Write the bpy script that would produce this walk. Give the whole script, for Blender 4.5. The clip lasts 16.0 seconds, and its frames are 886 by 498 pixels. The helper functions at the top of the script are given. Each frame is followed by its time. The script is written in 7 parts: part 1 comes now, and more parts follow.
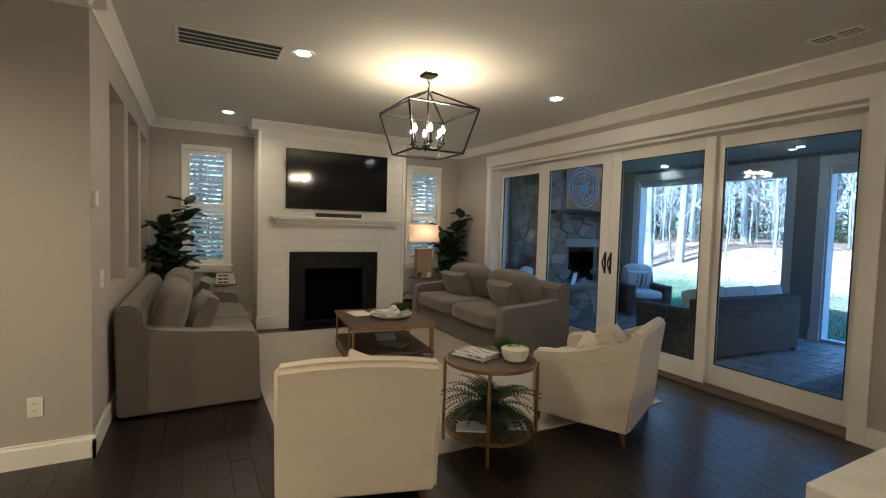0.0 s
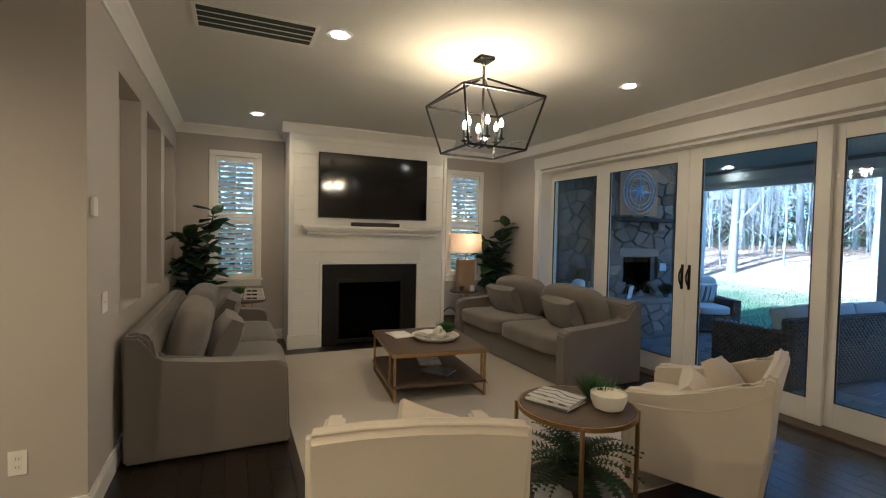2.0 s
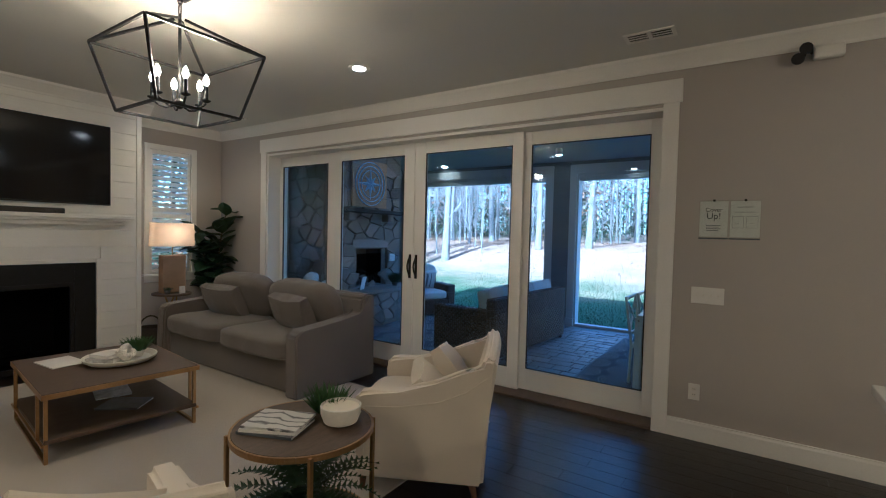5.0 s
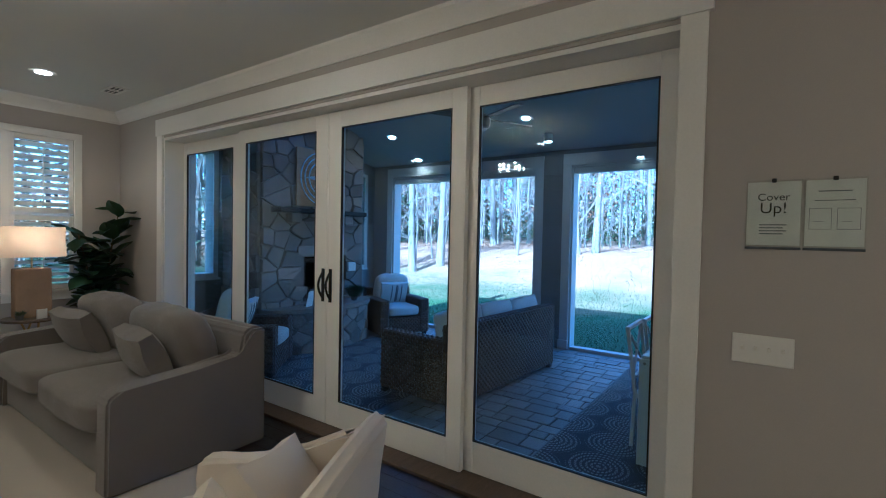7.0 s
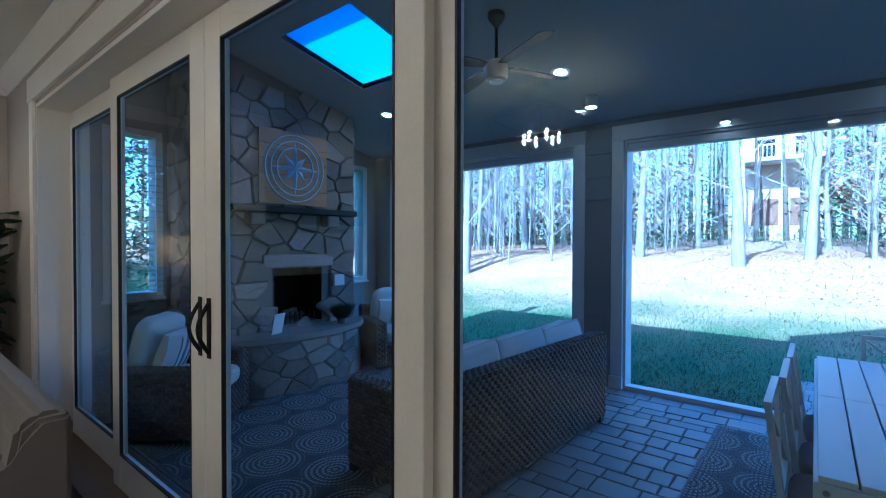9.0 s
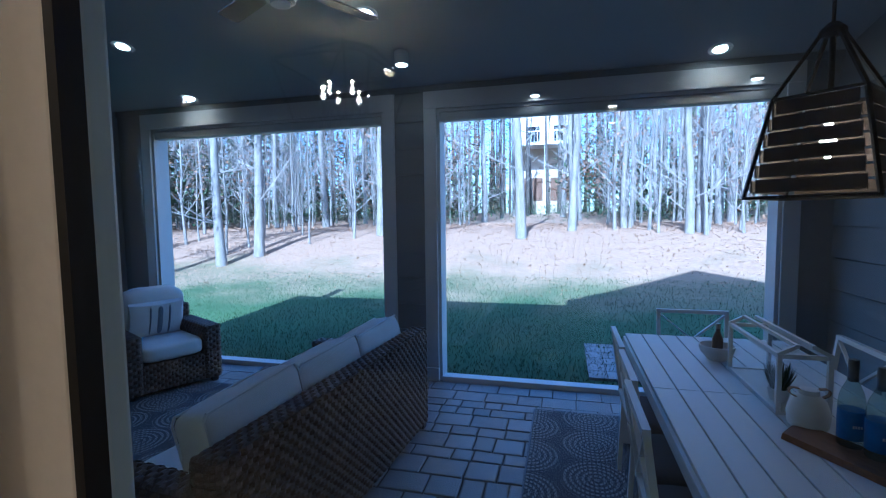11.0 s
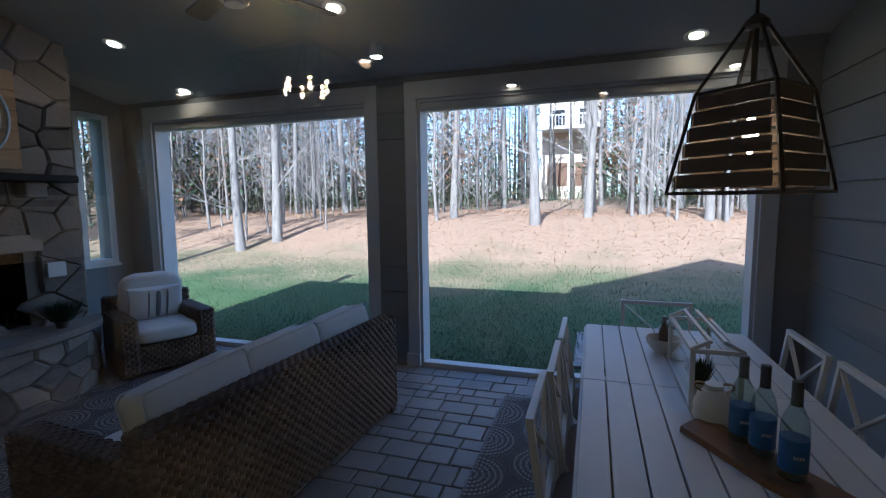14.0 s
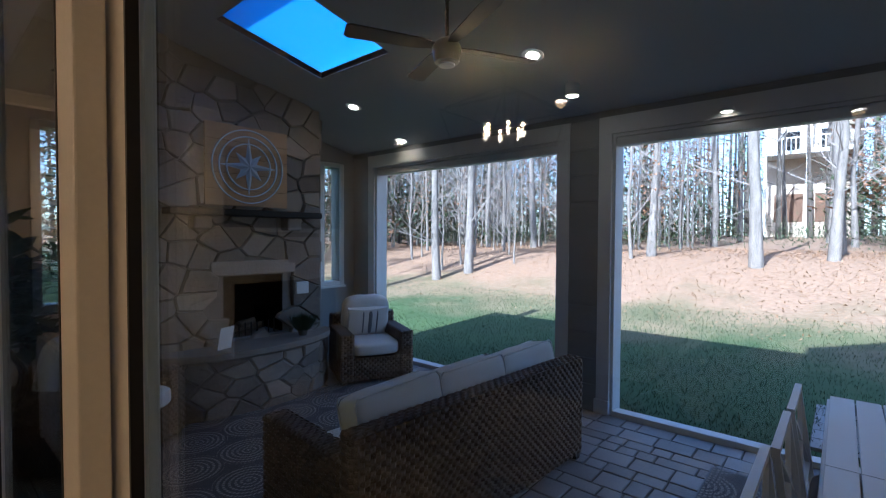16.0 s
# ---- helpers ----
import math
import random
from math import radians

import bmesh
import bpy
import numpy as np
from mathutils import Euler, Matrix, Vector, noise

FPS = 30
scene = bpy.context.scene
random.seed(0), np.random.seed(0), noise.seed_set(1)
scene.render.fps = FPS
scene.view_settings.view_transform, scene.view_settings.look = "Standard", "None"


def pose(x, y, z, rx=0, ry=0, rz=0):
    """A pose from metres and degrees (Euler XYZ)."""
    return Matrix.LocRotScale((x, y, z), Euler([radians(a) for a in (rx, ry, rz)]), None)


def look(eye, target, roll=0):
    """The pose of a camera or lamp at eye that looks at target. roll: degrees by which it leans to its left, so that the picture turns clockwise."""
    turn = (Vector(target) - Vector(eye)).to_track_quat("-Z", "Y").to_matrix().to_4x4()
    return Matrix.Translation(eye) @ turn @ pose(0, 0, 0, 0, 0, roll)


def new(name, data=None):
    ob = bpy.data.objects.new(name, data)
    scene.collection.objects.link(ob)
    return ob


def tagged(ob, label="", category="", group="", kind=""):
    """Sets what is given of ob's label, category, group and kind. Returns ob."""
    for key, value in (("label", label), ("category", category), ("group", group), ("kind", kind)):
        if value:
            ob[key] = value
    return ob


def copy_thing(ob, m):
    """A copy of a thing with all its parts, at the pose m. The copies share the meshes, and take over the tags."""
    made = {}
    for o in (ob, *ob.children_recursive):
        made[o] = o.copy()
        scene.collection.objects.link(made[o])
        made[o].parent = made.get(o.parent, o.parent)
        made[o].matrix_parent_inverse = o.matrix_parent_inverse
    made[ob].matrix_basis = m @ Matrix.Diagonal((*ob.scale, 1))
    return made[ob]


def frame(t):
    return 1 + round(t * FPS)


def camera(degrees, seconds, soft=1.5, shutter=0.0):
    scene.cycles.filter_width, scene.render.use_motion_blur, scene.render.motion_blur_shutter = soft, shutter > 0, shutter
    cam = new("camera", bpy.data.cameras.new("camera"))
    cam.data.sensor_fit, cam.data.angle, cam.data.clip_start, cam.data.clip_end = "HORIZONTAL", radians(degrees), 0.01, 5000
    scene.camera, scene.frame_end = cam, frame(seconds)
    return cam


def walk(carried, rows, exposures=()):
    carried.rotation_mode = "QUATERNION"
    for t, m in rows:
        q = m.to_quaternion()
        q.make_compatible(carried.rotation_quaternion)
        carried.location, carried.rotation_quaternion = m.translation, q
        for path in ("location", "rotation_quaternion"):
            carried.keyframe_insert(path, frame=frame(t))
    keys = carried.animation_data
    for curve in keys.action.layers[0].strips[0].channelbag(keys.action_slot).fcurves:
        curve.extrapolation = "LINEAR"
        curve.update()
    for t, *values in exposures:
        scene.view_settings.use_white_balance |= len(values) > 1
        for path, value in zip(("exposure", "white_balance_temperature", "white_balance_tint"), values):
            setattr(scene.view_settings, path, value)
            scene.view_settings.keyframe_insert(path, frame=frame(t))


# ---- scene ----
cam = camera(87.6, 16.0, 1.1)
PATH = [
    (0, (0.168, 0.093, 1.495), (1.108, 1.856, 1.399), 1.6),
    (0.5, (0.208, 0.163, 1.5), (1.092, 1.955, 1.404), 1.6),
    (1, (0.258, 0.295, 1.514), (1.091, 2.111, 1.428), 1.6),
    (1.5, (0.259, 0.516, 1.519), (1.069, 2.343, 1.444), 1.6),
    (2, (0.263, 0.753, 1.505), (1.09, 2.573, 1.442), 1.2),
    (2.5, (0.271, 0.991, 1.509), (1.198, 2.762, 1.451), 0.9),
    (3, (0.279, 1.178, 1.51), (1.39, 2.84, 1.456), 0.9),
    (3.5, (0.303, 1.258, 1.521), (1.61, 2.771, 1.456), 1.1),
    (4, (0.348, 1.225, 1.503), (1.828, 2.569, 1.435), 1.2),
    (4.5, (0.419, 1.141, 1.487), (2.015, 2.344, 1.415), 1.5),
    (5, (0.577, 1.047, 1.486), (2.242, 2.154, 1.416), 1.4),
    (5.2, (0.667, 1.033, 1.491), (2.343, 2.123, 1.416), 1.3),
    (7.3, (2.422, 1.376, 1.515), (4.048, 2.539, 1.466), 0.7),
    (7.5, (2.603, 1.432, 1.484), (4.219, 2.61, 1.45), 0.2),
    (8, (3.045, 1.592, 1.471), (4.611, 2.834, 1.439), 0.3),
    (8.2, (3.205, 1.672, 1.479), (4.754, 2.936, 1.449), 0.2),
    (10.3, (4.181, 2.442, 1.495), (5.85, 3.541, 1.418), -0.1),
    (10.5, (4.269, 2.45, 1.506), (6.026, 3.403, 1.417), -0.3),
    (11, (4.408, 2.468, 1.543), (6.338, 2.973, 1.401), -0.7),
    (11.5, (4.446, 2.358, 1.526), (6.429, 2.439, 1.275), -0.7),
    (12, (4.446, 2.345, 1.5), (6.412, 2.24, 1.146), -0.7),
    (12.5, (4.433, 2.277, 1.543), (6.401, 2.217, 1.192), -0.7),
    (13, (4.361, 2.15, 1.573), (6.335, 2.245, 1.263), -0.9),
    (13.5, (4.422, 2.084, 1.581), (6.377, 2.412, 1.313), -1.0),
    (14, (4.465, 1.987, 1.585), (6.357, 2.603, 1.38), -0.7),
    (14.5, (4.458, 1.96, 1.596), (6.27, 2.793, 1.438), -0.4),
    (15, (4.403, 2.003, 1.616), (6.122, 3.02, 1.503), -0.1),
    (15.5, (4.448, 1.948, 1.612), (6.052, 3.14, 1.538), -0.0),
    (16, (4.419, 1.983, 1.601), (5.931, 3.292, 1.547), 0.3),
]
walk(cam, [(t, look(eye, target, roll)) for t, eye, target, roll in PATH], [(0, 2.85, 4150, 5), (2.4, 2.82, 4190, 6), (4, 2.53, 4050, 7), (8.2, 2.6, 3670, 4), (10.3, 2.44, 3700, 13), (11.5, 1.82, 4550, 16), (12.5, 1.84, 4850, 20), (13.5, 1.91, 5000, 20), (14.5, 1.81, 5350, 21), (16, 1.99, 5150, 20)])

# ---- world, sun and exposure ----
SUN_ELEV = radians(36.0)
world = bpy.data.worlds.new("world")
scene.world = world
world.use_nodes = True
wn = world.node_tree.nodes
sky = wn.new("ShaderNodeTexSky")
sky.sky_type, sky.sun_disc = "NISHITA", False
sky.sun_elevation, sky.sun_rotation = SUN_ELEV, radians(-90.0)
wn["Background"].inputs["Strength"].default_value = 0.13
world.node_tree.links.new(sky.outputs["Color"], wn["Background"].inputs["Color"])
sun_data = bpy.data.lights.new("sun", "SUN")
sun_data.energy, sun_data.angle, sun_data.color = 4.6, radians(0.5), (1.0, 0.90, 0.77)
sun = new("sun", sun_data)
sun.matrix_world = look((-20, 3, 14), (-20 + math.cos(SUN_ELEV), 3 - 0.02, 14 - math.sin(SUN_ELEV)))
CAN_POWER, CHAND_POWER, PORCH_POWER, LAMP_POWER, FILL_POWER = 3.4, 1.25, 0.8, 0.4, 6.5

# ---- materials ----
def mat(name, col, rough=0.6, metal=0.0, var=0.12, scale=6.0, fine=60.0, bump=0.15, spec=0.5, stretch=(1, 1, 1), island=0.0, emit=None, power=0.0, sheen=0.0):
    """A surface with two scales of colour variation and a fine relief."""
    m = bpy.data.materials.new(name)
    m.use_nodes = True
    nt = m.node_tree
    n, l = nt.nodes, nt.links
    b = n["Principled BSDF"]
    b.inputs["Roughness"].default_value, b.inputs["Metallic"].default_value = rough, metal
    b.inputs["Specular IOR Level"].default_value = spec
    if sheen:
        b.inputs["Sheen Weight"].default_value = sheen
    tc, mp = n.new("ShaderNodeTexCoord"), n.new("ShaderNodeMapping")
    mp.inputs["Scale"].default_value = stretch
    l.new(tc.outputs["Object"], mp.inputs["Vector"])
    big, small = n.new("ShaderNodeTexNoise"), n.new("ShaderNodeTexNoise")
    for t, s, d in ((big, scale, 3.0), (small, fine, 2.0)):
        t.inputs["Scale"].default_value, t.inputs["Detail"].default_value = s, d
        l.new(mp.outputs["Vector"], t.inputs["Vector"])
    add = n.new("ShaderNodeMath")
    add.operation = "ADD"
    l.new(big.outputs["Fac"], add.inputs[0])
    l.new(small.outputs["Fac"], add.inputs[1])
    last = add.outputs[0]
    lo, hi = 0.6, 1.4
    if island:
        info, rnd = n.new("ShaderNodeObjectInfo"), n.new("ShaderNodeNewGeometry")
        s1, s2 = n.new("ShaderNodeMath"), n.new("ShaderNodeMath")
        s1.operation, s2.operation = "ADD", "MULTIPLY_ADD"
        l.new(info.outputs["Random"], s1.inputs[0])
        l.new(rnd.outputs["Random Per Island"], s1.inputs[1])
        fr = n.new("ShaderNodeMath")
        fr.operation = "FRACT"
        l.new(s1.outputs[0], fr.inputs[0])
        l.new(fr.outputs[0], s2.inputs[0])
        s2.inputs[1].default_value = island
        l.new(last, s2.inputs[2])
        last = s2.outputs[0]
        hi += island
    mr = n.new("ShaderNodeMapRange")
    mr.inputs["From Min"].default_value, mr.inputs["From Max"].default_value = lo, hi
    l.new(last, mr.inputs["Value"])
    mix = n.new("ShaderNodeMix")
    mix.data_type = "RGBA"
    a = [max(0.0, c * (1 - var)) for c in col]
    c2 = [min(1.0, c * (1 + var)) for c in col]
    mix.inputs[6].default_value, mix.inputs[7].default_value = (*a, 1), (*c2, 1)
    l.new(mr.outputs["Result"], mix.inputs[0])
    l.new(mix.outputs[2], b.inputs["Base Color"])
    if bump:
        bp = n.new("ShaderNodeBump")
        bp.inputs["Strength"].default_value, bp.inputs["Distance"].default_value = bump, 0.01
        l.new(small.outputs["Fac"], bp.inputs["Height"])
        l.new(bp.outputs["Normal"], b.inputs["Normal"])
    if emit:
        b.inputs["Emission Color"].default_value, b.inputs["Emission Strength"].default_value = (*emit, 1), power
    return m


def glass_mat(name, tint=(0.93, 0.97, 0.99), floor=0.022, rim=0.8):
    """Thin clear glass: mostly let through, with a mirror gloss that grows towards grazing views."""
    m = bpy.data.materials.new(name)
    m.use_nodes = True
    n, l = m.node_tree.nodes, m.node_tree.links
    n.remove(n["Principled BSDF"])
    tr, gl, lw, mx = n.new("ShaderNodeBsdfTransparent"), n.new("ShaderNodeBsdfGlossy"), n.new("ShaderNodeLayerWeight"), n.new("ShaderNodeMixShader")
    tr.inputs["Color"].default_value = (*tint, 1)
    gl.inputs["Roughness"].default_value = 0.0
    pw, ma = n.new("ShaderNodeMath"), n.new("ShaderNodeMath")
    pw.operation, ma.operation = "POWER", "MULTIPLY_ADD"
    lw.inputs["Blend"].default_value = 0.5
    l.new(lw.outputs["Facing"], pw.inputs[0])
    pw.inputs[1].default_value = 5.0
    l.new(pw.outputs[0], ma.inputs[0])
    ma.inputs[1].default_value, ma.inputs[2].default_value = rim, floor
    l.new(ma.outputs[0], mx.inputs[0])
    l.new(tr.outputs[0], mx.inputs[1])
    l.new(gl.outputs[0], mx.inputs[2])
    l.new(mx.outputs[0], n["Material Output"].inputs["Surface"])
    return m


def ring_rug_mat(name, dark, light, cell):
    """Outdoor rug: overlapping rings of dashes round centres set on a grid."""
    m = mat(name, dark, 0.9, 0, 0.2, 5, 160, 0.4)
    n, l = m.node_tree.nodes, m.node_tree.links
    b = n["Principled BSDF"]
    base = b.inputs["Base Color"].links[0].from_socket

    def op(kind, x, y=None, z=None):
        o = n.new("ShaderNodeMath")
        o.operation = kind
        for i, v in enumerate((x, y, z)):
            if v is None:
                continue
            if isinstance(v, (int, float)):
                o.inputs[i].default_value = v
            else:
                l.new(v, o.inputs[i])
        return o.outputs[0]
    sep = n.new("ShaderNodeSeparateXYZ")
    l.new(n.new("ShaderNodeTexCoord").outputs["Object"], sep.inputs[0])
    row = op("FLOOR", op("DIVIDE", sep.outputs[1], cell))
    shift = op("MULTIPLY", op("MODULO", op("ABSOLUTE", row), 2), cell * 0.5)
    u = op("SUBTRACT", op("PINGPONG", op("ADD", sep.outputs[0], shift), cell * 0.5), 0.0)
    v = op("SUBTRACT", op("FLOORED_MODULO", sep.outputs[1], cell), cell * 0.5)
    r = op("SQRT", op("ADD", op("MULTIPLY", u, u), op("MULTIPLY", v, v)))
    ring = op("GREATER_THAN", op("SINE", op("MULTIPLY", r, 2 * math.pi / (cell * 0.085))), 0.1)
    ang = op("ARCTAN2", v, u)
    dash = op("GREATER_THAN", op("SINE", op("MULTIPLY", ang, op("MAXIMUM", op("FLOOR", op("MULTIPLY", r, 210)), 6.0))), -0.35)
    inside = op("LESS_THAN", r, cell * 0.52)
    fac = op("MULTIPLY", op("MULTIPLY", ring, dash), inside)
    mix = n.new("ShaderNodeMix")
    mix.data_type = "RGBA"
    l.new(fac, mix.inputs[0])
    l.new(base, mix.inputs[6])
    mix.inputs[7].default_value = (*light, 1)
    l.new(mix.outputs[2], b.inputs["Base Color"])
    return m


M_WALL = mat("greige wall paint", (0.42, 0.385, 0.35), 0.75, var=0.04, scale=1.5, fine=220, bump=0.06)
M_CEIL = mat("ceiling paint", (0.66, 0.65, 0.62), 0.85, var=0.03, scale=1.2, fine=180, bump=0.06)
M_TRIM = mat("white trim paint", (0.76, 0.74, 0.70), 0.42, var=0.04, scale=3, fine=90, bump=0.05)
M_SHIP = mat("white shiplap paint", (0.78, 0.76, 0.71), 0.45, var=0.05, scale=3, fine=40, bump=0.12, stretch=(1, 1, 6), island=0.25)
M_FLOOR = mat("dark stained oak", (0.012, 0.0085, 0.0066), 0.29, var=0.45, scale=4, fine=45, bump=0.12, stretch=(9, 1, 1), island=0.5)
M_RUG = mat("cream wool rug", (0.45, 0.4, 0.33), 0.95, var=0.08, scale=2, fine=260, bump=0.6, sheen=0.3)
M_SOFA = mat("grey linen slipcover", (0.14, 0.122, 0.107), 0.92, var=0.1, scale=3, fine=300, bump=0.4, sheen=0.3)
M_CREAM = mat("cream upholstery", (0.66, 0.59, 0.49), 0.9, var=0.06, scale=3, fine=320, bump=0.35, sheen=0.25)
M_WOODTOP = mat("walnut veneer", (0.085, 0.058, 0.038), 0.5, var=0.35, scale=5, fine=40, bump=0.1, stretch=(1, 8, 1))
M_LEG = mat("brown wood leg", (0.12, 0.06, 0.03), 0.45, var=0.3, scale=6, fine=60, bump=0.1, stretch=(8, 8, 1))
M_GOLD = mat("aged gold metal", (0.42, 0.27, 0.11), 0.36, 0.9, var=0.2, scale=8, fine=90, bump=0.08)
M_BLACK = mat("black iron", (0.012, 0.012, 0.013), 0.45, 0.5, var=0.3, scale=10, fine=90, bump=0.1)
M_SLATE = mat("black slate", (0.008, 0.0085, 0.009), 0.5, var=0.35, scale=4, fine=50, bump=0.2, spec=0.25)
M_SOOT = mat("firebox black", (0.0025, 0.0025, 0.0025), 0.9, var=0.4, scale=6, fine=60, bump=0.2, spec=0.05)
M_SCREEN = mat("tv screen", (0.004, 0.004, 0.005), 0.09, var=0.1, bump=0.0)
M_PLASTIC = mat("white plastic", (0.74, 0.72, 0.67), 0.35, var=0.03, bump=0.02)
M_DARKPL = mat("black plastic", (0.012, 0.012, 0.013), 0.5, var=0.2, bump=0.05)
M_GLASS = glass_mat("door glass", (0.88, 0.965, 1.0), 0.042)
M_CLEAR = glass_mat("clear glass", (0.96, 0.98, 0.97))
M_SIDING = mat("grey fibre cement siding", (0.205, 0.215, 0.215), 0.6, var=0.16, scale=3, fine=30, bump=0.25, stretch=(1, 1, 8), island=0.7)
M_PTRIM = mat("porch white trim", (0.62, 0.62, 0.60), 0.5, var=0.05, scale=3, fine=70, bump=0.08)
M_PCEIL = mat("porch ceiling paint", (0.41, 0.42, 0.42), 0.8, var=0.04, scale=2, fine=90, bump=0.08)
M_PAVER = mat("grey concrete paver", (0.185, 0.182, 0.18), 0.45, var=0.42, scale=5, fine=70, bump=0.5, island=1.1)
M_SAND = mat("joint sand", (0.05, 0.046, 0.04), 0.95, var=0.25, scale=8, fine=120, bump=0.5)
M_STONE = mat("field stone", (0.23, 0.195, 0.16), 0.75, var=0.62, scale=2.5, fine=26, bump=0.7, island=1.6)
M_MORTAR = mat("mortar", (0.17, 0.155, 0.138), 0.95, var=0.2, scale=8, fine=90, bump=0.5)
M_BULB = mat("warm bulb", (1, 0.9, 0.75), 0.4, var=0, bump=0, emit=(1.0, 0.66, 0.34), power=11)
M_PUCK = mat("puck lens", (1, 0.95, 0.9), 0.4, var=0, bump=0, emit=(1.0, 0.74, 0.46), power=2.0)
M_LED = mat("led lens", (1, 0.95, 0.9), 0.4, var=0, bump=0, emit=(1.0, 0.74, 0.46), power=9)


# ---- builders ----
def box(bm, x0, x1, y0, y1, z0, z1, bev=0.0, seg=2, m=None):
    made = bmesh.ops.create_cube(bm, size=1.0)["verts"]
    sx, sy, sz = abs(x1 - x0), abs(y1 - y0), abs(z1 - z0)
    for v in made:
        v.co = Vector(((x0 + x1) / 2 + v.co.x * sx, (y0 + y1) / 2 + v.co.y * sy, (z0 + z1) / 2 + v.co.z * sz))
    if bev:
        edges = list({e for v in made for e in v.link_edges})
        made = [v for v in bmesh.ops.bevel(bm, geom=edges, offset=min(bev, 0.45 * min(sx, sy, sz)), segments=seg, affect="EDGES", profile=0.5)["verts"]]
    if m is not None:
        bmesh.ops.transform(bm, matrix=m, verts=made)
    return made


def tube(bm, a, b, r0, r1=None, n=8, caps=True):
    """A round bar from a to b."""
    r1 = r0 if r1 is None else r1
    a, b = Vector(a), Vector(b)
    m = Matrix.Translation((a + b) / 2) @ (b - a).to_track_quat("Z", "Y").to_matrix().to_4x4()
    return bmesh.ops.create_cone(bm, cap_ends=caps, segments=n, radius1=r0, radius2=r1, depth=(b - a).length, matrix=m)["verts"]


def bar(bm, a, b, w, d=None, up=(0, 0, 1)):
    """A square bar from a to b."""
    d = w if d is None else d
    a, b = Vector(a), Vector(b)
    z = (b - a).normalized()
    u = Vector(up)
    if abs(z.dot(u)) > 0.98:
        u = Vector((0, 1, 0))
    x = u.cross(z).normalized()
    y = z.cross(x)
    vs = []
    for p in (a, b):
        for i, j in ((-1, -1), (1, -1), (1, 1), (-1, 1)):
            vs.append(bm.verts.new(p + x * (i * w / 2) + y * (j * d / 2)))
    for f in ((3, 2, 1, 0), (4, 5, 6, 7), (0, 1, 5, 4), (1, 2, 6, 5), (2, 3, 7, 6), (3, 0, 4, 7)):
        bm.faces.new([vs[i] for i in f])
    return vs


def lathe(bm, prof, n=24, c=(0, 0, 0)):
    """A turned shape: prof is (radius, height) from bottom to top."""
    rings = []
    for r, z in prof:
        rings.append([bm.verts.new((c[0] + max(r, 1e-4) * math.cos(2 * math.pi * i / n), c[1] + max(r, 1e-4) * math.sin(2 * math.pi * i / n), c[2] + z)) for i in range(n)])
    for p, q in zip(rings, rings[1:]):
        for i in range(n):
            bm.faces.new((p[i], p[(i + 1) % n], q[(i + 1) % n], q[i]))
    bm.faces.new(list(reversed(rings[0])))
    bm.faces.new(rings[-1])


def soft(bm, sx, sy, sz, c=(0, 0, 0), p=4.0, n=10, wrinkle=0.0, seed=0, m=None, pinch=0.0):
    """A stuffed cushion: a rounded block with slightly uneven cloth; pinch draws the corners out."""
    made = bmesh.ops.create_cube(bm, size=2.0)
    verts = made["verts"]
    edges = list({e for v in verts for e in v.link_edges})
    out = bmesh.ops.subdivide_edges(bm, edges=edges, cuts=n, use_grid_fill=True)
    verts = list(bm.verts)
    for v in verts:
        q = v.co.copy()
        k = (abs(q.x) ** p + abs(q.y) ** p + abs(q.z) ** p) ** (1 / p)
        w = q / k
        if pinch:
            e = 1 - pinch * (min(1.0, math.hypot(q.x, q.z) / 1.25) ** 3)
            w = Vector((q.x * (0.93 + 0.07 * abs(q.z) ** 2), w.y * e, q.z * (0.93 + 0.07 * abs(q.x) ** 2)))
        w = Vector((w.x * sx / 2, w.y * sy / 2, w.z * sz / 2))
        if wrinkle:
            w += w.normalized() * noise.noise(Vector((w.x * 7 + seed * 3.1, w.y * 7, w.z * 7))) * wrinkle
        v.co = w + Vector(c)
    if m is not None:
        bmesh.ops.transform(bm, matrix=m, verts=verts)
    return verts


def mesh_of(name, bm, material, smooth=False):
    me = bpy.data.meshes.new(name)
    bmesh.ops.recalc_face_normals(bm, faces=bm.faces[:])
    bm.to_mesh(me)
    bm.free()
    if material:
        me.materials.append(material)
    if smooth:
        for f in me.polygons:
            f.use_smooth = True
        me.set_sharp_from_angle(angle=radians(38))
    return me


def part(name, bm, material, parent=None, label="", smooth=False, m=None):
    ob = new(name, mesh_of(name, bm, material, smooth))
    if parent is not None:
        ob.parent = parent
    if m is not None:
        ob.matrix_basis = m
    if label:
        tagged(ob, label)
    return ob


def thing(name, m, label, category, group="", kind=""):
    ob = new(name)
    ob.empty_display_size = 0.1
    ob.matrix_basis = m
    return tagged(ob, label, category, group, kind)


def structure(name, boxes, material, label, category, bev=0.0):
    bm = bmesh.new()
    for b in boxes:
        box(bm, *b, bev=bev)
    return tagged(part(name, bm, material), label, category, kind="structure")


def piece(name, me, parent, m):
    ob = new(name, me)
    ob.parent = parent
    ob.matrix_basis = m
    return ob


def one(name, parent, material, *boxes, bev=0.004, label="", smooth=False):
    """One part made of boxes."""
    bm = bmesh.new()
    for b in boxes:
        box(bm, *b, bev=bev)
    return part(name, bm, material, parent, label, smooth)


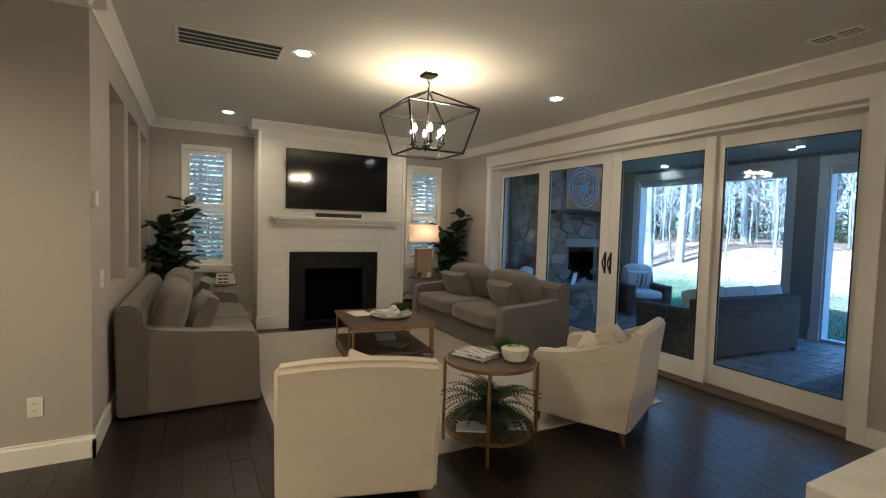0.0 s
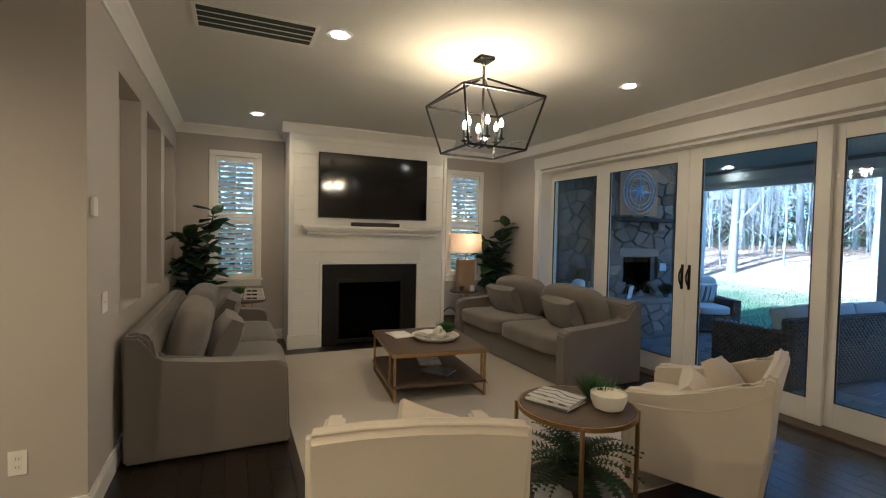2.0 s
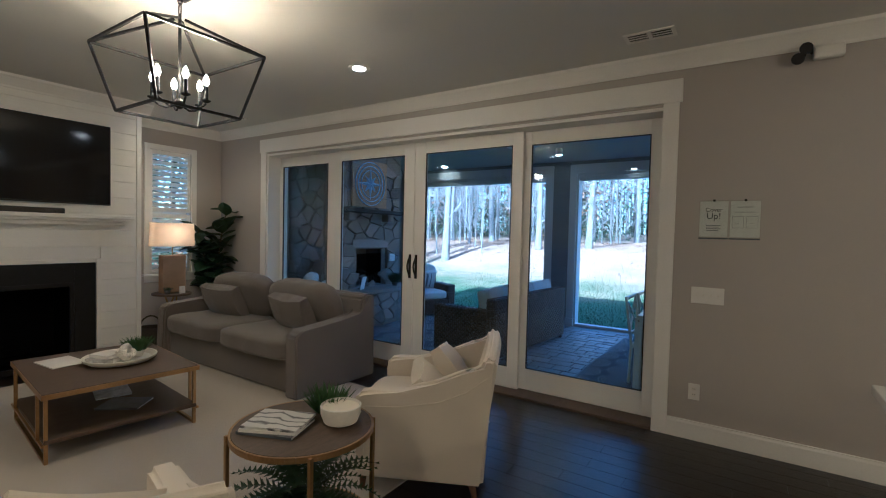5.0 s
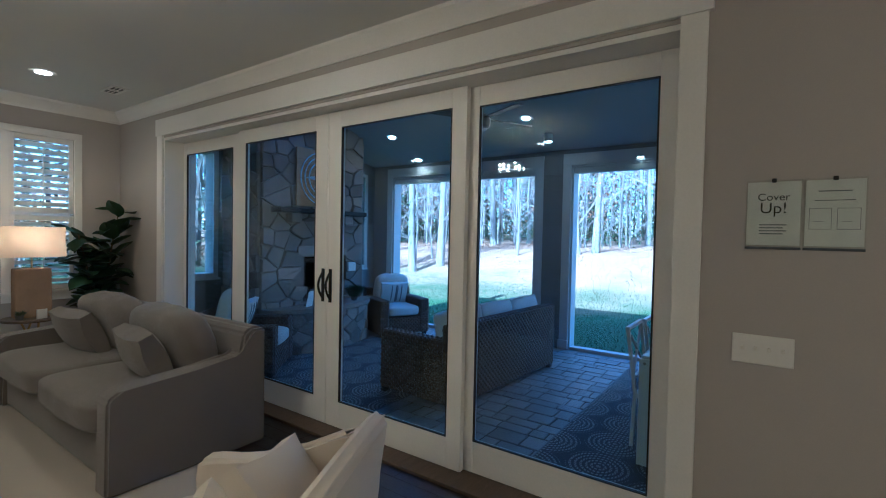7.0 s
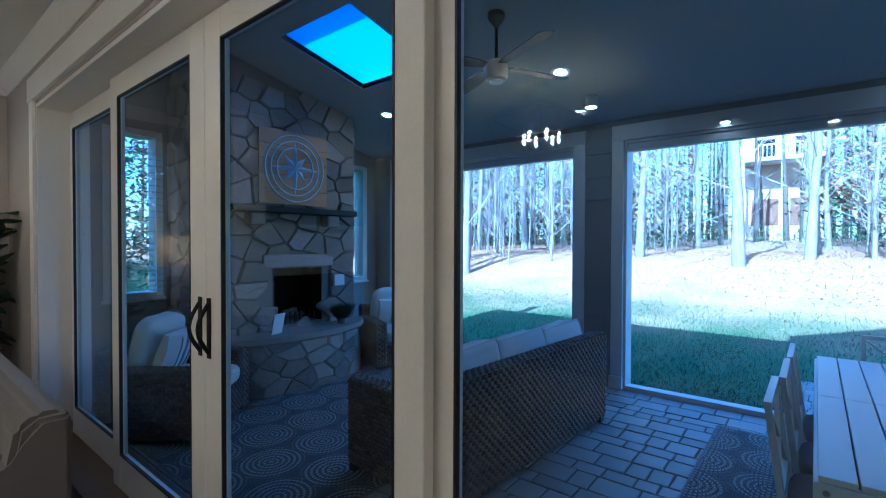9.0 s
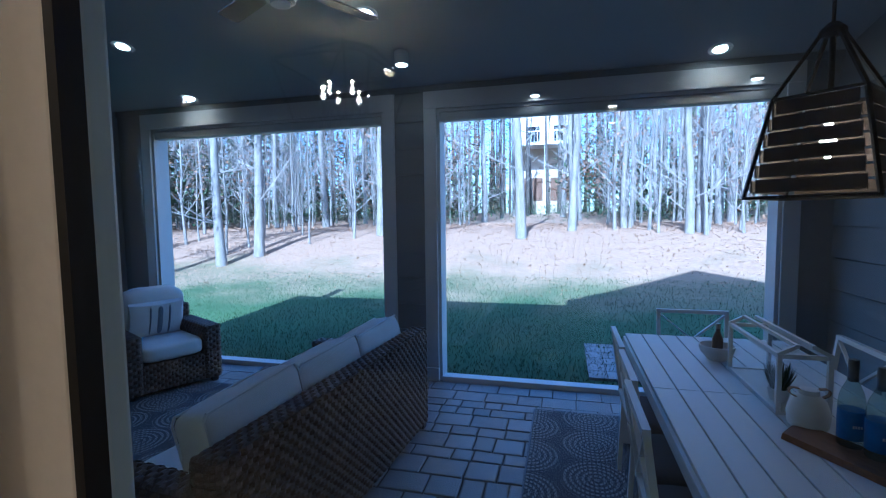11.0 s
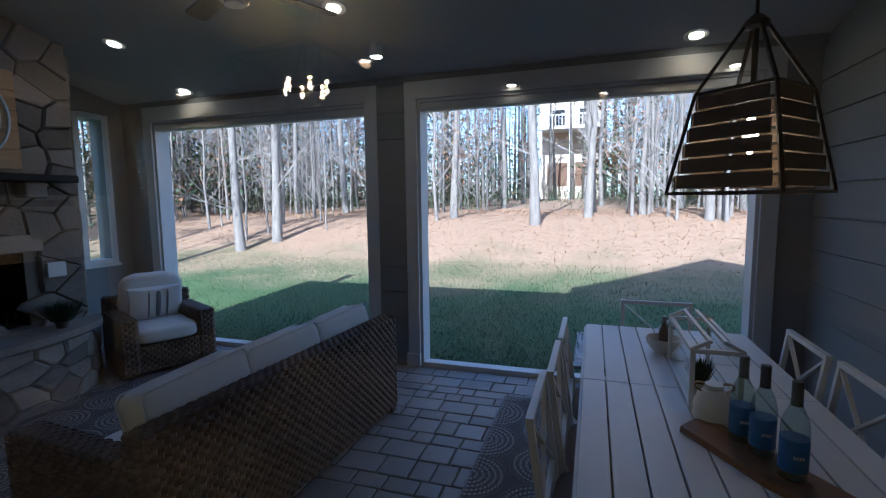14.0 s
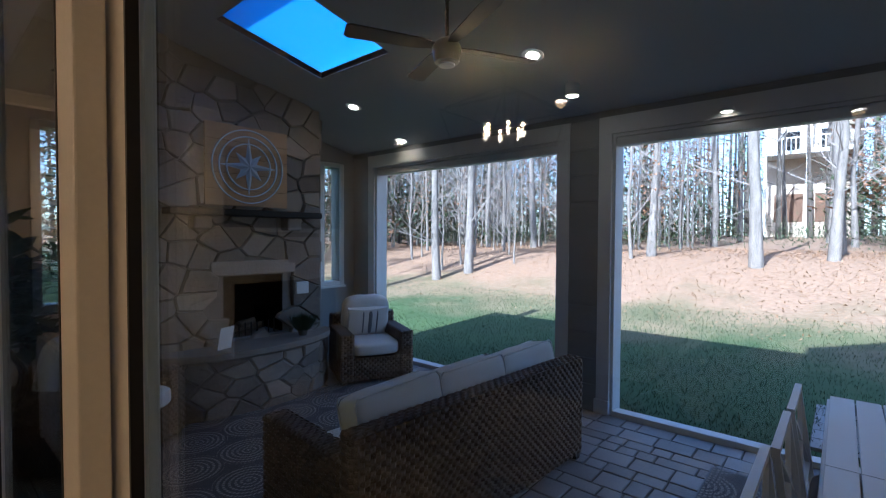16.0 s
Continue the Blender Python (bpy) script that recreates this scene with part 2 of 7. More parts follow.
def run(bm, prof, a, b, inward):
    """A moulding: profile (out, height) carried from a to b, with out along inward."""
    a, b, w = Vector(a), Vector(b), Vector(inward)
    p, q = ([bm.verts.new(e + w * u + Vector((0, 0, v))) for u, v in prof] for e in (a, b))
    k = len(prof)
    for i in range(k):
        bm.faces.new((p[i], p[(i + 1) % k], q[(i + 1) % k], q[i]))
    bm.faces.new(list(reversed(p)))
    bm.faces.new(q)

# ---- the living room's shell ----
CEIL, XE, YN, XW, YS = 2.86, 4.435, 7.545, -0.405, -3.2
DOOR_Y0, DOOR_Y1, DOOR_Z = 1.6, 6.47, 2.48
CASE_Y0 = 1.63                  # casing edge
XP = 4.75                       # porch side of the door wall
PF = -0.165                    # porch floor
NICHES = ((4.31, 5.1), (5.36, 6.2), (6.44, 7.3))
WINS = ((0.04, 0.54), (3.46, 3.99))
WZ0, WZ1 = 0.86, 2.48

structure("wall_east", [(XE, XP, YS, DOOR_Y0, -0.2, CEIL + 1.0), (XE, XP, DOOR_Y1, 7.78, -0.2, CEIL + 1.0), (XE, XP, DOOR_Y0, DOOR_Y1, DOOR_Z, CEIL + 1.0)],
          M_WALL, "greige painted wall round the wide glass doors", "wall")
w = [(XW - 0.3, WINS[0][0], YN, 7.75, -0.2, 3.0), (WINS[0][1], WINS[1][0], YN, 7.75, -0.2, 3.0), (WINS[1][1], XE - 0.003, YN, 7.75, -0.2, 3.0)]
for a, b in WINS:
    w += [(a, b, YN, 7.75, -0.2, WZ0), (a, b, YN, 7.75, WZ1, 3.0)]
structure("wall_north", w, M_WALL, "greige painted wall with two shuttered windows", "wall")
w = [(XW - 0.3, XW - 0.14, 3.6, YN, -0.2, 3.0), (XW - 0.14, XW, 3.6, YN, -0.2, 0.95), (XW - 0.14, XW, 3.6, YN, 2.5, 3.0)]
ys = [3.6] + [v for n in NICHES for v in n] + [YN]
w += [(XW - 0.14, XW, ys[i], ys[i + 1], 0.95, 2.5) for i in range(0, len(ys), 2)]
structure("wall_west", w, M_WALL, "greige wall with three tall recessed niches", "wall")
structure("wall_return", [(-4.0, XW - 0.3, 3.6, 3.8, -0.2, 3.0)], M_WALL, "greige painted wall end beside the niches", "wall")
# the next two walls are unseen, added to close the room for reflections
structure("wall_south", [(-4.2, XP, YS - 0.2, YS, -0.2, 3.0)], M_WALL, "unseen greige wall added to close the kitchen end", "wall")
structure("wall_kitchen", [(-4.2, -4.0, YS, 3.8, -0.2, 3.0)], M_WALL, "unseen greige wall added to close the far side", "wall")
structure("ceiling", [(-4.2, XE - 0.003, YS - 0.2, 7.75, CEIL, CEIL + 0.15)], M_CEIL, "flat off-white painted ceiling", "ceiling")
SUBFLOOR = structure("floor", [(-4.2, XE + 0.16, YS, YN, -0.2, -0.014)], M_FLOOR, "dark stained hardwood plank floor", "floor")

BASE = [(0, 0), (0.018, 0), (0.018, 0.115), (0.012, 0.128), (0.012, 0.14), (0, 0.14)]
CROWN = [(0, -0.12), (0.012, -0.12), (0.016, -0.1), (0.035, -0.075), (0.07, -0.035), (0.085, -0.022), (0.09, 0), (0, 0)]
bm = bmesh.new()
run(bm, BASE, (XE, YS, 0), (XE, 1.525, 0), (-1, 0, 0))
run(bm, BASE, (XE, 6.575, 0), (XE, YN, 0), (-1, 0, 0))
run(bm, BASE, (XW, YN, 0), (0.9, YN, 0), (0, -1, 0))
run(bm, BASE, (3.07, YN, 0), (XE, YN, 0), (0, -1, 0))
run(bm, BASE, (XW, 3.582, 0), (XW, YN, 0), (1, 0, 0))
run(bm, BASE, (-4, 3.6, 0), (XW + 0.018, 3.6, 0), (0, -1, 0))
tagged(part("baseboard", bm, M_TRIM), "white painted wooden baseboard", "baseboard", kind="structure")
bm = bmesh.new()
run(bm, CROWN, (XE, YS, CEIL), (XE, YN, CEIL), (-1, 0, 0))
run(bm, CROWN, (XW, YN, CEIL), (0.9, YN, CEIL), (0, -1, 0))
run(bm, CROWN, (3.07, YN, CEIL), (XE, YN, CEIL), (0, -1, 0))
run(bm, CROWN, (XW, 3.51, CEIL), (XW, YN, CEIL), (1, 0, 0))
run(bm, CROWN, (-4, 3.6, CEIL), (XW + 0.09, 3.6, CEIL), (0, -1, 0))
run(bm, CROWN, (0.81, 6.86, CEIL), (3.16, 6.86, CEIL), (0, -1, 0))
run(bm, CROWN, (0.9, 6.86, CEIL), (0.9, YN, CEIL), (-1, 0, 0))
run(bm, CROWN, (3.07, 6.86, CEIL), (3.07, YN, CEIL), (1, 0, 0))
tagged(part("crown_trim", bm, M_TRIM), "white painted crown moulding", "trim", kind="structure")

# door casing: flat boards and a taller head
t = 0.022
structure("door_trim", [(XE - t, XE, CASE_Y0 - 0.105, CASE_Y0 + 0.004, 0, DOOR_Z + 0.02), (XE - t, XE, DOOR_Y1 - 0.004, DOOR_Y1 + 0.105, 0, DOOR_Z + 0.02),
                        (XE - t - 0.006, XE, CASE_Y0 - 0.125, DOOR_Y1 + 0.125, DOOR_Z + 0.02, DOOR_Z + 0.19)], M_TRIM, "wide white casing round the glass doors", "trim", bev=0.003)
structure("door_jamb", [(XE + 0.001, XP, DOOR_Y0, DOOR_Y0 + 0.025, 0, DOOR_Z), (XE + 0.001, XP, DOOR_Y1 - 0.025, DOOR_Y1, 0, DOOR_Z), (XE + 0.001, XP, DOOR_Y0 + 0.025, DOOR_Y1 - 0.025, DOOR_Z - 0.03, DOOR_Z - 0.002)],
          M_TRIM, "white jamb lining of the door opening", "trim", bev=0.002)
structure("door_threshold", [(XE - 0.02, XP + 0.05, DOOR_Y0 + 0.026, DOOR_Y1 - 0.026, -0.03, 0.02)], M_WOODTOP, "dark wooden door threshold", "threshold", bev=0.004)

# four glass door leaves: the middle pair slides in front of the fixed outer pair


def glass_door(name, y0, y1, x, label, handle=0, s0=0.122, s=0.122):
    d = thing(name, pose(x, y0, 0.022), label, "glass door", kind="structure")
    w, h = y1 - y0, DOOR_Z - 0.055
    one("stile", d, M_TRIM, (-0.02, 0.022, 0, s0, 0, h))
    one("stile", d, M_TRIM, (-0.02, 0.022, w - s, w, 0, h))
    one("bottom_rail", d, M_TRIM, (-0.019, 0.021, s0, w - s, 0, 0.2))
    one("top_rail", d, M_TRIM, (-0.019, 0.021, s0, w - s, h - 0.122, h))
    g = one("pane", d, M_GLASS, (0.0, 0.005, s0, w - s, 0.2, h - 0.122), bev=0)
    one("gasket", d, M_DARKPL, (-0.021, -0.004, s0, s0 + 0.008, 0.2, h - 0.122), (-0.021, -0.004, w - s - 0.008, w - s, 0.2, h - 0.122), (-0.021, -0.004, s0 + 0.008, w - s - 0.008, 0.2, 0.208), (-0.021, -0.004, s0 + 0.008, w - s - 0.008, h - 0.13, h - 0.122), bev=0)
    if handle:
        yy = w - 0.04 if handle > 0 else 0.04
        bm = bmesh.new()
        box(bm, -0.027, -0.02, yy - 0.016, yy + 0.016, 0.96, 1.22, bev=0.004)
        pts = [Vector((-0.025 - 0.045 * math.sin(math.pi * i / 8), yy, 0.985 + 0.21 * i / 8)) for i in range(9)]
        for a, b in zip(pts, pts[1:]):
            tube(bm, a, b, 0.009, n=8)
        part("door_handle", bm, M_BLACK, d, "black curved pull handle", smooth=False)
    return d


glass_door("door_1", 1.625, 2.893, 4.647, "fixed glass door leaf in a white frame", s0=0.12, s=0.12)
glass_door("door_2", 2.835, 4.093, 4.598, "sliding glass door leaf in a white frame", 1, 0.11, 0.143)
glass_door("door_3", 4.097, 5.33, 4.598, "sliding glass door leaf in a white frame", -1, 0.143, 0.12)
glass_door("door_4", 5.38, 6.445, 4.647, "fixed glass door leaf in a white frame", s0=0.12, s=0.065)


# ---- windows with louvred shutters ----
def shutter_window(name, x0, x1):
    o = thing(name, pose((x0 + x1) / 2, YN, 0), "narrow white window with tilted louvre shutters", "window", kind="structure")
    w = (x1 - x0) / 2
    t = 0.07
    one("window_frame", o, M_TRIM, (-w - t, -w, -0.022, 0, WZ0, WZ1), (w, w + t, -0.022, 0, WZ0, WZ1), (-w - t, w + t, -0.024, 0, WZ1, WZ1 + t))
    one("window_sill", o, M_TRIM, (-w - t - 0.02, w + t + 0.02, -0.06, 0.0, WZ0 - 0.03, WZ0), (-w - t, w + t, -0.02, 0, WZ0 - 0.11, WZ0 - 0.03))
    one("pane", o, M_CLEAR, (-w, w, 0.14, 0.145, WZ0, WZ1), bev=0)
    one("sash", o, M_TRIM, (-w, w, 0.12, 0.16, WZ0, WZ0 + 0.04), (-w, w, 0.12, 0.16, (WZ0 + WZ1) / 2 - 0.02, (WZ0 + WZ1) / 2 + 0.02), (-w, w, 0.12, 0.16, WZ1 - 0.04, WZ1))
    mid = 1.66
    slat = bmesh.new()
    k = 10
    prof = [(0.038 * math.cos(2 * math.pi * i / k), 0.006 * math.sin(2 * math.pi * i / k)) for i in range(k)]
    run(slat, prof, (-w + 0.042, 0, 0), (w - 0.042, 0, 0), (0, 1, 0))
    slat = mesh_of("slat", slat, M_TRIM, True)
    for z0, z1 in ((WZ0, mid - 0.012), (mid + 0.012, WZ1)):
        sh = one("shutter", o, M_TRIM, (-w, -w + 0.04, 0.01, 0.04, z0, z1), (w - 0.04, w, 0.01, 0.04, z0, z1), (-w + 0.04, w - 0.04, 0.01, 0.04, z0, z0 + 0.06), (-w + 0.04, w - 0.04, 0.01, 0.04, z1 - 0.06, z1))
        n = int((z1 - z0 - 0.12) / 0.066)
        for i in range(n):
            piece("slat", slat, sh, pose(0, 0.03, z0 + 0.06 + (i + 0.5) * (z1 - z0 - 0.12) / n, -36 + random.uniform(-3, 3)))
        one("tilt_rod", sh, M_TRIM, (-0.006, 0.006, -0.022, -0.012, z0 + 0.09, z1 - 0.09), bev=0.002)
    return o


shutter_window("window_1", *WINS[0])
shutter_window("window_2", *WINS[1])

# ---- fireplace breast, shiplap, surround ----
BX0, BX1, BY = 0.9, 3.07, 6.88
fp = thing("fireplace", pose(0, 0, 0), "white shiplap fireplace breast with black slate surround", "fireplace")
breast = one("breast", fp, M_TRIM, (BX0 + 0.01, 1.32, BY, YN, 0, CEIL), (2.63, BX1 - 0.01, BY, YN, 0, CEIL), (1.32, 2.63, BY, YN, 1.08, CEIL), (1.32, 2.63, 7.45, YN, 0, 1.08), bev=0)
one("corner_board", fp, M_TRIM, (BX0, BX0 + 0.05, BY - 0.024, BY + 0.06, 0, CEIL - 0.12), bev=0.003)
one("corner_board", fp, M_TRIM, (BX1 - 0.05, BX1, BY - 0.024, BY + 0.06, 0, CEIL - 0.12), bev=0.003)
one("pilaster", fp, M_TRIM, (1.28, 1.318, BY - 0.028, BY, 0.18, 1.12), bev=0.003)
one("pilaster", fp, M_TRIM, (2.632, 2.67, BY - 0.028, BY, 0.18, 1.12), bev=0.003)
one("header_board", fp, M_TRIM, (1.318, 2.632, BY - 0.028, BY, 1.082, 1.12), bev=0.003)
one("plinth", fp, M_TRIM, (BX0 - 0.012, 1.318, BY - 0.034, BY, 0, 0.18), bev=0.004)
one("plinth", fp, M_TRIM, (2.632, BX1 + 0.012, BY - 0.034, BY, 0, 0.18), bev=0.004)
for b in ((1.32, 1.51, BY - 0.014, BY + 0.03, 0, 1.078), (2.44, 2.63, BY - 0.014, BY + 0.03, 0, 1.078), (1.51, 2.44, BY - 0.014, BY + 0.03, 0.88, 1.078)):
    one("surround_slab", fp, M_SLATE, b, bev=0.003, label="black slate surround slab")
for b in ((1.51, 1.53, BY + 0.031, 7.4, 0.02, 0.9), (2.42, 2.44, BY + 0.031, 7.4, 0.02, 0.9), (1.53, 2.42, 7.38, 7.4, 0.02, 0.9), (1.53, 2.42, BY + 0.031, 7.38, 0.02, 0.04), (1.53, 2.42, BY + 0.031, 7.38, 0.88, 0.9)):
    one("firebox_panel", fp, M_SOOT, b, bev=0, label="sooty black firebox panel")
one("firebox_frame", fp, M_BLACK, (1.51, 1.545, BY - 0.004, BY + 0.02, 0.02, 0.88), (2.405, 2.44, BY - 0.004, BY + 0.02, 0.02, 0.88), (1.545, 2.405, BY - 0.004, BY + 0.02, 0.835, 0.88), (1.545, 2.405, BY - 0.004, BY + 0.02, 0.02, 0.075), bev=0.003)
bm = bmesh.new()
for i, (r, zz) in enumerate(((0.05, 0.1), (0.045, 0.11), (0.04, 0.19))):
    tube(bm, (1.7 + 0.1 * i, 7.1 + 0.08 * (i % 2), zz), (2.25 - 0.06 * i, 7.15 - 0.06 * i, zz + 0.02), r, r * 0.85, 9)
part("log", bm, M_SOOT, fp, "charred ceramic logs")
z = 0.18
i = 0
while z < CEIL - 0.12:
    h = min(0.178, CEIL - 0.12 - z)
    spans = [(BX0 + 0.05, BX1 - 0.05)] if z > 1.12 else [(BX0 + 0.05, 1.28), (2.67, BX1 - 0.05)]
    for a, b in spans:
        cut = [a] + ([random.uniform(a + 0.4, b - 0.4)] if b - a > 1.5 and i % 2 else []) + [b]
        for p, q in zip(cut, cut[1:]):
            one("plank", breast, M_SHIP, (p + 0.001, q - 0.001, BY - 0.016, BY - 0.0005, z + 0.0015, z + h - 0.0015), bev=0.002)
    z += 0.178
    i += 1
mantel = thing("mantel_shelf", pose(1.99, BY, 1.5), "white painted wooden mantel shelf on the fireplace", "mantel shelf")
one("shelf", mantel, M_TRIM, (-0.94, 0.94, -0.2, -0.017, 0.045, 0.085), bev=0.006)
one("moulding", mantel, M_TRIM, (-0.91, 0.91, -0.165, -0.017, 0.018, 0.045), bev=0.006)
one("bed_moulding", mantel, M_TRIM, (-0.88, 0.88, -0.12, -0.017, -0.025, 0.018), bev=0.008)

# ---- porch shell ----
PX, PYN, PYS = 8.96, 7.75, 0.27
SL = 0.215


def pceil(x):
    return 2.85 + SL * (8.95 - x)


O1, O2, OZ = (4.28, 7.25), (0.67, 3.71), 2.615
structure("porch_wall_outer", [(PX, PX + 0.2, PYS - 0.2, O2[0], -0.4, 2.846), (PX, PX + 0.2, O2[1], O1[0], -0.4, 2.846), (PX, PX + 0.2, O1[1], PYN + 0.2, -0.4, 2.846),
                               (PX, PX + 0.2, O2[0], O2[1], OZ, 2.846), (PX, PX + 0.2, O1[0], O1[1], OZ, 2.846)], M_SIDING, "grey sided porch wall with two wide screened openings", "wall")
PWALL_S = structure("porch_wall_south", [(XP, PX + 0.2, PYS - 0.2, PYS, -0.4, 3.8)], M_SIDING, "grey lap siding porch wall", "wall")
PW1, PW2 = (5.24, 5.66), (8.4, 8.68)
w = [(XP, PW1[0], PYN, PYN + 0.2, -0.4, 3.9), (PW1[1], PW2[0], PYN, PYN + 0.2, -0.4, 3.9), (PW2[1], PX, PYN, PYN + 0.2, -0.4, 3.9)]
for a, b in (PW1, PW2):
    w += [(a, b, PYN, PYN + 0.2, -0.4, 0.92), (a, b, PYN, PYN + 0.2, 2.62, 3.9)]
structure("porch_wall_north", w, M_SIDING, "grey sided porch end wall with two tall windows", "wall")
bm = bmesh.new()
SKY = ((6.17, 7.22, 5.05, 6.08), (6.17, 7.22, 1.69, 2.72))
xs = sorted({XP, PX + 0.4, 6.17, 7.22})
ysk = sorted({PYS - 0.3, PYN + 0.75} | {v for s in SKY for v in s[2:]})
for xa, xb in zip(xs, xs[1:]):
    for ya, yb in zip(ysk, ysk[1:]):
        if any(s[0] <= (xa + xb) / 2 <= s[1] and s[2] <= (ya + yb) / 2 <= s[3] for s in SKY):
            continue
        vs = [bm.verts.new((x, y, pceil(x) + dz)) for dz in (0, 0.2) for x, y in ((xa, ya), (xb, ya), (xb, yb), (xa, yb))]
        for f in ((3, 2, 1, 0), (4, 5, 6, 7), (0, 1, 5, 4), (1, 2, 6, 5), (2, 3, 7, 6), (3, 0, 4, 7)):
            bm.faces.new([vs[i] for i in f])
tagged(part("porch_ceiling", bm, M_PCEIL), "sloping grey painted porch ceiling with skylights", "ceiling", kind="structure")
# blue of the sky's light is put into this pane's colour
M_FROST = bpy.data.materials.new("glazing with painted sky blue")
M_FROST.use_nodes = True
fr = M_FROST.node_tree.nodes.new("ShaderNodeBsdfTranslucent")
fr.inputs["Color"].default_value = (0.17, 0.43, 0.66, 1)
M_FROST.node_tree.links.new(fr.outputs[0], M_FROST.node_tree.nodes["Material Output"].inputs["Surface"])
for s in SKY:
    sk = thing("skylight", pose(0, 0, 0), "roof skylight with a white lined shaft", "skylight", "porch skylights", "structure")
    bm = bmesh.new()
    for a, b in (((s[0], s[2]), (s[1], s[2])), ((s[1], s[2]), (s[1], s[3])), ((s[1], s[3]), (s[0], s[3])), ((s[0], s[3]), (s[0], s[2]))):
        vs = [bm.verts.new((p[0], p[1], pceil(p[0]) + dz)) for dz in (0.004, 0.07) for p in (a, b)]
        bm.faces.new((vs[0], vs[1], vs[3], vs[2]))
    bmesh.ops.solidify(bm, geom=bm.faces[:], thickness=0.012)
    part("shaft", bm, M_PTRIM, sk)
    bm = bmesh.new()
    vs = [bm.verts.new((x, y, pceil(x) + 0.06 + dz)) for dz in (0, 0.006) for x, y in ((s[0], s[2]), (s[1], s[2]), (s[1], s[3]), (s[0], s[3]))]
    for f in ((3, 2, 1, 0), (4, 5, 6, 7), (0, 1, 5, 4), (1, 2, 6, 5), (2, 3, 7, 6), (3, 0, 4, 7)):
        bm.faces.new([vs[i] for i in f])
    part("pane", bm, M_FROST, sk, "frosted glazing with blue sky light in its colour")
PFLOOR = structure("porch_floor", [(XP + 0.05, PX + 0.2, PYS, PYN, -0.3, PF - 0.012)], M_SAND, "grey paver porch floor", "floor")
t = 0.03
for nm, (a, b) in (("porch_opening_trim_1", O1), ("porch_opening_trim_2", O2)):
    structure(nm, [(PX - t, PX, a - 0.13, a, PF + 0.14, OZ), (PX - t, PX, b, b + 0.13, PF + 0.14, OZ), (PX - t - 0.003, PX, a - 0.13, b + 0.13, OZ, OZ + 0.17)], M_PTRIM, "white casing round the screened porch opening", "trim", bev=0.004)
    structure(nm.replace("trim", "plinth"), [(PX - t - 0.02, PX, a - 0.145, a + 0.004, PF, PF + 0.14), (PX - t - 0.02, PX, b - 0.004, b + 0.145, PF, PF + 0.14)], M_PTRIM, "white plinth block under the casing", "trim", bev=0.004)
    structure(nm.replace("trim", "reveal"), [(PX + 0.001, PX + 0.2, a, a + 0.03, PF, OZ), (PX + 0.001, PX + 0.2, b - 0.03, b, PF, OZ), (PX + 0.001, PX + 0.2, a + 0.03, b - 0.03, OZ - 0.03, OZ - 0.001)], M_PTRIM, "white lined reveal of the porch opening", "trim")
    structure(nm.replace("trim", "sill"), [(PX - 0.005, PX + 0.12, a + 0.03, b - 0.03, PF - 0.2, PF + 0.045)], M_PTRIM, "white bottom track of the roll-down screen", "sill", bev=0.006)
    sc = thing("screen_housing", pose(PX + 0.06, (a + b) / 2, OZ - 0.09), "white roll-down screen cassette in the opening", "screen cassette")
    one("cassette", sc, M_PTRIM, (-0.05, 0.05, (a - b) / 2 + 0.03, (b - a) / 2 - 0.03, -0.03, 0.058), bev=0.012)
structure("porch_beam", [(PX - 0.02, PX, PYS, PYN, OZ + 0.172, 2.85)], M_SIDING, "grey fascia board above the porch openings", "trim", bev=0.003)
for nm, (a, b) in (("porch_window_1", PW1), ("porch_window_2", PW2)):
    o = thing(nm, pose((a + b) / 2, PYN, 0), "tall white framed porch window", "window", kind="structure")
    h = (b - a) / 2
    one("window_frame", o, M_PTRIM, (-h - 0.07, -h, -0.025, 0, 0.86, 2.68), (h, h + 0.07, -0.025, 0, 0.86, 2.68), (-h, h, -0.025, 0, 2.62, 2.69))
    one("window_sill", o, M_PTRIM, (-h - 0.09, h + 0.09, -0.05, 0, 0.83, 0.86), (-h, h, -0.02, 0.2, 0.86, 0.921))
    one("pane", o, M_CLEAR, (-h, h, 0.1, 0.105, 0.92, 2.62), bev=0)

# main house roof behind and above, which shades the porch and lawn
M_SHINGLE = mat("asphalt shingle", (0.06, 0.06, 0.06), 0.9, var=0.3, scale=4, fine=80, bump=0.5)
bm = bmesh.new()
prof = [(-5.5, 3.3), (2.6, 3.3), (2.65, 6.9), (-0.4, 9.35), (-5.5, 6.0)]
p = [bm.verts.new((XP - 0.3, y, z)) for y, z in prof]
q = [bm.verts.new((XP - 6.0, y, z)) for y, z in prof]
for i in range(5):
    bm.faces.new((p[i], p[(i + 1) % 5], q[(i + 1) % 5], q[i]))
bm.faces.new(p)
bm.faces.new(q)
box(bm, -4.2, XP - 0.4, 2.7, 8.3, 3.05, 4.2)
tagged(part("house_roof", bm, M_SHINGLE), "dark shingled gable roof of the house", "roof", kind="structure")

# ---- lamps ----
WARM = (1.0, 0.585, 0.215)


def lamp_in(parent, kind, energy, m, size=0.03, spot=None):
    d = bpy.data.lights.new("lamp", kind)
    d.energy, d.color, d.shadow_soft_size = energy, WARM, size
    if spot:
        d.spot_size, d.spot_blend = radians(spot), 0.8
    lamp = new("lamp", d)
    lamp.parent = parent
    lamp.matrix_basis = m
    return lamp


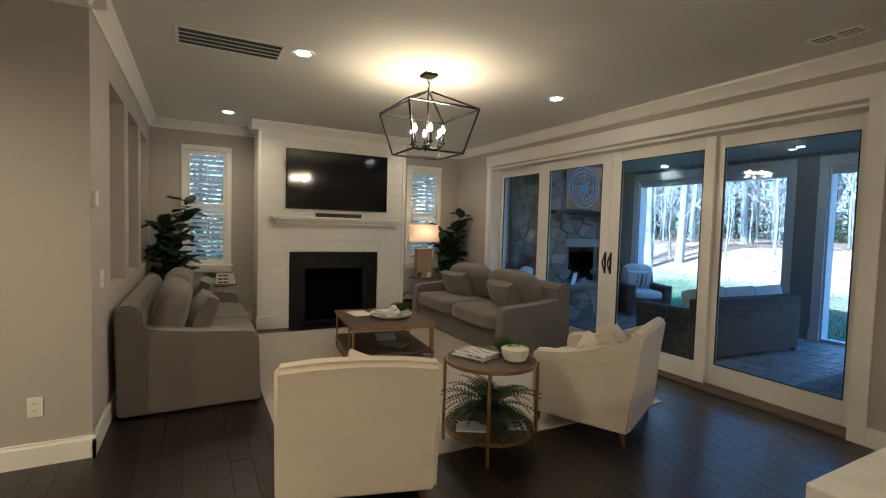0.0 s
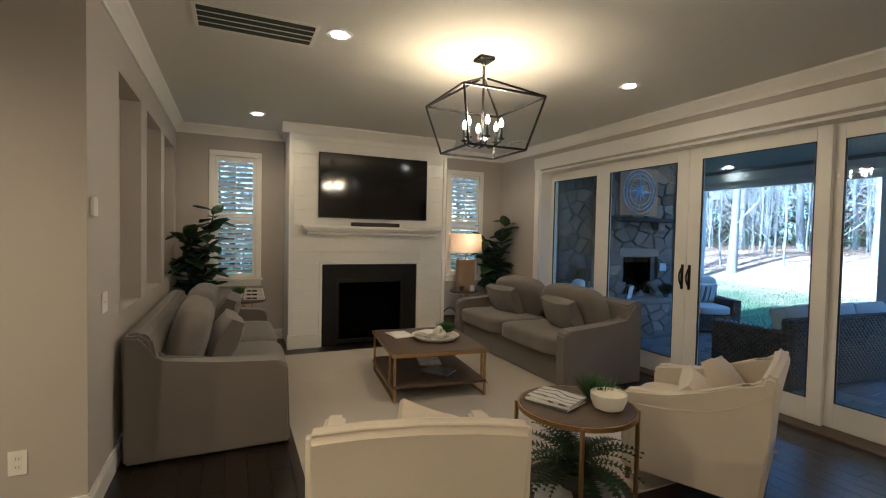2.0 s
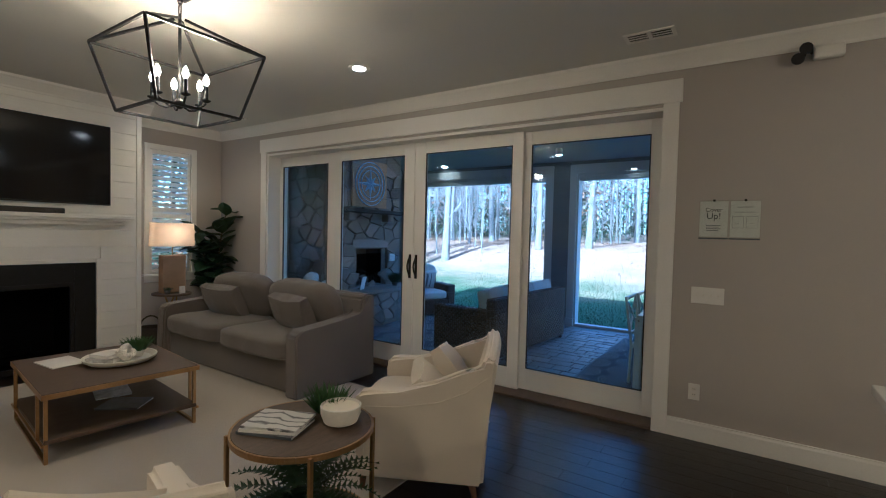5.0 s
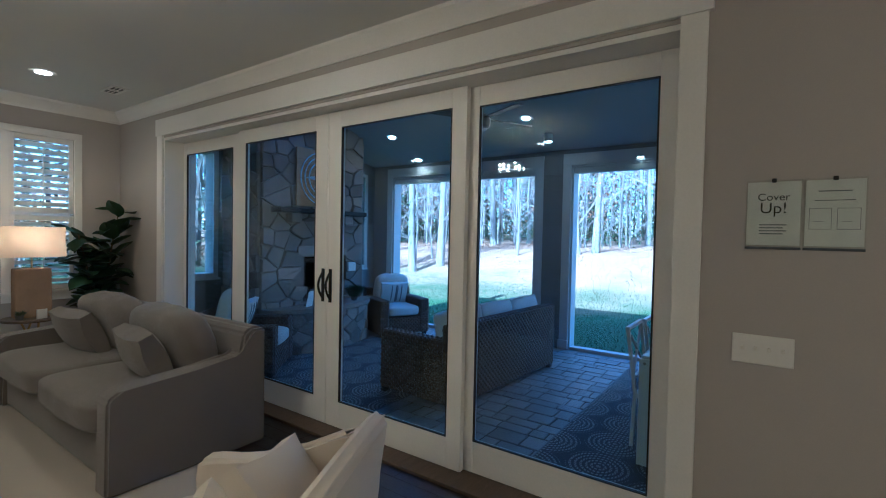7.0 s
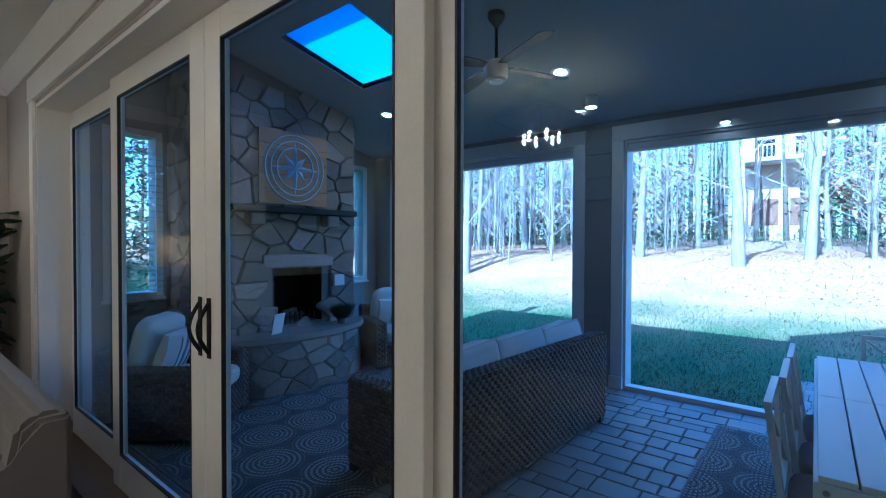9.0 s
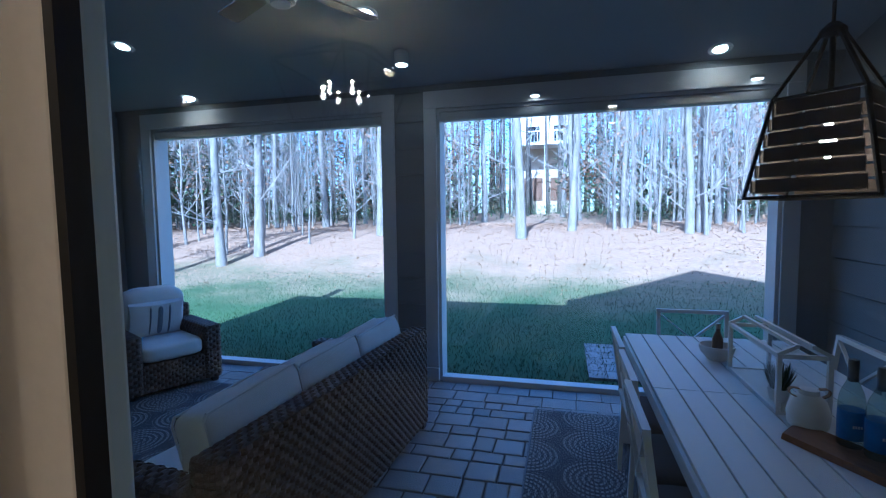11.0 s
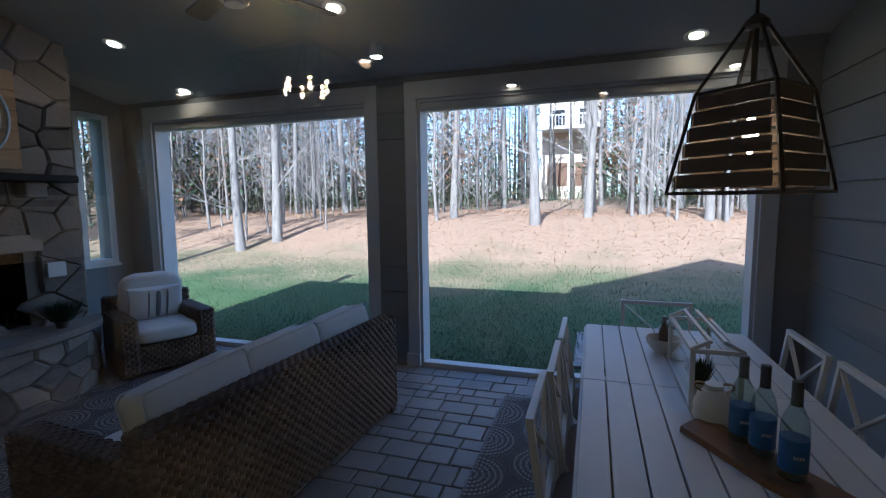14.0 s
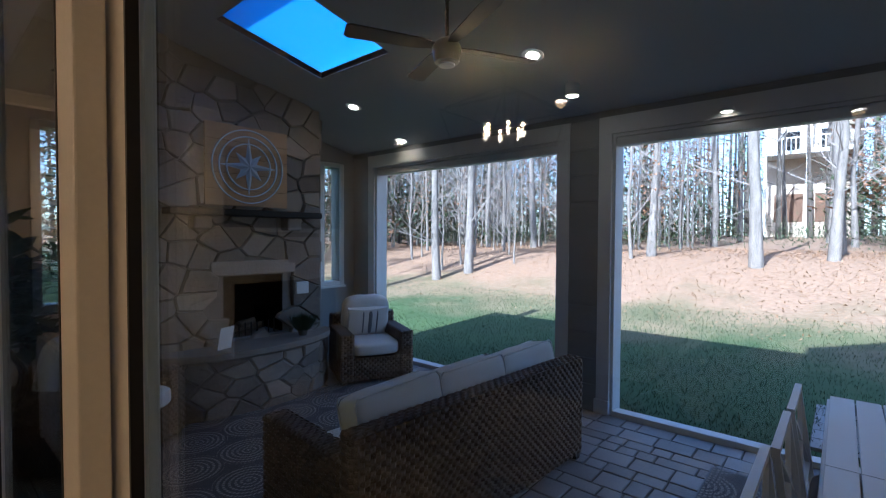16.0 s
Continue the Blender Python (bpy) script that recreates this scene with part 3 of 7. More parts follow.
def can_light(x, y, z, tilt=0.0, power=9.0, porch=False):
    o = thing("recessed_light", pose(x, y, z, 0, tilt, 0), "round white recessed ceiling light, lit", "ceiling light", "porch recessed lights" if porch else "recessed lights")
    bm = bmesh.new()
    lathe(bm, [(0.053, -0.004), (0.09, -0.006), (0.092, -0.002), (0.092, 0.0), (0.053, 0.0)], 28)
    part("trim_ring", bm, M_PLASTIC, o)
    bm = bmesh.new()
    lathe(bm, [(0.052, -0.009), (0.052, -0.005)], 24)
    part("lens", bm, M_LED, o)
    if power:
        lamp_in(o, "SPOT", power, pose(0, 0, -0.02), 0.05, 160)
    return o


# entries with y below 2 are unseen cans, added to fill in kitchen light
CANS_AND_FILL = ((0.92, 3.98, 1.15), (0.51, 6.57, 2.0), (3.46, 3.86, 0.9), (3.45, 6.45, 1.6), (0.9, -0.2, 0.6), (3.4, -0.2, 0.3), (-2.3, 1.8, 10), (-1.0, -1.6, 2.5), (2.0, -1.6, 0.4), (-1.2, 1.9, 7.5))
for x, y, k in CANS_AND_FILL:
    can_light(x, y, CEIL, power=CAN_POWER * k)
TILT = math.degrees(math.atan(SL))
for x, y in ((7.81, 6.3), (8.78, 6.51), (7.8, 3.945), (8.77, 1.23)):
    can_light(x, y, pceil(x), TILT, PORCH_POWER, True)
for y in (2.735, 0.915):
    pk = thing("puck_light", pose(PX - 0.083, y, OZ + 0.035), "small round puck light on the white opening head, lit", "ceiling light", "opening head lights")
    bm = bmesh.new()
    lathe(bm, [(0.044, 0), (0.05, 0.002), (0.05, 0.028), (0.044, 0.03)], 22)
    part("housing", bm, M_PTRIM, pk)
    bm = bmesh.new()
    lathe(bm, [(0.042, -0.004), (0.042, -0.001)], 20)
    part("lens", bm, M_PUCK, pk)
sp = thing("surface_downlight", pose(8.36, 3.86, pceil(8.36)), "small round surface downlight on the porch ceiling, lit", "ceiling light")
bm = bmesh.new()
lathe(bm, [(0.05, -0.1), (0.062, -0.1), (0.062, 0.02), (0.03, 0.02)], 24)
part("housing", bm, M_PTRIM, sp)
bm = bmesh.new()
lathe(bm, [(0.049, -0.104), (0.049, -0.101)], 20)
part("lens", bm, M_LED, sp)

# lantern chandelier with candle arms
ch = thing("chandelier", pose(2.0, 3.888, CEIL), "black iron open lantern chandelier with lit candle bulbs", "chandelier")
one("canopy", ch, M_BLACK, (-0.065, 0.065, -0.065, 0.065, -0.03, 0), bev=0.012)
bm = bmesh.new()
for z in (-0.05, -0.105):
    for i in range(12):
        a, b = 2 * math.pi * i / 12, 2 * math.pi * (i + 1) / 12
        f = (lambda q: (0.012 * math.cos(q), 0, z - 0.0 + 0.028 * math.sin(q))) if z > -0.06 else (lambda q: (0, 0.014 * math.cos(q), z + 0.04 * math.sin(q)))
        tube(bm, f(a), f(b), 0.004, n=6)
part("chain_link", bm, M_BLACK, ch)
AP, ZW, ZB, HW, HB = -0.16, -0.335, -0.715, 0.335, 0.238
cs = [(-1, -1), (1, -1), (1, 1), (-1, 1)]
for i, (a, b) in enumerate(cs):
    c, d = cs[(i + 1) % 4]
    for p, q in (((a * HW, b * HW, ZW), (c * HW, d * HW, ZW)), ((a * HB, b * HB, ZB), (c * HB, d * HB, ZB)), ((a * HW, b * HW, ZW), (a * HB, b * HB, ZB)), ((a * 0.02, b * 0.02, AP), (a * HW, b * HW, ZW))):
        bm = bmesh.new()
        bar(bm, p, q, 0.014)
        part("cage_bar", bm, M_BLACK, ch)
bm = bmesh.new()
tube(bm, (0, 0, AP + 0.03), (0, 0, -0.66), 0.009, n=10)
lathe(bm, [(0.01, -0.68), (0.026, -0.665), (0.03, -0.64), (0.014, -0.62)], 14)
part("stem", bm, M_BLACK, ch)
for i in range(6):
    a = 2 * math.pi * (i + 0.25) / 6
    x, y = 0.145 * math.cos(a), 0.145 * math.sin(a)
    bm = bmesh.new()
    pts = [Vector((x * k, y * k, -0.64 - 0.035 * math.sin(math.pi * k))) for k in (0, 0.25, 0.5, 0.75, 1)]
    for p, q in zip(pts, pts[1:]):
        tube(bm, p, q, 0.006, n=7)
    lathe(bm, [(0.008, -0.635), (0.026, -0.625), (0.027, -0.62), (0.012, -0.618), (0.011, -0.54), (0.009, -0.535)], 14, (x, y, 0))
    arm = part("candle_arm", bm, M_BLACK, ch)
    bm = bmesh.new()
    lathe(bm, [(0.008, -0.534), (0.0165, -0.516), (0.0175, -0.503), (0.011, -0.482), (0.002, -0.466)], 14, (x, y, 0))
    part("bulb", bm, M_BULB, arm, "glowing candle bulb", True)
    lamp_in(ch, "POINT", CHAND_POWER, pose(x, y, -0.45), 0.012)

# ---- living room furniture ----
def sofa(m, label):
    """Slipcovered sofa, its back at -y, seat towards +y, base at z 0, 2.45 m wide."""
    o = thing("sofa", m, label, "sofa", "pair of grey sofas")
    W, D = 2.42, 0.98
    bm = bmesh.new()
    box(bm, -W / 2 + 0.01, W / 2 - 0.01, -D / 2 + 0.02, D / 2 - 0.06, 0.012, 0.36, bev=0.03, seg=3)
    part("skirt", bm, M_SOFA, o, smooth=True)
    bm = bmesh.new()
    prof = [(-0.49, 0.05), (-0.51, 0.80), (-0.48, 0.84), (-0.40, 0.845), (-0.34, 0.80), (-0.26, 0.36), (-0.26, 0.05)]
    run(bm, prof, (-W / 2 + 0.02, 0, 0), (W / 2 - 0.02, 0, 0), (0, 1, 0))
    bmesh.ops.bevel(bm, geom=bm.edges[:], offset=0.02, segments=2, affect="EDGES")
    part("back", bm, M_SOFA, o, smooth=True)
    for s in (-1, 1):
        bm = bmesh.new()
        prof = [(-0.49, 0.015), (-0.5, 0.825), (-0.405, 0.825), (-0.375, 0.745), (-0.335, 0.68), (-0.28, 0.645), (0.0, 0.625), (0.4, 0.6), (0.455, 0.588), (0.488, 0.55), (0.505, 0.015)]
        x0, x1 = (W / 2 - 0.15, W / 2) if s > 0 else (-W / 2, -W / 2 + 0.15)
        run(bm, prof, (x0, 0, 0), (x1, 0, 0), (0, 1, 0))
        bmesh.ops.bevel(bm, geom=bm.edges[:], offset=0.016, segments=3, affect="EDGES", clamp_overlap=True)
        for v in bm.verts:
            v.co.x += s * (0.018 * max(0, 0.25 - v.co.z) / 0.25 + 0.006 * noise.noise(Vector((v.co.y * 5, v.co.z * 4, s))))
        part("arm", bm, M_SOFA, o, smooth=True)
        bm = bmesh.new()
        soft(bm, 1.05, 0.8, 0.2, (s * 0.528, 0.13, 0.4), 6, 14, 0.012, s)
        part("seat_cushion", bm, M_SOFA, o, smooth=True)
        bm = bmesh.new()
        soft(bm, 1.03, 0.27, 0.5, (0, 0, 0), 3.4, 14, 0.018, s + 3, pose(s * 0.52, -0.17, 0.71, -15, 0, s * 1.5))
        part("back_cushion", bm, M_SOFA, o, smooth=True)
        bm = bmesh.new()
        soft(bm, 0.56, 0.22, 0.36, (0, 0, 0), 3, 12, 0.01, s + 5, pose(s * 0.6 - 0.03, 0.07, 0.655, -24, 0, s * 5), pinch=0.4)
        part("throw_pillow", bm, M_SOFA, o, "grey linen lumbar pillow", True)
    for x in (-W / 2 + 0.16, W / 2 - 0.16):
        bm = bmesh.new()
        bar(bm, (x, D / 2 - 0.045, 0.015), (x, D / 2 - 0.055, 0.34), 0.02, 0.03)
        part("pleat", bm, M_SOFA, o)
    return o


sofa(pose(0.135, 5.36, 0, 0, 0, -90), "grey linen slipcovered sofa below the wall niches")
sofa(pose(3.65, 5.46, 0, 0, 0, 90), "grey linen slipcovered sofa beside the glass doors")


def armchair(m, label, px, py, pz, ps, lean, second=False):
    """Cream club chair, seat towards +y, with arms sweeping down from the back."""
    o = thing("armchair", m, label, "armchair", "pair of cream armchairs")
    bm = bmesh.new()
    box(bm, -0.37, 0.37, -0.32, 0.36, 0.1, 0.33, bev=0.025, seg=3)
    part("seat_frame", bm, M_CREAM, o, smooth=True)
    bm = bmesh.new()
    prof = [(-0.365, 0.1), (-0.39, 0.5), (-0.425, 0.8), (-0.40, 0.825), (-0.35, 0.82), (-0.27, 0.5), (-0.2, 0.3), (-0.2, 0.1)]
    run(bm, prof, (-0.408, -0.008, 0), (0.408, -0.008, 0), (0, 1, 0))
    bmesh.ops.bevel(bm, geom=bm.edges[:], offset=0.021, segments=3, affect="EDGES")
    bmesh.ops.bisect_plane(bm, geom=bm.verts[:] + bm.edges[:] + bm.faces[:], plane_co=(0, 0, 0), plane_no=(1, 0, 0))
    for k in (-0.3, -0.2, 0.2, 0.3):
        bmesh.ops.bisect_plane(bm, geom=bm.verts[:] + bm.edges[:] + bm.faces[:], plane_co=(k, 0, 0), plane_no=(1, 0, 0))
    for v in bm.verts:
        if v.co.z > 0.6:
            v.co.z += 0.035 * (1 - (v.co.x / 0.408) ** 2) - 0.012
            v.co.y -= 0.02 * (1 - (v.co.x / 0.408) ** 2)
    part("backrest", bm, M_CREAM, o, smooth=True)
    for s in (-1, 1):
        bm = bmesh.new()
        prof = [(-0.365, 0.1), (-0.39, 0.5), (-0.425, 0.8), (-0.36, 0.775), (-0.25, 0.7), (-0.1, 0.635), (0.1, 0.598), (0.3, 0.59), (0.345, 0.575), (0.36, 0.53), (0.345, 0.1)]
        x0, x1 = (0.31, 0.41) if s > 0 else (-0.41, -0.31)
        run(bm, prof, (x0, 0, 0), (x1, 0, 0), (0, 1, 0))
        bmesh.ops.bevel(bm, geom=bm.edges[:], offset=0.02, segments=3, affect="EDGES")
        arm = part("arm", bm, M_CREAM, o, smooth=True)
        bm = bmesh.new()
        pts = [(-0.39, 0.71), (-0.27, 0.62), (-0.12, 0.555), (0.1, 0.515), (0.3, 0.505), (0.305, 0.19)]
        for p, q in zip(pts, pts[1:]):
            tube(bm, (s * 0.409, *p), (s * 0.409, *q), 0.005, n=6)
        part("piping", bm, M_CREAM, arm, smooth=True)
        for y in (-0.3, 0.32):
            bm = bmesh.new()
            tube(bm, (s * 0.35, y + (-0.03 if y < 0 else 0.0), 0.0), (s * 0.33, y, 0.11), 0.014, 0.024, 10)
            part("leg", bm, M_LEG, o, "tapered brown wooden leg")
    bm = bmesh.new()
    soft(bm, 0.62, 0.66, 0.17, (0, 0.07, 0.4), 5, 10, 0.006, 2)
    part("seat_cushion", bm, M_CREAM, o, smooth=True)
    bm = bmesh.new()
    soft(bm, ps, 0.17, ps, (0, 0, 0), 3.4, 14, 0.008, 8, pose(px, py, pz, -34, lean, 0), pinch=0.45)
    part("throw_pillow", bm, M_CREAM, o, "cream square throw pillow", True)
    if second:
        bm = bmesh.new()
        soft(bm, 0.33, 0.16, 0.33, (0, 0, 0), 3.4, 14, 0.008, 5, pose(px - 0.24, py + 0.1, pz - 0.03, -42, -8, 10), pinch=0.45)
        part("throw_pillow", bm, M_CREAM, o, "cream square throw pillow", True)
    return o


armchair(pose(1.0, 2.66, 0, 0, 0, -16), "cream upholstered armchair beside the round table", 0.08, -0.12, 0.56, 0.38, 18)
armchair(pose(2.97, 2.72, 0, 0, 0, 26), "cream upholstered armchair near the glass doors", 0.12, -0.15, 0.565, 0.4, 8, True)

rug = thing("area_rug", pose(2.25, 4.62, 0), "large cream woven wool rug", "rug")
bm = bmesh.new()
box(bm, -1.58, 1.55, -1.92, 1.94, 0.0, 0.011, bev=0.004)
part("rug_weave", bm, M_RUG, rug)

ct = thing("coffee_table", pose(2.04, 5.03, 0.011, 0, 0, -6), "square wooden coffee table with gold metal frame and lower shelf", "coffee table")
one("tabletop", ct, M_WOODTOP, (-0.45, 0.45, -0.53, 0.53, 0.405, 0.44), bev=0.003)
one("rim", ct, M_GOLD, (-0.455, -0.451, -0.535, 0.535, 0.405, 0.437), (0.451, 0.455, -0.535, 0.535, 0.405, 0.437), (-0.451, 0.451, -0.535, -0.531, 0.405, 0.437), (-0.451, 0.451, 0.531, 0.535, 0.405, 0.437), bev=0)
one("shelf", ct, M_WOODTOP, (-0.44, 0.44, -0.52, 0.52, 0.125, 0.15), bev=0.003)
for s in (-1, 1):
    for q in (-1, 1):
        bm = bmesh.new()
        bar(bm, (s * 0.43, q * 0.5, 0.0), (s * 0.43, q * 0.5, 0.405), 0.02)
        part("leg", bm, M_GOLD, ct)
        bm = bmesh.new()
        bar(bm, (s * 0.449, q * 0.38, 0.115), (s * 0.449, q * 0.38, 0.405), 0.018)
        part("frame_post", bm, M_GOLD, ct)
    bm = bmesh.new()
    bar(bm, (s * 0.43, -0.5, 0.01), (s * 0.43, 0.5, 0.01), 0.02)
    part("foot_rail", bm, M_GOLD, ct)
    bm = bmesh.new()
    bar(bm, (s * 0.449, -0.52, 0.119), (s * 0.449, 0.52, 0.119), 0.014)
    part("shelf_rail", bm, M_GOLD, ct)


# round side table
st = thing("side_table", pose(1.95, 2.69, 0), "round two-tier side table with gold metal frame", "side table")
for nm, z in (("tabletop", 0.585), ("shelf", 0.13)):
    bm = bmesh.new()
    lathe(bm, [(0.3, 0), (0.302, 0.004), (0.302, 0.018), (0.3, 0.022)], 48, (0, 0, z))
    top = part(nm, bm, M_WOODTOP, st)
    bm = bmesh.new()
    n = 48
    for i in range(n):
        a, b = 2 * math.pi * i / n, 2 * math.pi * (i + 1) / n
        bar(bm, (0.307 * math.cos(a), 0.307 * math.sin(a), z + 0.009), (0.307 * math.cos(b), 0.307 * math.sin(b), z + 0.009), 0.024, 0.01, (math.cos(a), math.sin(a), 0))
    part("rim", bm, M_GOLD, top, "aged gold metal rim")
for i in range(4):
    a = math.radians(-125 + 90 * i)
    bm = bmesh.new()
    bar(bm, (0.316 * math.cos(a), 0.316 * math.sin(a), 0), (0.316 * math.cos(a), 0.316 * math.sin(a), 0.6), 0.016, 0.016)
    part("leg", bm, M_GOLD, st)

M_PAPER = mat("paper", (0.68, 0.66, 0.63), 0.7, var=0.08, scale=12, fine=120, bump=0.1)
M_COVER = mat("printed cover", (0.42, 0.41, 0.40), 0.35, var=0.45, scale=7, fine=30, bump=0.02)
M_COVER2 = mat("dark cover", (0.09, 0.10, 0.12), 0.35, var=0.4, scale=7, fine=30, bump=0.02)
M_WHITEPOT = mat("white glazed ceramic", (0.72, 0.69, 0.62), 0.3, var=0.06, scale=6, fine=60, bump=0.03)
M_LEAF = mat("deep green leaf", (0.018, 0.042, 0.016), 0.45, var=0.35, scale=5, fine=30, bump=0.15, island=0.6)
M_FERN = mat("fern green", (0.016, 0.042, 0.014), 0.55, var=0.35, scale=5, fine=30, bump=0.1, island=0.6)
M_MOSS = mat("bright grass plant", (0.05, 0.11, 0.025), 0.7, var=0.4, scale=9, fine=60, bump=0.3, island=0.6)
M_BARK = mat("plant bark", (0.10, 0.075, 0.05), 0.85, var=0.3, scale=8, fine=50, bump=0.5)
M_POT = mat("grey planter", (0.10, 0.095, 0.09), 0.7, var=0.2, scale=5, fine=60, bump=0.2)
M_WAX = mat("candle wax", (0.74, 0.68, 0.55), 0.5, var=0.03, bump=0.02)
M_BURLAP = mat("burlap", (0.30, 0.20, 0.11), 0.9, var=0.2, scale=6, fine=260, bump=0.5)
M_SHADE = mat("linen lamp shade", (0.72, 0.62, 0.50), 0.9, var=0.06, scale=4, fine=240, bump=0.25)
M_BASKET = mat("dark basket", (0.035, 0.028, 0.022), 0.8, var=0.3, scale=8, fine=80, bump=0.6)


def magazine(m, label, cover, w=0.22, h=0.28, t=0.012):
    o = thing("magazine", m, label, "magazine")
    one("pages", o, M_PAPER, (-w / 2 + 0.002, w / 2 - 0.002, -h / 2 + 0.002, h / 2 - 0.002, 0.0015, t - 0.0015), bev=0)
    one("cover", o, cover, (-w / 2, w / 2, -h / 2, h / 2, t - 0.0014, t), (-w / 2, w / 2, -h / 2, h / 2, 0, 0.0014), (-w / 2 - 0.001, -w / 2 + 0.001, -h / 2, h / 2, 0, t), bev=0)
    return o


M_MARBLE = mat("marble print", (0.56, 0.55, 0.53), 0.4, var=0.25, scale=7, fine=30, bump=0.02)
mn, ml = M_MARBLE.node_tree.nodes, M_MARBLE.node_tree.links
mw = mn.new("ShaderNodeTexWave")
mw.inputs["Scale"].default_value, mw.inputs["Distortion"].default_value, mw.inputs["Detail"].default_value = 6.0, 9.0, 4.0
mr_ = mn.new("ShaderNodeValToRGB")
mr_.color_ramp.elements[0].color, mr_.color_ramp.elements[1].color = (0.1, 0.1, 0.11, 1), (0.6, 0.59, 0.57, 1)
mr_.color_ramp.elements[1].position = 0.3
mtc = mn.new("ShaderNodeTexCoord")
ml.new(mtc.outputs["Object"], mw.inputs["Vector"])
ml.new(mw.outputs["Fac"], mr_.inputs[0])
ml.new(mr_.outputs[0], mn["Principled BSDF"].inputs["Base Color"])
ZT = 0.608
magazine(pose(1.86, 2.76, ZT, 0, 0, 22), "grey printed magazine on the round table", M_COVER2, 0.21, 0.26)
magazine(pose(1.865, 2.76, ZT + 0.0125, 0, 0, 28), "white printed magazine lying on another", M_PAPER, 0.205, 0.255)
magazine(pose(1.87, 2.755, ZT + 0.025, 0, 0, 24), "pale marble-patterned magazine on top of a stack", M_MARBLE, 0.2, 0.255, 0.009)
cb = thing("candle_bowl", pose(2.06, 2.57, ZT), "white ceramic bowl candle on the round table", "candle")
bm = bmesh.new()
lathe(bm, [(0.05, 0), (0.075, 0.012), (0.09, 0.05), (0.092, 0.085), (0.088, 0.088), (0.084, 0.074), (0.0, 0.072)], 32)
part("bowl", bm, M_WHITEPOT, cb, smooth=True)
bm = bmesh.new()
lathe(bm, [(0.083, 0.0735), (0.083, 0.077)], 28)
part("wax", bm, M_WAX, cb)


def tuft(name, m, label, r, h, n, material=M_MOSS, pot=None, seed=1):
    rnd = random.Random(seed)
    o = thing(name, m, label, "plant")
    z0 = 0.0
    if pot:
        bm = bmesh.new()
        lathe(bm, [(pot * 0.75, 0), (pot, pot * 1.3), (pot * 0.92, pot * 1.3), (pot * 0.8, pot * 1.15)], 20)
        part("pot", bm, M_WHITEPOT if material is not M_LEAF else M_POT, o, smooth=True)
        z0 = pot * 1.1
    bm = bmesh.new()
    for i in range(n):
        a, k = rnd.uniform(0, 2 * math.pi), math.sqrt(rnd.random())
        b = Vector((r * 0.6 * k * math.cos(a), r * 0.6 * k * math.sin(a), z0))
        lean = Vector((math.cos(a) * k * r * 0.9 + rnd.uniform(-0.2, 0.2) * r, math.sin(a) * k * r * 0.9 + rnd.uniform(-0.2, 0.2) * r, h * rnd.uniform(0.6, 1.0)))
        side = Vector((-math.sin(a + rnd.uniform(-1, 1)), math.cos(a), 0)).normalized() * 0.004
        v = [bm.verts.new(p) for p in (b - side, b + side, b + lean * 0.6 + side * 0.8, b + lean * 0.6 - side * 0.8, b + lean)]
        bm.faces.new((v[0], v[1], v[2], v[3]))
        bm.faces.new((v[3], v[2], v[4]))
    part("foliage", bm, material, o)
    return o


tuft("grass_plant", pose(2.12, 2.72, ZT), "small clump of green grass on the round table", 0.09, 0.12, 420, seed=3)


def fern(m, label, n=64, L=0.4, pot=True, seed=5):
    rnd = random.Random(seed)
    o = thing("fern", m, label, "fern")
    if pot:
        bm = bmesh.new()
        lathe(bm, [(0.07, 0), (0.095, 0.11), (0.085, 0.11), (0.07, 0.095)], 20)
        part("pot", bm, M_POT, o, smooth=True)
    for k in range(n):
        a = 2 * math.pi * (k * 0.382) + rnd.uniform(-0.2, 0.2)
        el = rnd.uniform(0.25, 1.25)
        ln = L * rnd.uniform(0.7, 1.0)
        bm = bmesh.new()
        prev, p, d = None, Vector((0.02 * math.cos(a), 0.02 * math.sin(a), 0.1)), el
        steps = 15
        hor = Vector((math.cos(a), math.sin(a), 0))
        side = Vector((-math.sin(a), math.cos(a), 0))
        for i in range(steps):
            q = p + (hor * math.cos(d) + Vector((0, 0, math.sin(d)))) * (ln / steps)
            d -= 0.105
            f = i / steps
            wl = 0.055 * math.sin(math.pi * min(1, f * 0.85 + 0.15)) * (ln / L)
            up = side.cross((q - p).normalized())
            for s in (-1, 1):
                tip = p + side * s * wl + (q - p) * 0.9 - up * 0.008
                v = [bm.verts.new(x) for x in (p, p + (q - p) * 0.75, tip)]
                bm.faces.new(v if s > 0 else v[::-1])
            bar(bm, p, q, 0.002)
            p = q
        part("frond", bm, M_FERN, o)
    return o


fern(pose(1.95, 2.69, 0.152), "lush green fern in a pot on the table shelf")
magazine(pose(1.8, 2.68, 0.1525, 0, 0, 60), "white patterned booklet on the lower shelf", M_PAPER, 0.15, 0.2)
magazine(pose(2.1, 2.58, 0.1525, 0, 0, -30), "grey printed booklet on the lower shelf", M_COVER, 0.12, 0.16)

# coffee table dressing
ZC = 0.452
tray = thing("tray", pose(2.13, 5.0, ZC, 0, 0, 10), "round white tray on the coffee table", "tray")
bm = bmesh.new()
lathe(bm, [(0.1, 0), (0.2, 0.006), (0.235, 0.03), (0.24, 0.045), (0.228, 0.045), (0.2, 0.018), (0.0, 0.014)], 36)
part("dish", bm, M_WHITEPOT, tray, smooth=True)
magazine(pose(2.05, 5.03, ZC + 0.016, 0, 0, 35), "small printed book lying in the tray", M_COVER, 0.16, 0.2, 0.03)
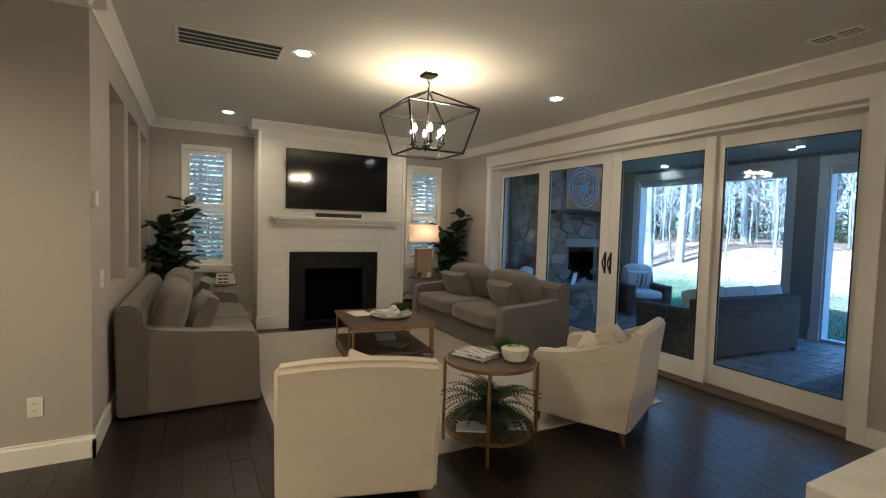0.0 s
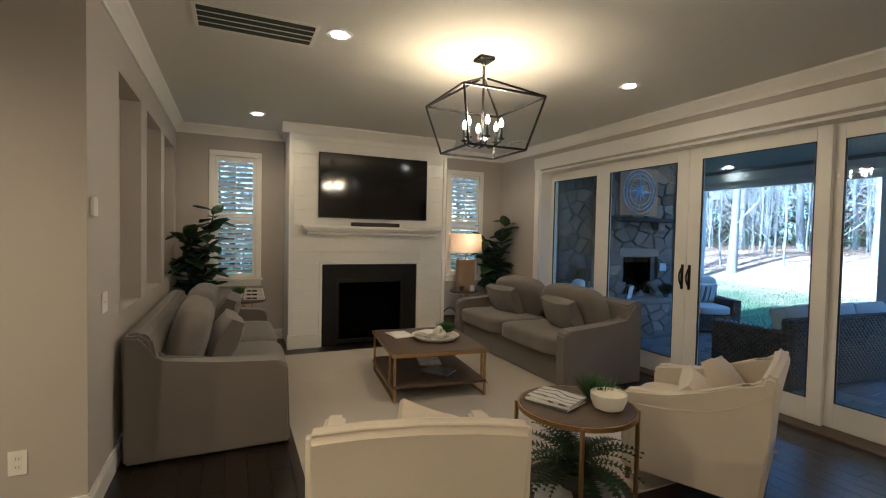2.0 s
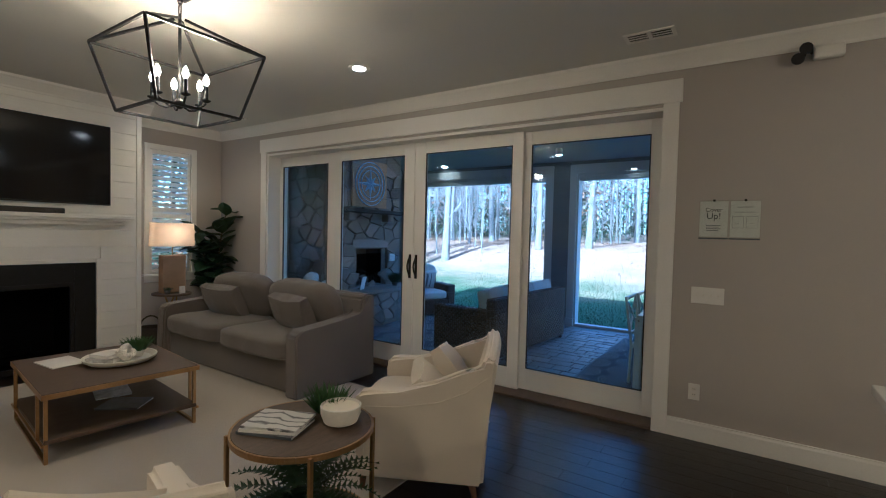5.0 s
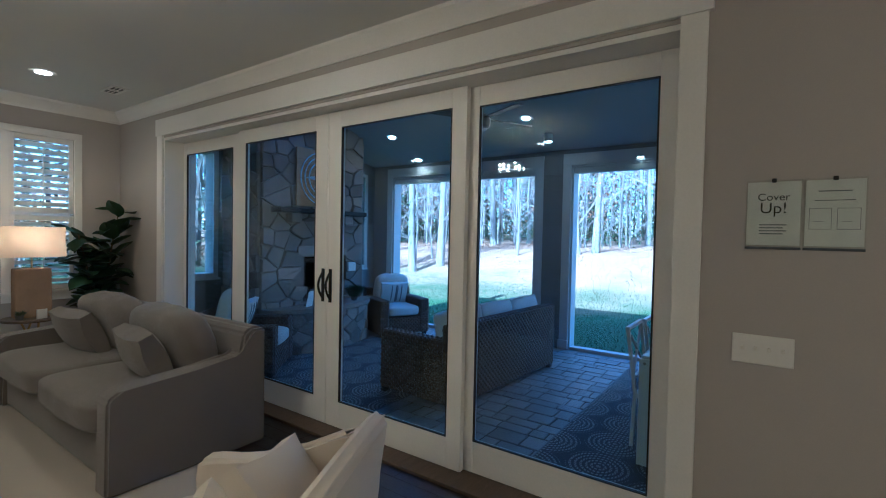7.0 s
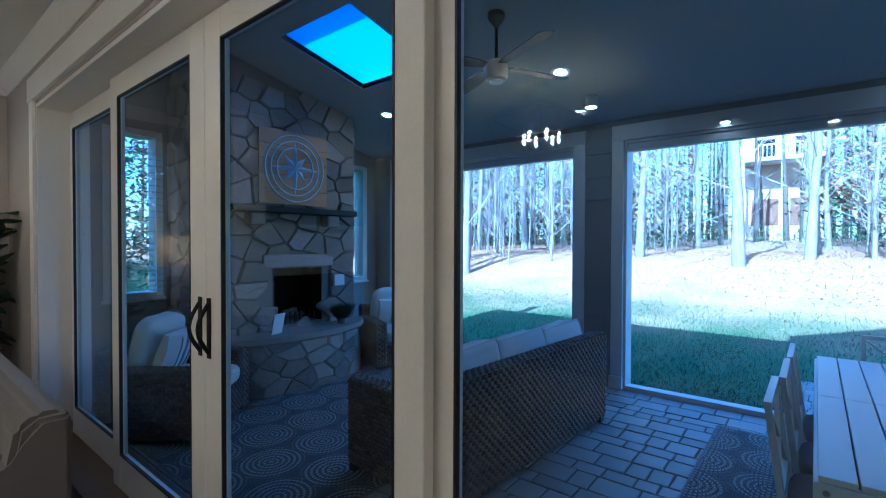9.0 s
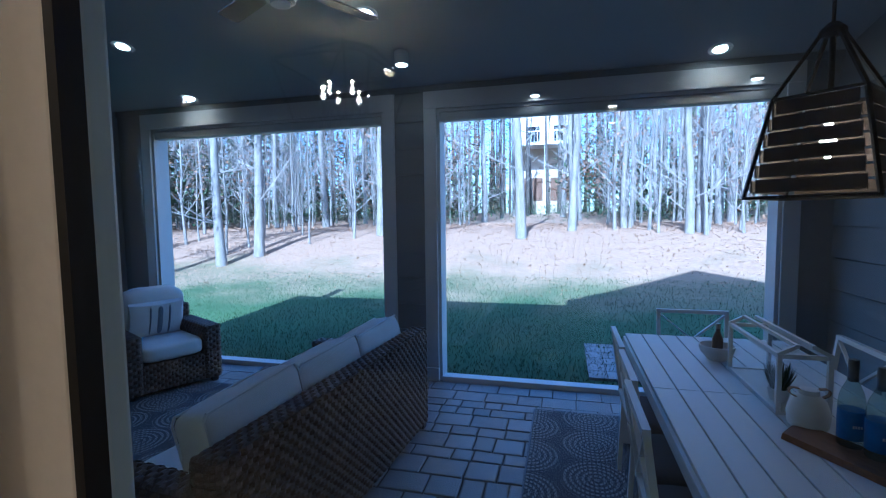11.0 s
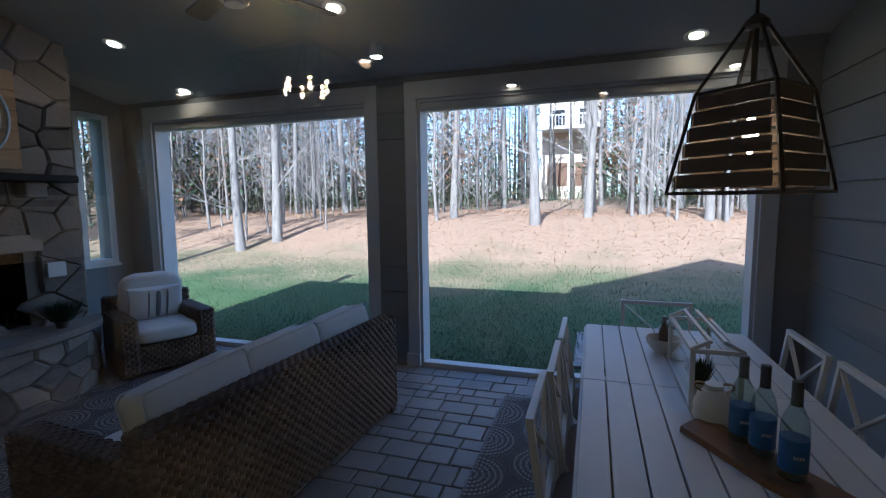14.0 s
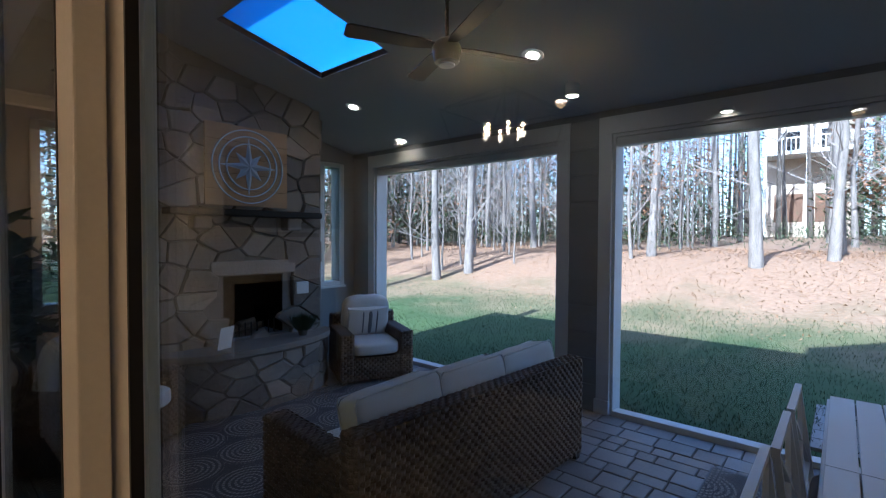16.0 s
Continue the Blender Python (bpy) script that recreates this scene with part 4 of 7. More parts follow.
magazine(pose(2.06, 5.04, ZC + 0.047, 0, 0, 20), "small white book on top of another", M_PAPER, 0.14, 0.18, 0.022)
kn = thing("ceramic_knot", pose(2.14, 4.93, ZC + 0.018), "white knotted ceramic ornament in the tray", "ornament")
bm = bmesh.new()
for j in range(3):
    n = 20
    rot = pose(0, 0, 0.058, 60 * j + 20, 50 * j, 40 * j)
    for i in range(n):
        a, b = 2 * math.pi * i / n, 2 * math.pi * (i + 1) / n
        tube(bm, rot @ Vector((0.047 * math.cos(a), 0.047 * math.sin(a), 0)), rot @ Vector((0.047 * math.cos(b), 0.047 * math.sin(b), 0)), 0.021, n=8)
part("knot", bm, M_WHITEPOT, kn, smooth=True)
tuft("grass_plant", pose(2.24, 4.98, ZC + 0.018), "small round green grass plant in the tray", 0.085, 0.1, 420, pot=0.045, seed=4)
magazine(pose(1.85, 5.28, ZC, 0, 0, 5), "open white brochure on the coffee table", M_PAPER, 0.22, 0.3, 0.006)
magazine(pose(2.1, 4.85, 0.1625, 0, 0, 40), "dark glossy magazine on the coffee table shelf", M_COVER2, 0.23, 0.29)
magazine(pose(2.15, 5.2, 0.1625, 0, 0, -15), "grey glossy magazine on the coffee table shelf", M_COVER, 0.23, 0.29)

# tv and sound bar
tv = thing("television", pose(2.0, 6.83, 2.11), "large flat black television above the mantel", "television")
one("screen", tv, M_SCREEN, (-0.735, 0.735, -0.03, -0.026, -0.405, 0.415), bev=0)
one("bezel", tv, M_DARKPL, (-0.745, 0.745, -0.026, 0.01, -0.42, 0.42), bev=0.004)
one("wall_bracket", tv, M_BLACK, (-0.25, 0.25, 0.01, 0.034, -0.15, 0.15), bev=0)
sb = thing("soundbar", pose(2.0, 6.78, 1.585), "slim black sound bar on the mantel", "sound bar")
one("body", sb, M_DARKPL, (-0.33, 0.33, -0.04, 0.04, 0, 0.055), bev=0.012)
one("grille", sb, M_BASKET, (-0.3, 0.3, -0.043, -0.04, 0.008, 0.047), bev=0)


def fiddle_fig(m, label, h, n, spread, seed):
    """A potted fig: bare stems carrying large wavy leaves."""
    rnd = random.Random(seed)
    o = thing("fiddle_leaf_fig", m, label, "potted plant", "potted figs")
    bm = bmesh.new()
    lathe(bm, [(0.13, 0), (0.16, 0.28), (0.165, 0.3), (0.15, 0.3), (0.14, 0.26), (0, 0.255)], 26)
    part("planter", bm, M_POT, o, smooth=True)
    lb = bmesh.new()
    gx, gy = 4, 7
    vs = []
    for j in range(gy + 1):
        f = j / gy
        wd = 0.5 * (0.55 + 0.45 * math.sin(2.3 * f + 0.6)) * (math.sin(math.pi * min(1, max(0.02, f)) ** 0.8) ** 0.55)
        for i in range(gx + 1):
            u = (i / gx - 0.5) * 2
            vs.append(lb.verts.new((u * wd * 0.62, f, -0.18 * f * f + 0.07 * abs(u) + 0.03 * math.sin(7 * f + 3 * u))))
    for j in range(gy):
        for i in range(gx):
            k = j * (gx + 1) + i
            lb.faces.new((vs[k], vs[k + 1], vs[k + gx + 2], vs[k + gx + 1]))
    leaf = mesh_of("leaf", lb, M_LEAF, True)
    stems = [(rnd.uniform(-0.05, 0.05), rnd.uniform(-0.05, 0.05), rnd.uniform(0, 6.3), h * k) for k in (1.0, 0.85, 0.7)]
    for x, y, a, hh in stems:
        bm = bmesh.new()
        pts = [Vector((x + spread * 0.5 * f * f * math.cos(a), y + spread * 0.5 * f * f * math.sin(a), 0.25 + (hh - 0.3) * f)) for f in (0, 0.25, 0.5, 0.75, 1)]
        for i, (p, q) in enumerate(zip(pts, pts[1:])):
            tube(bm, p, q, 0.014 - 0.002 * i, 0.012 - 0.002 * i, 7)
        part("stem", bm, M_BARK, o)
        k = int(n / 3)
        for i in range(k):
            f = 0.3 + 0.7 * (i + 0.5) / k
            p = Vector((x + spread * 0.5 * f * f * math.cos(a), y + spread * 0.5 * f * f * math.sin(a), 0.25 + (hh - 0.3) * f))
            s = rnd.uniform(0.2, 0.31)
            piece("leaf", leaf, o, Matrix.Translation(p) @ pose(0, 0, 0, 0, 0, i * 137 + rnd.uniform(-20, 20)) @ pose(0, 0, 0, rnd.uniform(-25, 55), rnd.uniform(-15, 15)) @ Matrix.Diagonal((s, s, s, 1)))
    return o


fiddle_fig(pose(-0.1, 7.12, 0), "dark green fiddle-leaf fig in a pot in the corner", 1.78, 108, 0.34, 11)
fiddle_fig(pose(4.12, 7.2, 0), "dark green fiddle-leaf fig beside the table lamp", 1.78, 99, 0.3, 23)


def end_table(m, label):
    o = thing("end_table", m, label, "end table", "end tables")
    bm = bmesh.new()
    lathe(bm, [(0.215, 0.63), (0.22, 0.635), (0.22, 0.65), (0.215, 0.655)], 36)
    part("tabletop", bm, M_WOODTOP, o)
    for i in range(3):
        a = 2.1 * i + 0.4
        bm = bmesh.new()
        tube(bm, (0.19 * math.cos(a), 0.19 * math.sin(a), 0), (0.08 * math.cos(a + 2.1), 0.08 * math.sin(a + 2.1), 0.63), 0.009, n=8)
        part("leg", bm, M_GOLD, o)
    return o


end_table(pose(0.42, 6.93, 0), "round wooden end table in the corner by the window")
end_table(pose(3.5, 7.05, 0), "round wooden end table holding the lamp")
lamp = thing("table_lamp", pose(3.52, 7.08, 0.656), "table lamp with burlap base and cream drum shade, lit", "table lamp")
bm = bmesh.new()
box(bm, -0.14, 0.14, -0.06, 0.06, 0, 0.47, bev=0.012)
part("base", bm, M_BURLAP, lamp)
bm = bmesh.new()
tube(bm, (0, 0, 0.47), (0, 0, 0.7), 0.008)
part("neck", bm, M_GOLD, lamp)
bm = bmesh.new()
n = 36
ra = [bm.verts.new((0.27 * math.cos(2 * math.pi * i / n), 0.15 * math.sin(2 * math.pi * i / n), 0.58)) for i in range(n)]
rb = [bm.verts.new((0.262 * math.cos(2 * math.pi * i / n), 0.145 * math.sin(2 * math.pi * i / n), 0.87)) for i in range(n)]
for i in range(n):
    bm.faces.new((ra[i], ra[(i + 1) % n], rb[(i + 1) % n], rb[i]))
bmesh.ops.solidify(bm, geom=bm.faces[:], thickness=0.003)
shade = part("shade", bm, M_SHADE, lamp, "cream linen drum shade", True)
b = M_SHADE.node_tree.nodes["Principled BSDF"]
b.inputs["Transmission Weight"].default_value = 0.0
b.inputs["Subsurface Weight"].default_value = 0.0
tn = M_SHADE.node_tree.nodes.new("ShaderNodeBsdfTranslucent")
tn.inputs["Color"].default_value = (0.8, 0.66, 0.5, 1)
mx = M_SHADE.node_tree.nodes.new("ShaderNodeMixShader")
mx.inputs[0].default_value = 0.5
M_SHADE.node_tree.links.new(b.outputs[0], mx.inputs[1])
M_SHADE.node_tree.links.new(tn.outputs[0], mx.inputs[2])
M_SHADE.node_tree.links.new(mx.outputs[0], M_SHADE.node_tree.nodes["Material Output"].inputs["Surface"])
bm = bmesh.new()
lathe(bm, [(0.012, 0.69), (0.028, 0.72), (0.026, 0.75), (0.008, 0.77)], 14)
part("bulb", bm, M_BULB, lamp, "glowing bulb", True)
lamp_in(lamp, "POINT", LAMP_POWER, pose(0, 0, 0.79), 0.02)
tuft("succulent", pose(3.4, 6.95, 0.656), "small succulent in a dark pot on the end table", 0.045, 0.05, 60, M_LEAF, 0.035, 6)
cd = thing("card_block", pose(3.55, 6.9, 0.656, 0, 0, 20), "small white card standing on the end table", "card")
one("card", cd, M_PAPER, (-0.045, 0.045, -0.006, 0.006, 0, 0.09), bev=0.002)
tuft("grass_plant", pose(0.33, 7.0, 0.656), "green grass in a small white pot on the end table", 0.07, 0.1, 260, pot=0.05, seed=8)
bk = thing("word_block", pose(0.5, 6.86, 0.656, 0, 0, -14), "stack of white wooden word blocks on the end table", "ornament")
for i in range(3):
    one("block", bk, M_WHITEPOT, (-0.12 + 0.008 * i, 0.12 - 0.01 * i, -0.03, 0.03, 0.045 * i, 0.045 * i + 0.043), bev=0.003)
    one("lettering", bk, M_DARKPL, (-0.08, -0.03, -0.0312, -0.0302, 0.045 * i + 0.012, 0.045 * i + 0.03), (-0.02, 0.04, -0.0312, -0.0302, 0.045 * i + 0.012, 0.045 * i + 0.03), bev=0)
bs = thing("basket", pose(3.22, 6.98, 0), "dark woven basket on the floor by the end table", "basket")
bm = bmesh.new()
lathe(bm, [(0.1, 0), (0.14, 0.1), (0.15, 0.2), (0.13, 0.28), (0.12, 0.28), (0.12, 0.05)], 22)
part("body", bm, M_BASKET, bs, smooth=True)
bm = bmesh.new()
for i in range(10):
    a, b = math.pi * i / 10, math.pi * (i + 1) / 10
    tube(bm, (0.12 * math.cos(a), 0, 0.27 + 0.14 * math.sin(a)), (0.12 * math.cos(b), 0, 0.27 + 0.14 * math.sin(b)), 0.009, n=7)
part("handle", bm, M_BASKET, bs)


# ---- wall and ceiling fittings ----
def vent(m, w, h, slats, label, mid=False):
    o = thing("air_vent", m, label, "air vent", kind="")
    one("frame", o, M_PLASTIC, (-w / 2, w / 2, -h / 2, -h / 2 + 0.025, -0.008, 0), (-w / 2, w / 2, h / 2 - 0.025, h / 2, -0.008, 0), (-w / 2, -w / 2 + 0.025, -h / 2 + 0.025, h / 2 - 0.025, -0.008, 0), (w / 2 - 0.025, w / 2, -h / 2 + 0.025, h / 2 - 0.025, -0.008, 0), bev=0.002)
    one("backing", o, M_DARKPL, (-w / 2 + 0.025, w / 2 - 0.025, -h / 2 + 0.025, h / 2 - 0.025, -0.0012, -0.0004), bev=0)
    for i in range(slats):
        y = -h / 2 + 0.025 + (h - 0.05) * (i + 1) / (slats + 1)
        one("slat", o, M_PLASTIC, (-w / 2 + 0.025, w / 2 - 0.025, y - 0.0035, y + 0.0035, -0.007, -0.002), bev=0)
    if mid:
        one("divider", o, M_PLASTIC, (-0.012, 0.012, -h / 2 + 0.025, h / 2 - 0.025, -0.0085, -0.0012), bev=0)
    return o


vent(pose(0.4, 4.1, CEIL), 0.76, 0.38, 3, "large white ceiling return vent with dark slots")
vent(pose(3.98, 1.67, CEIL, 0, 0, 90), 0.32, 0.16, 2, "small white ceiling register", True)
vent(pose(4.0, 6.5, CEIL, 0, 0, 90), 0.3, 0.15, 2, "small white ceiling register above the window corner", True)


def plate(m, w, h, label, name, toggles=1, rocker=False):
    o = thing(name, m, label, "switch plate" if "switch" in name else "outlet")
    one("plate", o, M_PLASTIC, (-w / 2, w / 2, -0.006, -0.0004, -h / 2, h / 2), bev=0.003)
    for i in range(toggles):
        x = (i - (toggles - 1) / 2) * 0.046
        if rocker:
            for z in (-0.021, 0.021):
                one("socket", o, M_WHITEPOT, (x - 0.016, x + 0.016, -0.0082, -0.0062, z - 0.014, z + 0.014), bev=0.003)
                one("slot", o, M_DARKPL, (x - 0.007, x - 0.005, -0.0086, -0.0083, z - 0.004, z + 0.007), (x + 0.005, x + 0.007, -0.0086, -0.0083, z - 0.004, z + 0.006), bev=0)
        else:
            one("toggle", o, M_WHITEPOT, (x - 0.006, x + 0.006, -0.016, -0.0062, -0.004, 0.012), bev=0.002)
    return o


plate(pose(XE, 1.293, 1.075, 0, 0, -90), 0.21, 0.12, "white four-gang light switch plate", "light_switch", 4)
plate(pose(XE, 1.352, 0.357, 0, 0, -90), 0.075, 0.12, "white plastic duplex wall outlet", "wall_outlet", 1, True)
plate(pose(-0.68, 3.6, 0.357), 0.075, 0.12, "white plastic duplex wall outlet", "wall_outlet", 1, True)
plate(pose(XW, 3.93, 1.08, 0, 0, 90), 0.12, 0.12, "white two-gang light switch plate", "light_switch", 2)
th = thing("thermostat", pose(XW, 3.68, 1.61, 0, 0, 90), "small white plastic wall thermostat", "thermostat")
one("body", th, M_PLASTIC, (-0.04, 0.04, -0.022, -0.0004, -0.05, 0.05), bev=0.006)


def letters(body, size, m, material, parent, name="lettering", depth=0.0006):
    c = bpy.data.curves.new(name, "FONT")
    c.body, c.size, c.extrude, c.align_x = body, size, depth, "CENTER"
    tmp = new(name, c)
    me = bpy.data.meshes.new_from_object(tmp.evaluated_get(bpy.context.evaluated_depsgraph_get()))
    bpy.data.objects.remove(tmp)
    me.materials.append(material)
    ob = new(name, me)
    ob.parent = parent
    ob.matrix_basis = m @ pose(0, 0, 0, 90, 0, 0)
    return ob


for i, y in enumerate((1.275, 1.085)):
    o = thing("notice", pose(XE, y, 1.63, 0, 0, -90), "white printed notice in a clear wall holder" if i else "white notice reading Cover Up in a clear wall holder", "notice")
    one("sheet", o, M_PAPER, (-0.088, 0.088, -0.004, -0.002, -0.125, 0.13), bev=0)
    one("holder", o, M_CLEAR, (-0.092, 0.092, -0.008, -0.006, -0.14, 0.137), bev=0)
    one("holder_edge", o, M_COVER2, (-0.092, 0.092, -0.008, -0.0005, -0.142, -0.132), bev=0.001)
    one("pin", o, M_DARKPL, (-0.008, 0.008, -0.012, -0.0005, 0.127, 0.143), bev=0.003)
    if i == 0:
        letters("Cover", 0.042, pose(0, -0.0048, 0.055), M_DARKPL, o)
        letters("Up!", 0.062, pose(0, -0.0048, 0.004), M_DARKPL, o)
        for k in range(4):
            one("text_line", o, M_COVER2, (-0.045, 0.045 - 0.012 * (k % 2), -0.0046, -0.0041, -0.045 - 0.012 * k, -0.041 - 0.012 * k), bev=0)
    else:
        one("text_line", o, M_COVER2, (-0.05, 0.05, -0.0046, -0.0041, 0.085, 0.089), bev=0)
        one("text_line", o, M_COVER2, (-0.06, 0.06, -0.0046, -0.0041, 0.05, 0.053), bev=0)
        for x in (-0.042, 0.042):
            one("diagram", o, M_COVER2, (x - 0.034, x + 0.034, -0.0046, -0.0041, -0.06, -0.0585), (x - 0.034, x + 0.034, -0.0046, -0.0041, 0.02, 0.0215), (x - 0.034, x - 0.0325, -0.0046, -0.0041, -0.06, 0.02), (x + 0.0325, x + 0.034, -0.0046, -0.0041, -0.06, 0.02), (x - 0.02, x + 0.01, -0.0046, -0.0041, -0.03, -0.0285), bev=0)
sc = thing("security_light", pose(XE, 0.74, 2.70, 0, 0, -90), "white wall box with two black lamp heads", "emergency light")
one("box", sc, M_PLASTIC, (-0.02, 0.14, -0.06, -0.0005, -0.04, 0.04), bev=0.012)
for x, z in ((-0.05, 0.035), (-0.09, -0.025)):
    bm = bmesh.new()
    tube(bm, (x + 0.03, -0.03, 0.0), (x, -0.05, z), 0.01)
    tube(bm, (x, -0.03, z), (x - 0.01, -0.1, z - 0.015), 0.03, 0.036, 16)
    part("lamp_head", bm, M_DARKPL, sc)

# kitchen island end
M_MARBLE = mat("pale marble", (0.66, 0.63, 0.58), 0.25, var=0.12, scale=2.5, fine=14, bump=0.02)
isl = thing("kitchen_island", pose(0, 0, 0), "white kitchen island with a pale marble top", "kitchen island")
one("countertop", isl, M_MARBLE, (1.43, 3.07, -0.5, 0.62, 0.88, 0.92), bev=0.006)
one("body", isl, M_TRIM, (1.68, 3.0, -0.45, 0.35, 0.1, 0.88), bev=0.004)
one("plinth", isl, M_DARKPL, (1.73, 2.95, -0.4, 0.3, 0, 0.1), bev=0)

# unseen pendants, added only to brighten the room's walls and ceiling
for x in (-0.6, 0.8, 2.2):
    gp = thing("globe_pendant", pose(x, -2.2, 2.0), "unseen glass pendant added as fill light", "pendant light", "kitchen pendants")
    bm = bmesh.new()
    tube(bm, (0, 0, 0.1), (0, 0, CEIL - 2.0), 0.006, n=8)
    part("rod", bm, M_BLACK, gp)
    bm = bmesh.new()
    lathe(bm, [(0.03, -0.11), (0.08, -0.08), (0.11, 0.0), (0.08, 0.08), (0.03, 0.11)], 24)
    part("globe", bm, M_CLEAR, gp, smooth=True)
    bm = bmesh.new()
    lathe(bm, [(0.006, -0.05), (0.03, -0.03), (0.032, 0.0), (0.014, 0.05), (0.012, 0.1)], 16)
    part("bulb", bm, M_BULB, gp, "glowing bulb", True)
    lamp_in(gp, "POINT", FILL_POWER, pose(0, 0, -0.09), 0.04)

# ---- porch things ----
M_WICKER = mat("brown resin wicker", (0.085, 0.058, 0.042), 0.42, var=0.6, scale=6, fine=90, bump=0.3, island=1.6)
M_WCUSH = mat("pale outdoor cushion", (0.60, 0.59, 0.56), 0.9, var=0.05, scale=4, fine=260, bump=0.3)
M_STRIPE = mat("grey stripe cloth", (0.15, 0.16, 0.18), 0.9, var=0.1, scale=4, fine=260, bump=0.3)
M_WHITEMETAL = mat("white powder-coated metal", (0.68, 0.68, 0.66), 0.42, var=0.05, scale=4, fine=80, bump=0.04)
M_GREYCUSH = mat("grey brown cushion", (0.17, 0.15, 0.135), 0.9, var=0.1, scale=4, fine=240, bump=0.3)
M_ORUG = ring_rug_mat("ring pattern outdoor rug", (0.055, 0.057, 0.06), (0.30, 0.28, 0.25), 0.46)
M_FANWOOD = mat("dark fan blade", (0.05, 0.035, 0.028), 0.5, var=0.3, scale=5, fine=40, bump=0.1, stretch=(1, 8, 1))
M_NICKEL = mat("brushed nickel", (0.30, 0.28, 0.26), 0.35, 0.9, var=0.1, scale=8, fine=90, bump=0.05)
M_SLAT = mat("weathered wood slat", (0.062, 0.042, 0.03), 0.75, var=0.35, scale=5, fine=40, bump=0.25, stretch=(6, 6, 1))
M_BOARD = mat("live edge board", (0.20, 0.095, 0.04), 0.5, var=0.35, scale=5, fine=35, bump=0.15, stretch=(1, 6, 1))
M_BLUE = mat("blue bottle label", (0.02, 0.13, 0.34), 0.5, var=0.2, scale=12, fine=60, bump=0.02)
M_BOTTLE = glass_mat("bottle glass", (0.72, 0.82, 0.80), 0.06, 0.8)
M_FRAMEWOOD = mat("brown frame wood", (0.14, 0.075, 0.035), 0.6, var=0.3, scale=6, fine=40, bump=0.15)
M_STAR = mat("pale blue metal star", (0.78, 0.84, 0.88), 0.5, 0.0, var=0.1, scale=5, fine=60, bump=0.08)
M_PANEL = mat("stained plank panel", (0.5, 0.3, 0.14), 0.65, var=0.3, scale=4, fine=40, bump=0.2, stretch=(1, 1, 7))


def weave(bm, o, u, v, w, h, cw=0.062, chh=0.03):
    """Basket weave on the rectangle from o along u (width w) and v (height h): overlapping bowed strands."""
    o, u, v = Vector(o), Vector(u).normalized(), Vector(v).normalized()
    nrm = u.cross(v)
    nx, ny = max(1, int(w / cw)), max(1, int(h / chh))
    cw, chh = w / nx, h / ny
    for j in range(ny):
        for i in range(-1, nx):
            s = 0.5 * (j % 2)
            a, b = max(0.0, (i + s) * cw), min(w, (i + s + 1) * cw)
            if b - a < 0.006:
                continue
            rows = []
            for f, d in ((0.0, 0.0), (0.3, 0.015), (0.7, 0.015), (1.0, 0.0)):
                p = o + u * (a + (b - a) * f) + nrm * d
                rows.append([bm.verts.new(p + v * (chh * (j + 0.06))), bm.verts.new(p + v * (chh * (j + 0.5)) + nrm * 0.003), bm.verts.new(p + v * (chh * (j + 0.94)))])
            for r, q in zip(rows, rows[1:]):
                for k in (0, 1):
                    bm.faces.new((r[k], q[k], q[k + 1], r[k + 1]))


def woven_box(name, parent, x0, x1, y0, y1, z0, z1):
    bm = bmesh.new()
    e = 0.004
    box(bm, x0 + e, x1 - e, y0 + e, y1 - e, z0, z1 - e, bev=0.0)
    weave(bm, (x0, y0, z0), (1, 0, 0), (0, 0, 1), x1 - x0, z1 - z0)
    weave(bm, (x1, y1, z0), (-1, 0, 0), (0, 0, 1), x1 - x0, z1 - z0)
    weave(bm, (x1, y0, z0), (0, 1, 0), (0, 0, 1), y1 - y0, z1 - z0)
    weave(bm, (x0, y1, z0), (0, -1, 0), (0, 0, 1), y1 - y0, z1 - z0)
    weave(bm, (x0, y0, z1 - e), (1, 0, 0), (0, 1, 0), x1 - x0, y1 - y0)
    return part(name, bm, M_WICKER, parent)


# wicker sofa, its back towards the glass doors
ws = thing("wicker_sofa", pose(6.83, 3.63, PF, 0, 0, -4.2), "brown woven wicker sofa with pale cushions on the porch", "outdoor sofa")
woven_box("backrest", ws, -1.07, 1.07, -0.02, 0.1, 0.06, 0.812)
woven_box("arm", ws, -1.07, -0.93, 0.1, 0.95, 0.06, 0.66)
woven_box("arm", ws, 0.93, 1.07, 0.1, 0.95, 0.06, 0.66)
woven_box("seat_base", ws, -0.93, 0.93, 0.1, 0.93, 0.06, 0.32)
for x in (-1.05, 1.05):
    for y in (0.02, 0.9):
        one("foot", ws, M_DARKPL, (x - 0.03, x + 0.03, y - 0.03, y + 0.03, 0, 0.06))
